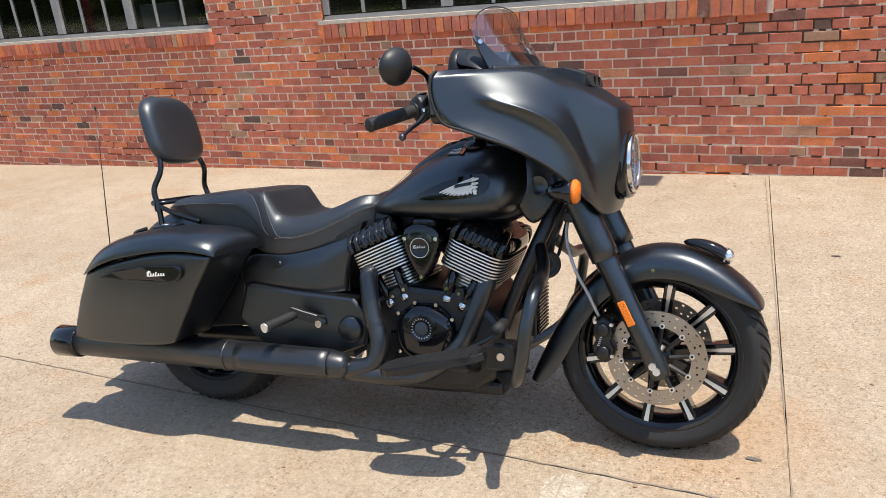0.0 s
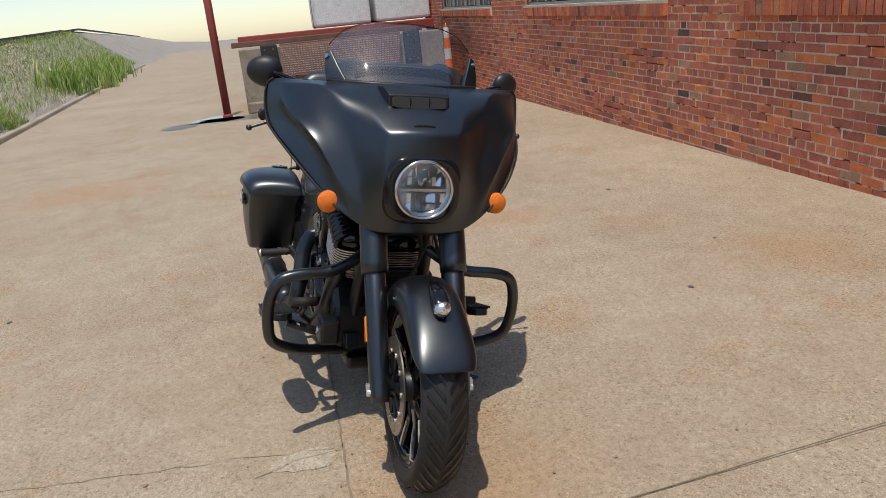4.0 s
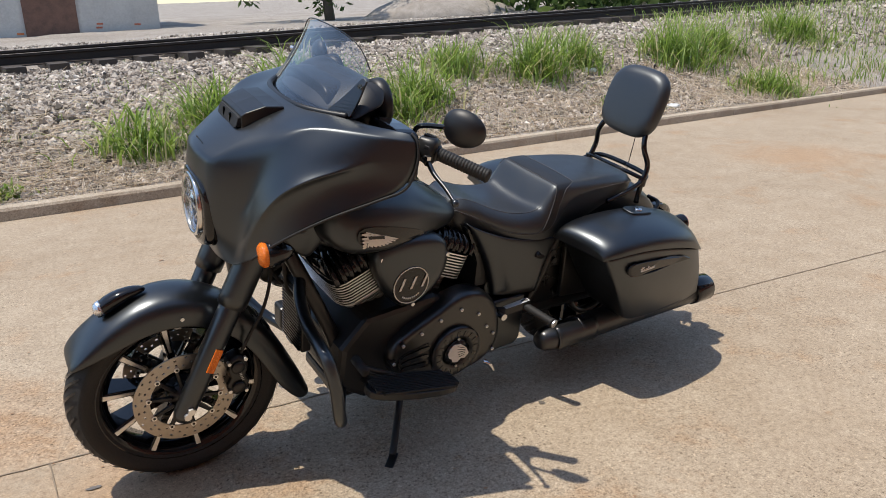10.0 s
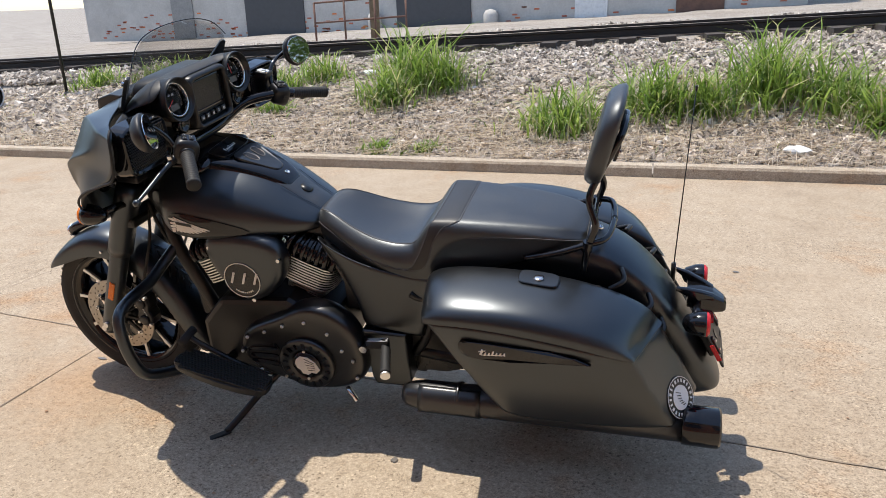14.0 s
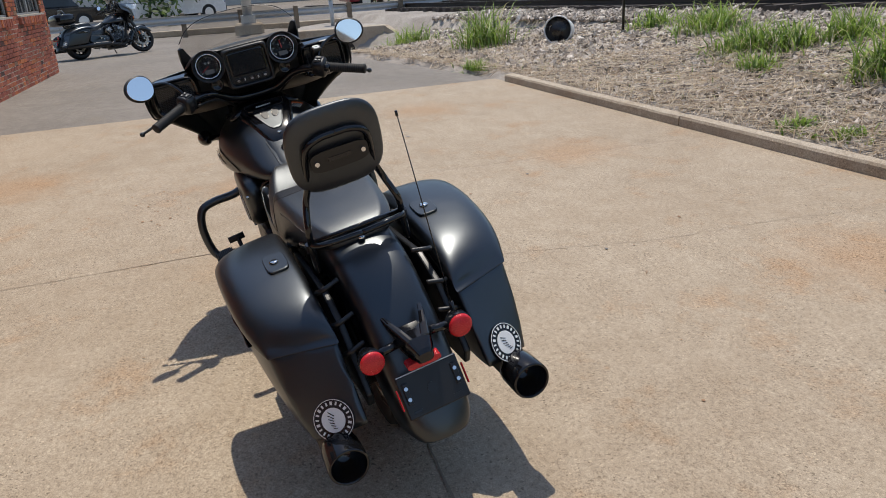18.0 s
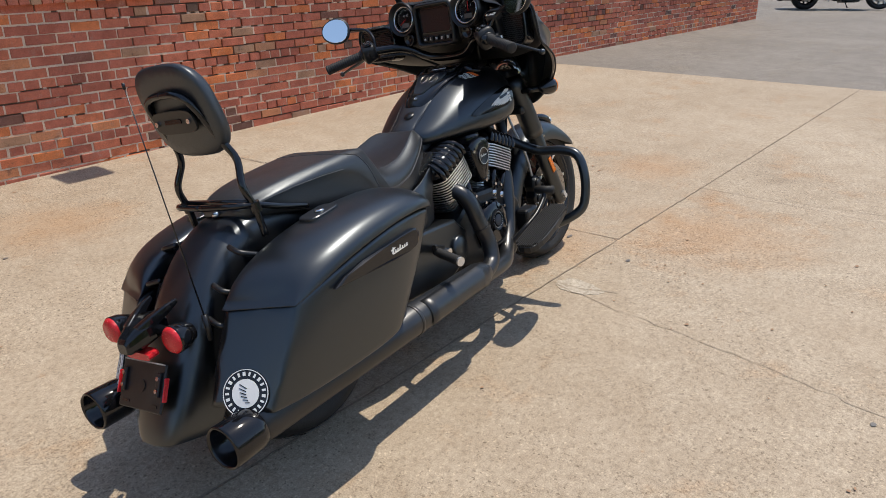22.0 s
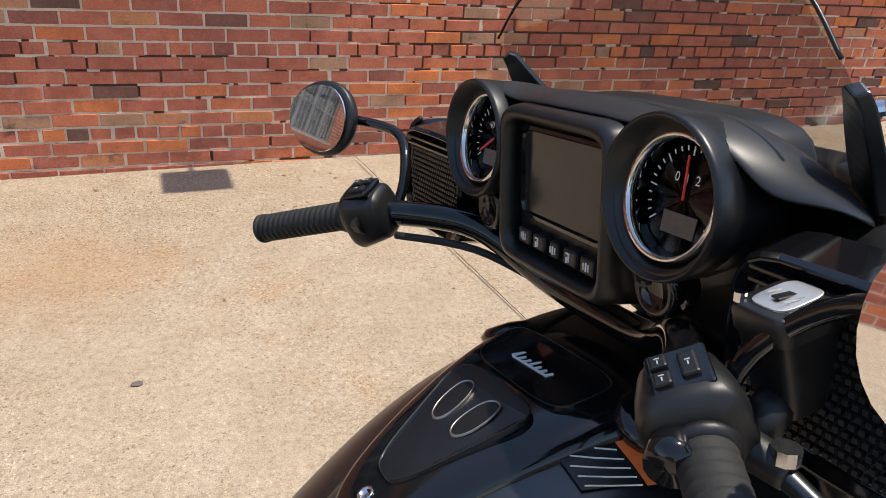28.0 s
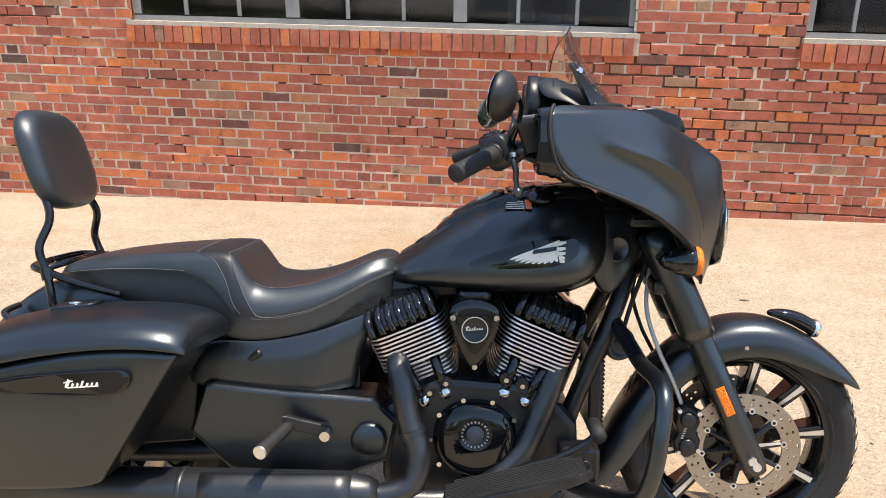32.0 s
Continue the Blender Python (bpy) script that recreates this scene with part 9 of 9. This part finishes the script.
part("rail_beam", rings([[(x + o, y, ZS - 0.1 + z) for o, z in prof] for x, y in ((23.2, 12), (23.2, 3), (23.4, -3.5), (23.6, -9))]), M_GALV, gr, smooth=False)
for k in range(11):
    y = 11 - 1.9 * k
    part("rail_post", box((23.35 + (0.02 if y > 3 else 0.02), y, ZS + 0.22), (0.16, 0.16, 0.95)), M_WOODPOST, gr, smooth=False, bevel=0.01)
sig = thing("crossing_signal", "silver railway crossing signal mast on a concrete base", "signal mast")
part("base", rings([[(22.2 + x, -0.6 + y, z) for x, y in pill(w, w, 12, 6)] for z, w in ((ZS - 0.2, 0.5), (ZS + 0.25, 0.45), (ZS + 0.3, 0.4))]), M_KERB, sig, smooth=False)
part("mast", rod((22.2, -0.6, ZS + 0.3), (22.2, -0.6, ZS + 5), 0.16, n=16), M_GALV, sig)
part("flange", rod((22.2, -0.6, ZS + 0.3), (22.2, -0.6, ZS + 0.55), 0.24, n=8), M_GALV, sig, smooth=False)
part("cabinet", box((22.3, -3.4, ZS + 1.3), (0.4, 0.5, 0.7)), M_GALV, sig, smooth=False, bevel=0.02)
part("cabinet_post", rod((22.3, -3.4, ZS - 0.2), (22.3, -3.4, ZS + 1.0), 0.07, n=10), M_GALV, sig)


def car(name, m, length, width, height, body, label, category, pickup=False):
    c = thing(name, label, category, "vehicles on the street", m=m)
    L, W, H = length / 2, width / 2, height
    prof = [(-L, 0.35), (-L, 0.75), (-L + 0.08, 0.95), (L - 1.25, 0.98), (L - 0.15, 0.88), (L, 0.7), (L, 0.35)]
    part("body", rings([[(x, y * W, z) for x, z in prof] for y in (-1, -0.97, 0.97, 1)]), body, c, smooth=False, bevel=0.05)
    c0, c1 = (-0.3, 1.2) if pickup else (-L + 0.15, L - 1.5)
    part("cabin", rings([[(c0, -W * 0.93, 0.96), (c0, W * 0.93, 0.96), (c1 + 0.55, W * 0.93, 0.96), (c1 + 0.55, -W * 0.93, 0.96)], [(c0 + 0.15, -W * 0.8, H), (c0 + 0.15, W * 0.8, H), (c1 - 0.1, W * 0.8, H), (c1 - 0.1, -W * 0.8, H)]]), body, c, smooth=False, bevel=0.04)
    for s in (1, -1):
        n = 2 if pickup else 3
        for k in range(n):
            a, b = c0 + 0.18 + (c1 - c0) * k / n, c0 + 0.1 + (c1 - c0) * (k + 1) / n
            part("side_window", rings([[(a, s * W * 0.93, 1.02), (b, s * W * 0.93, 1.02), (b, s * W * 0.835, H - 0.1), (a + 0.05, s * W * 0.835, H - 0.1)], [(a, s * W * 0.95, 1.02), (b, s * W * 0.95, 1.02), (b, s * W * 0.855, H - 0.1), (a + 0.05, s * W * 0.855, H - 0.1)]]), M_CARGLASS, c, smooth=False)
        part("headlight", box((L - 0.02, s * W * 0.75, 0.72), (0.08, 0.32, 0.16)), M_CHROME, c, smooth=False, bevel=0.02)
        for x in (-L + 0.85, L - 0.9):
            w = part("wheel", rod((x, s * (W - 0.2), 0.36), (x, s * (W + 0.01), 0.36), 0.36, n=24), M_RUBBER, c, smooth=False, bevel=0.03)
            part("rim", rod((x, s * (W - 0.05), 0.36), (x, s * (W + 0.02), 0.36), 0.22, n=16), M_SILVER, w, smooth=False, bevel=0.02)
    part("windscreen", rings([[(c1 + 0.50, -W * 0.8, 1.0), (c1 + 0.50, W * 0.8, 1.0), (c1 - 0.06, W * 0.72, H - 0.06), (c1 - 0.06, -W * 0.72, H - 0.06)], [(c1 + 0.53, -W * 0.8, 1.0), (c1 + 0.53, W * 0.8, 1.0), (c1 - 0.03, W * 0.72, H - 0.06), (c1 - 0.03, -W * 0.72, H - 0.06)]]), M_CARGLASS, c, smooth=False)
    part("bumper", box((L, 0, 0.45), (0.14, W * 1.9, 0.2)), M_PLASTIC, c, smooth=False, bevel=0.04)
    return c


car("pickup_truck", pose(34.5, -8.6, ZS - 0.1, 0, 0, -84), 5.6, 1.95, 1.8, M_CARRED, "dark red pickup truck on the street", "truck", True)
car("off_roader", pose(33.2, 2.2, ZS - 0.1, 0, 0, -62), 4.3, 1.9, 1.85, M_CARWHITE, "white boxy off-road car across the street", "car")
car("estate_car", pose(33, 7.5, ZS - 0.1, 0, 0, -75), 4.6, 1.85, 1.7, M_CARBLACK, "dark car parked across the street", "car")
solo("street_building", box((52, 0, ZS + 2.2), (6, 60, 5)), M_PAINTWALL, "pale low building across the street", "building", bevel=0.05)
solo("street_kerb", box((24.3, 6, ZS + 0.0), (0.25, 20, 0.2)), M_KERB, "pale kerb along the street", "kerb", bevel=0.02)
# a second machine, parked at the end of the building
second = copy_thing(bike, pose(16.2, 3.75, drive_z(16.6), 0, 0, -57) @ pose(0, 0, 0, -10, 0, 0))
tagged(second, "black touring motorcycle parked by the end of the building", "motorcycle")
part("top_case", rings([[(x, y * w, 0.955 + z * h) for y, z in pill(1, 1, 20, 4)] for x, w, h in ((-0.44, 0.18, 0.08), (-0.42, 0.24, 0.12), (-0.20, 0.27, 0.135), (0.0, 0.25, 0.125), (0.03, 0.19, 0.09))]), M_GLOSS, second, "black touring top case")
part("tall_screen", rings([[(1.29 - 0.24 * t - 0.30 * (y / 0.3) ** 2 * 0.3, y * (1 - 0.25 * t), 1.20 + 0.36 * t) for y in (-0.27, -0.14, 0.0, 0.14, 0.27)] for t in (0, 0.4, 0.8, 1.0)], closed=False), M_SHIELD, second, "tall clear touring screen", solid=0.004)

# ---- bricks, nearest as single pieces ----
rnd = random.Random(12)


def brick_mesh(w, h, d):
    """A brick with slightly worn arrises, its back open; origin at its lower front left corner."""
    bm = bmesh.new()
    e = 0.003
    f = [bm.verts.new(p) for p in ((e, 0, e), (w - e, 0, e), (w - e, 0, h - e), (e, 0, h - e))]
    m = [bm.verts.new(p) for p in ((0, e, 0), (w, e, 0), (w, e, h), (0, e, h))]
    b = [bm.verts.new(p) for p in ((0, d, 0), (w, d, 0), (w, d, h), (0, d, h))]
    bm.faces.new(f)
    for r0, r1 in ((f, m), (m, b)):
        for i in range(4):
            j = (i + 1) % 4
            bm.faces.new((r0[i], r1[i], r1[j], r0[j]))
    return bm


JT = 0.0105
B_H = COURSE - JT
KINDS = {}


def kind_of(w):
    key = round(w, 3)
    if key not in KINDS:
        KINDS[key] = mesh_of("brick", brick_mesh(key, B_H, 0.03), M_BRICK, False)
    return KINDS[key]


def pieces(x0, x1, z):
    """What is left of a brick between the windows."""
    spans = [(x0, x1)]
    if SILL_Z - SILL_H + 0.01 < z + B_H / 2 < HEAD_Z:
        for a, b, _ in WINDOWS:
            spans = [q for u, v in spans for q in ((u, min(v, a)), (max(u, b), v)) if q[1] - q[0] > 0.02] if x1 > a and x0 < b else spans
    return spans


BV, BF, HEADS = [], [], []
tmpl = brick_mesh(1.0, B_H, 0.03)
tv = np.array([v.co[:] for v in tmpl.verts])
tmpl.verts.index_update()
tf = np.array([[v.index for v in f.verts] for f in tmpl.faces])
tmpl.free()
singles = 0
courses = 44
for c in range(-5, courses):
    z = c * COURSE + 0.0035
    header = (c % 6) == 2
    step = STRETCH / 2 if header else STRETCH
    x = WALL_X0 + (0.25 * STRETCH if header else (c % 2) * STRETCH / 2) + rnd.uniform(-0.01, 0.01)
    while x < WALL_X1 - 0.05:
        w = step - JT + rnd.uniform(-0.006, 0.004)
        off = rnd.uniform(-0.003, 0.004)
        for u, v in pieces(x + off, min(x + off + w, WALL_X1), z):
            HEADS.append((u, z, c))
            y = WALL_Y + rnd.uniform(-0.003, 0.002)
            dz = rnd.uniform(-0.0028, 0.0028)
            if -2.9 < x < -0.75 and 2 <= c < 16 and singles < 300 and v - u > step - JT - 0.006:
                ob = new("brick", kind_of(round(step - JT, 3)))
                ob.parent = wall
                ob.matrix_basis = Matrix.Translation((x, y, lv(x, z) + dz)) @ pose(0, 0, 0, 0, math.degrees(FALL) + rnd.uniform(-0.3, 0.3), 0)
                singles += 1
            else:
                p = tv.copy()
                p[:4] += np.array([[rnd.uniform(-0.002, 0.002), rnd.uniform(-0.0012, 0.0012), rnd.uniform(-0.0016, 0.0016)] for _ in range(4)])
                p[:, 0] = np.where(p[:, 0] > 0.5, p[:, 0] - 1 + v - u, p[:, 0])
                p = p + np.array((u, y, dz))
                p[:, 2] += z - FALL * p[:, 0]
                BF.append(tf + len(BV) * len(tv))
                BV.append(p)
        x += step
ob = soup("brickwork", np.concatenate(BV).tolist(), np.concatenate(BF).tolist(), M_BRICKS)
ob.parent = wall
ob["kind"] = "stuff"


def whole(x, c):
    """Whether the mortar still fills a joint there: washed out in drifting runs, most towards the street end."""
    n = (math.sin(1.7 * x + 0.55 * c) + math.sin(0.9 * x - 0.8 * c + 2) + math.sin(3.3 * x + 0.37 * c + 4) + math.sin(7.1 * x - 1.9 * c)) / 4
    bias = 0.78 * min(max((x + 1.4) / 2.2, 0), 1) * min(max((c - 1) / 7, 0.35), 1)
    return n + bias + rnd.uniform(-0.36, 0.36) < 0.58


MV, MF = [], []
box_v = np.array([(0, 0, 0), (1, 0, 0), (1, 0, 1), (0, 0, 1), (0, 1, 0), (1, 1, 0), (1, 1, 1), (0, 1, 1)], float)
box_f = np.array([(0, 1, 2, 3), (0, 4, 5, 1), (1, 5, 6, 2), (2, 6, 7, 3), (3, 7, 4, 0)])


def fill(u, v, z0, z1, c):
    y = WALL_Y + rnd.uniform(0.0005, 0.0050)
    q = box_v.copy()
    q[:4] += np.array([[rnd.uniform(-0.002, 0.002), rnd.uniform(-0.0012, 0.0012), rnd.uniform(-0.0015, 0.0015)] for _ in range(4)])
    q[:, 0] = np.where(q[:, 0] > 0.5, q[:, 0] - 1 + v, q[:, 0] + u)
    q[:, 1] = y + np.where(q[:, 1] > 0.5, 0.018, q[:, 1])
    q[:, 2] = np.where(q[:, 2] > 0.5, q[:, 2] - 1 + z1, q[:, 2] + z0) - FALL * q[:, 0]
    MF.append(box_f + 8 * len(MV))
    MV.append(q)


for c in range(-5, courses):
    z = c * COURSE + 0.0035
    x = WALL_X0
    while x < WALL_X1 - 0.05:
        w = rnd.uniform(0.016, 0.075)
        if whole(x, c):
            for u, v in pieces(x, min(x + w + 0.002, WALL_X1), z - JT / 2):
                fill(u, v, z - JT - 0.002, z + 0.002, c)
        x += w
for u, z, c in HEADS:
    if whole(u + 0.31, c):
        fill(u - JT - 0.006, u + 0.004, z, z + B_H, c)
jm = soup("joint_mortar", np.concatenate(MV).tolist(), np.concatenate(MF).tolist(), M_MORTAR)
jm.parent = wall
jm["kind"] = "stuff"
# sills of bricks on edge
for n, (a, b, bays) in enumerate(WINDOWS):
    win = bpy.data.objects["window_%d" % (n + 1)]
    near = -4.5 < a < 2
    rw = 0.0715
    k = int((b - a + 0.06) / rw)
    x = a - 0.03
    for i in range(k):
        bm = bmesh.new()
        h = SILL_H - 0.032
        zz = lv(x, SILL_Z - SILL_H)
        box((x + rw / 2, WALL_Y + 0.05 + rnd.uniform(-0.006, 0.006), zz + h / 2 + rnd.uniform(-0.003, 0.003)), (rw - 0.011, 0.2, h), None, bm)
        part("sill_brick", bm, M_BRICK, win, smooth=False)
        x += rw
    part("sill_mortar", slope_box(a - 0.02, b + 0.02, WALL_Y - 0.03, Y_M + 0.2, SILL_Z - SILL_H + 0.002, SILL_Z - 0.031), M_MORTAR, win, smooth=False)
# crumbs of rusty dirt and leaf litter lying on the drive
rnd = random.Random(77)
V, Fc = [], []
for cx, cy, sx2, sy2, count in ((1.15, 1.0, 0.28, 0.22, 130), (1.75, 1.35, 0.3, 0.2, 50), (-0.82, 3.0, 0.16, 0.06, 40), (1.9, 1.0, 0.2, 0.2, 40), (-0.2, -0.55, 0.25, 0.2, 40), (-3.3, 3.3, 1.6, 0.14, 160), (1.0, 3.4, 1.6, 0.12, 140), (-7.0, 2.2, 1.4, 0.5, 120), (2.6, -1.6, 0.5, 0.5, 60), (-1.5, 0.6, 2.5, 1.6, 160), (1.0, -1.6, 1.8, 1.0, 120)):
    for _ in range(count):
        x, y, r = rnd.gauss(cx, sx2), rnd.gauss(cy, sy2), rnd.uniform(0.002, 0.0065) * (1.7 if rnd.random() < 0.1 else 1.0)
        if y > WALL_Y - 0.02 or y < edge_y(x) + 0.02:
            continue
        b, n = len(V), 6
        for k in range(n):
            a = 6.283 * k / n
            q = r * rnd.uniform(0.5, 1.2)
            V.append((x + q * math.cos(a) * 1.4, y + q * math.sin(a), 0.0045))
        V.append((x, y, 0.0045 + r * 0.25))
        Fc += [(b + k, b + (k + 1) % n, b + n) for k in range(n)]
ob = soup("dirt_crumbs", V, Fc, M_DIRT)
ob.parent = pavement
ob["kind"] = "stuff"
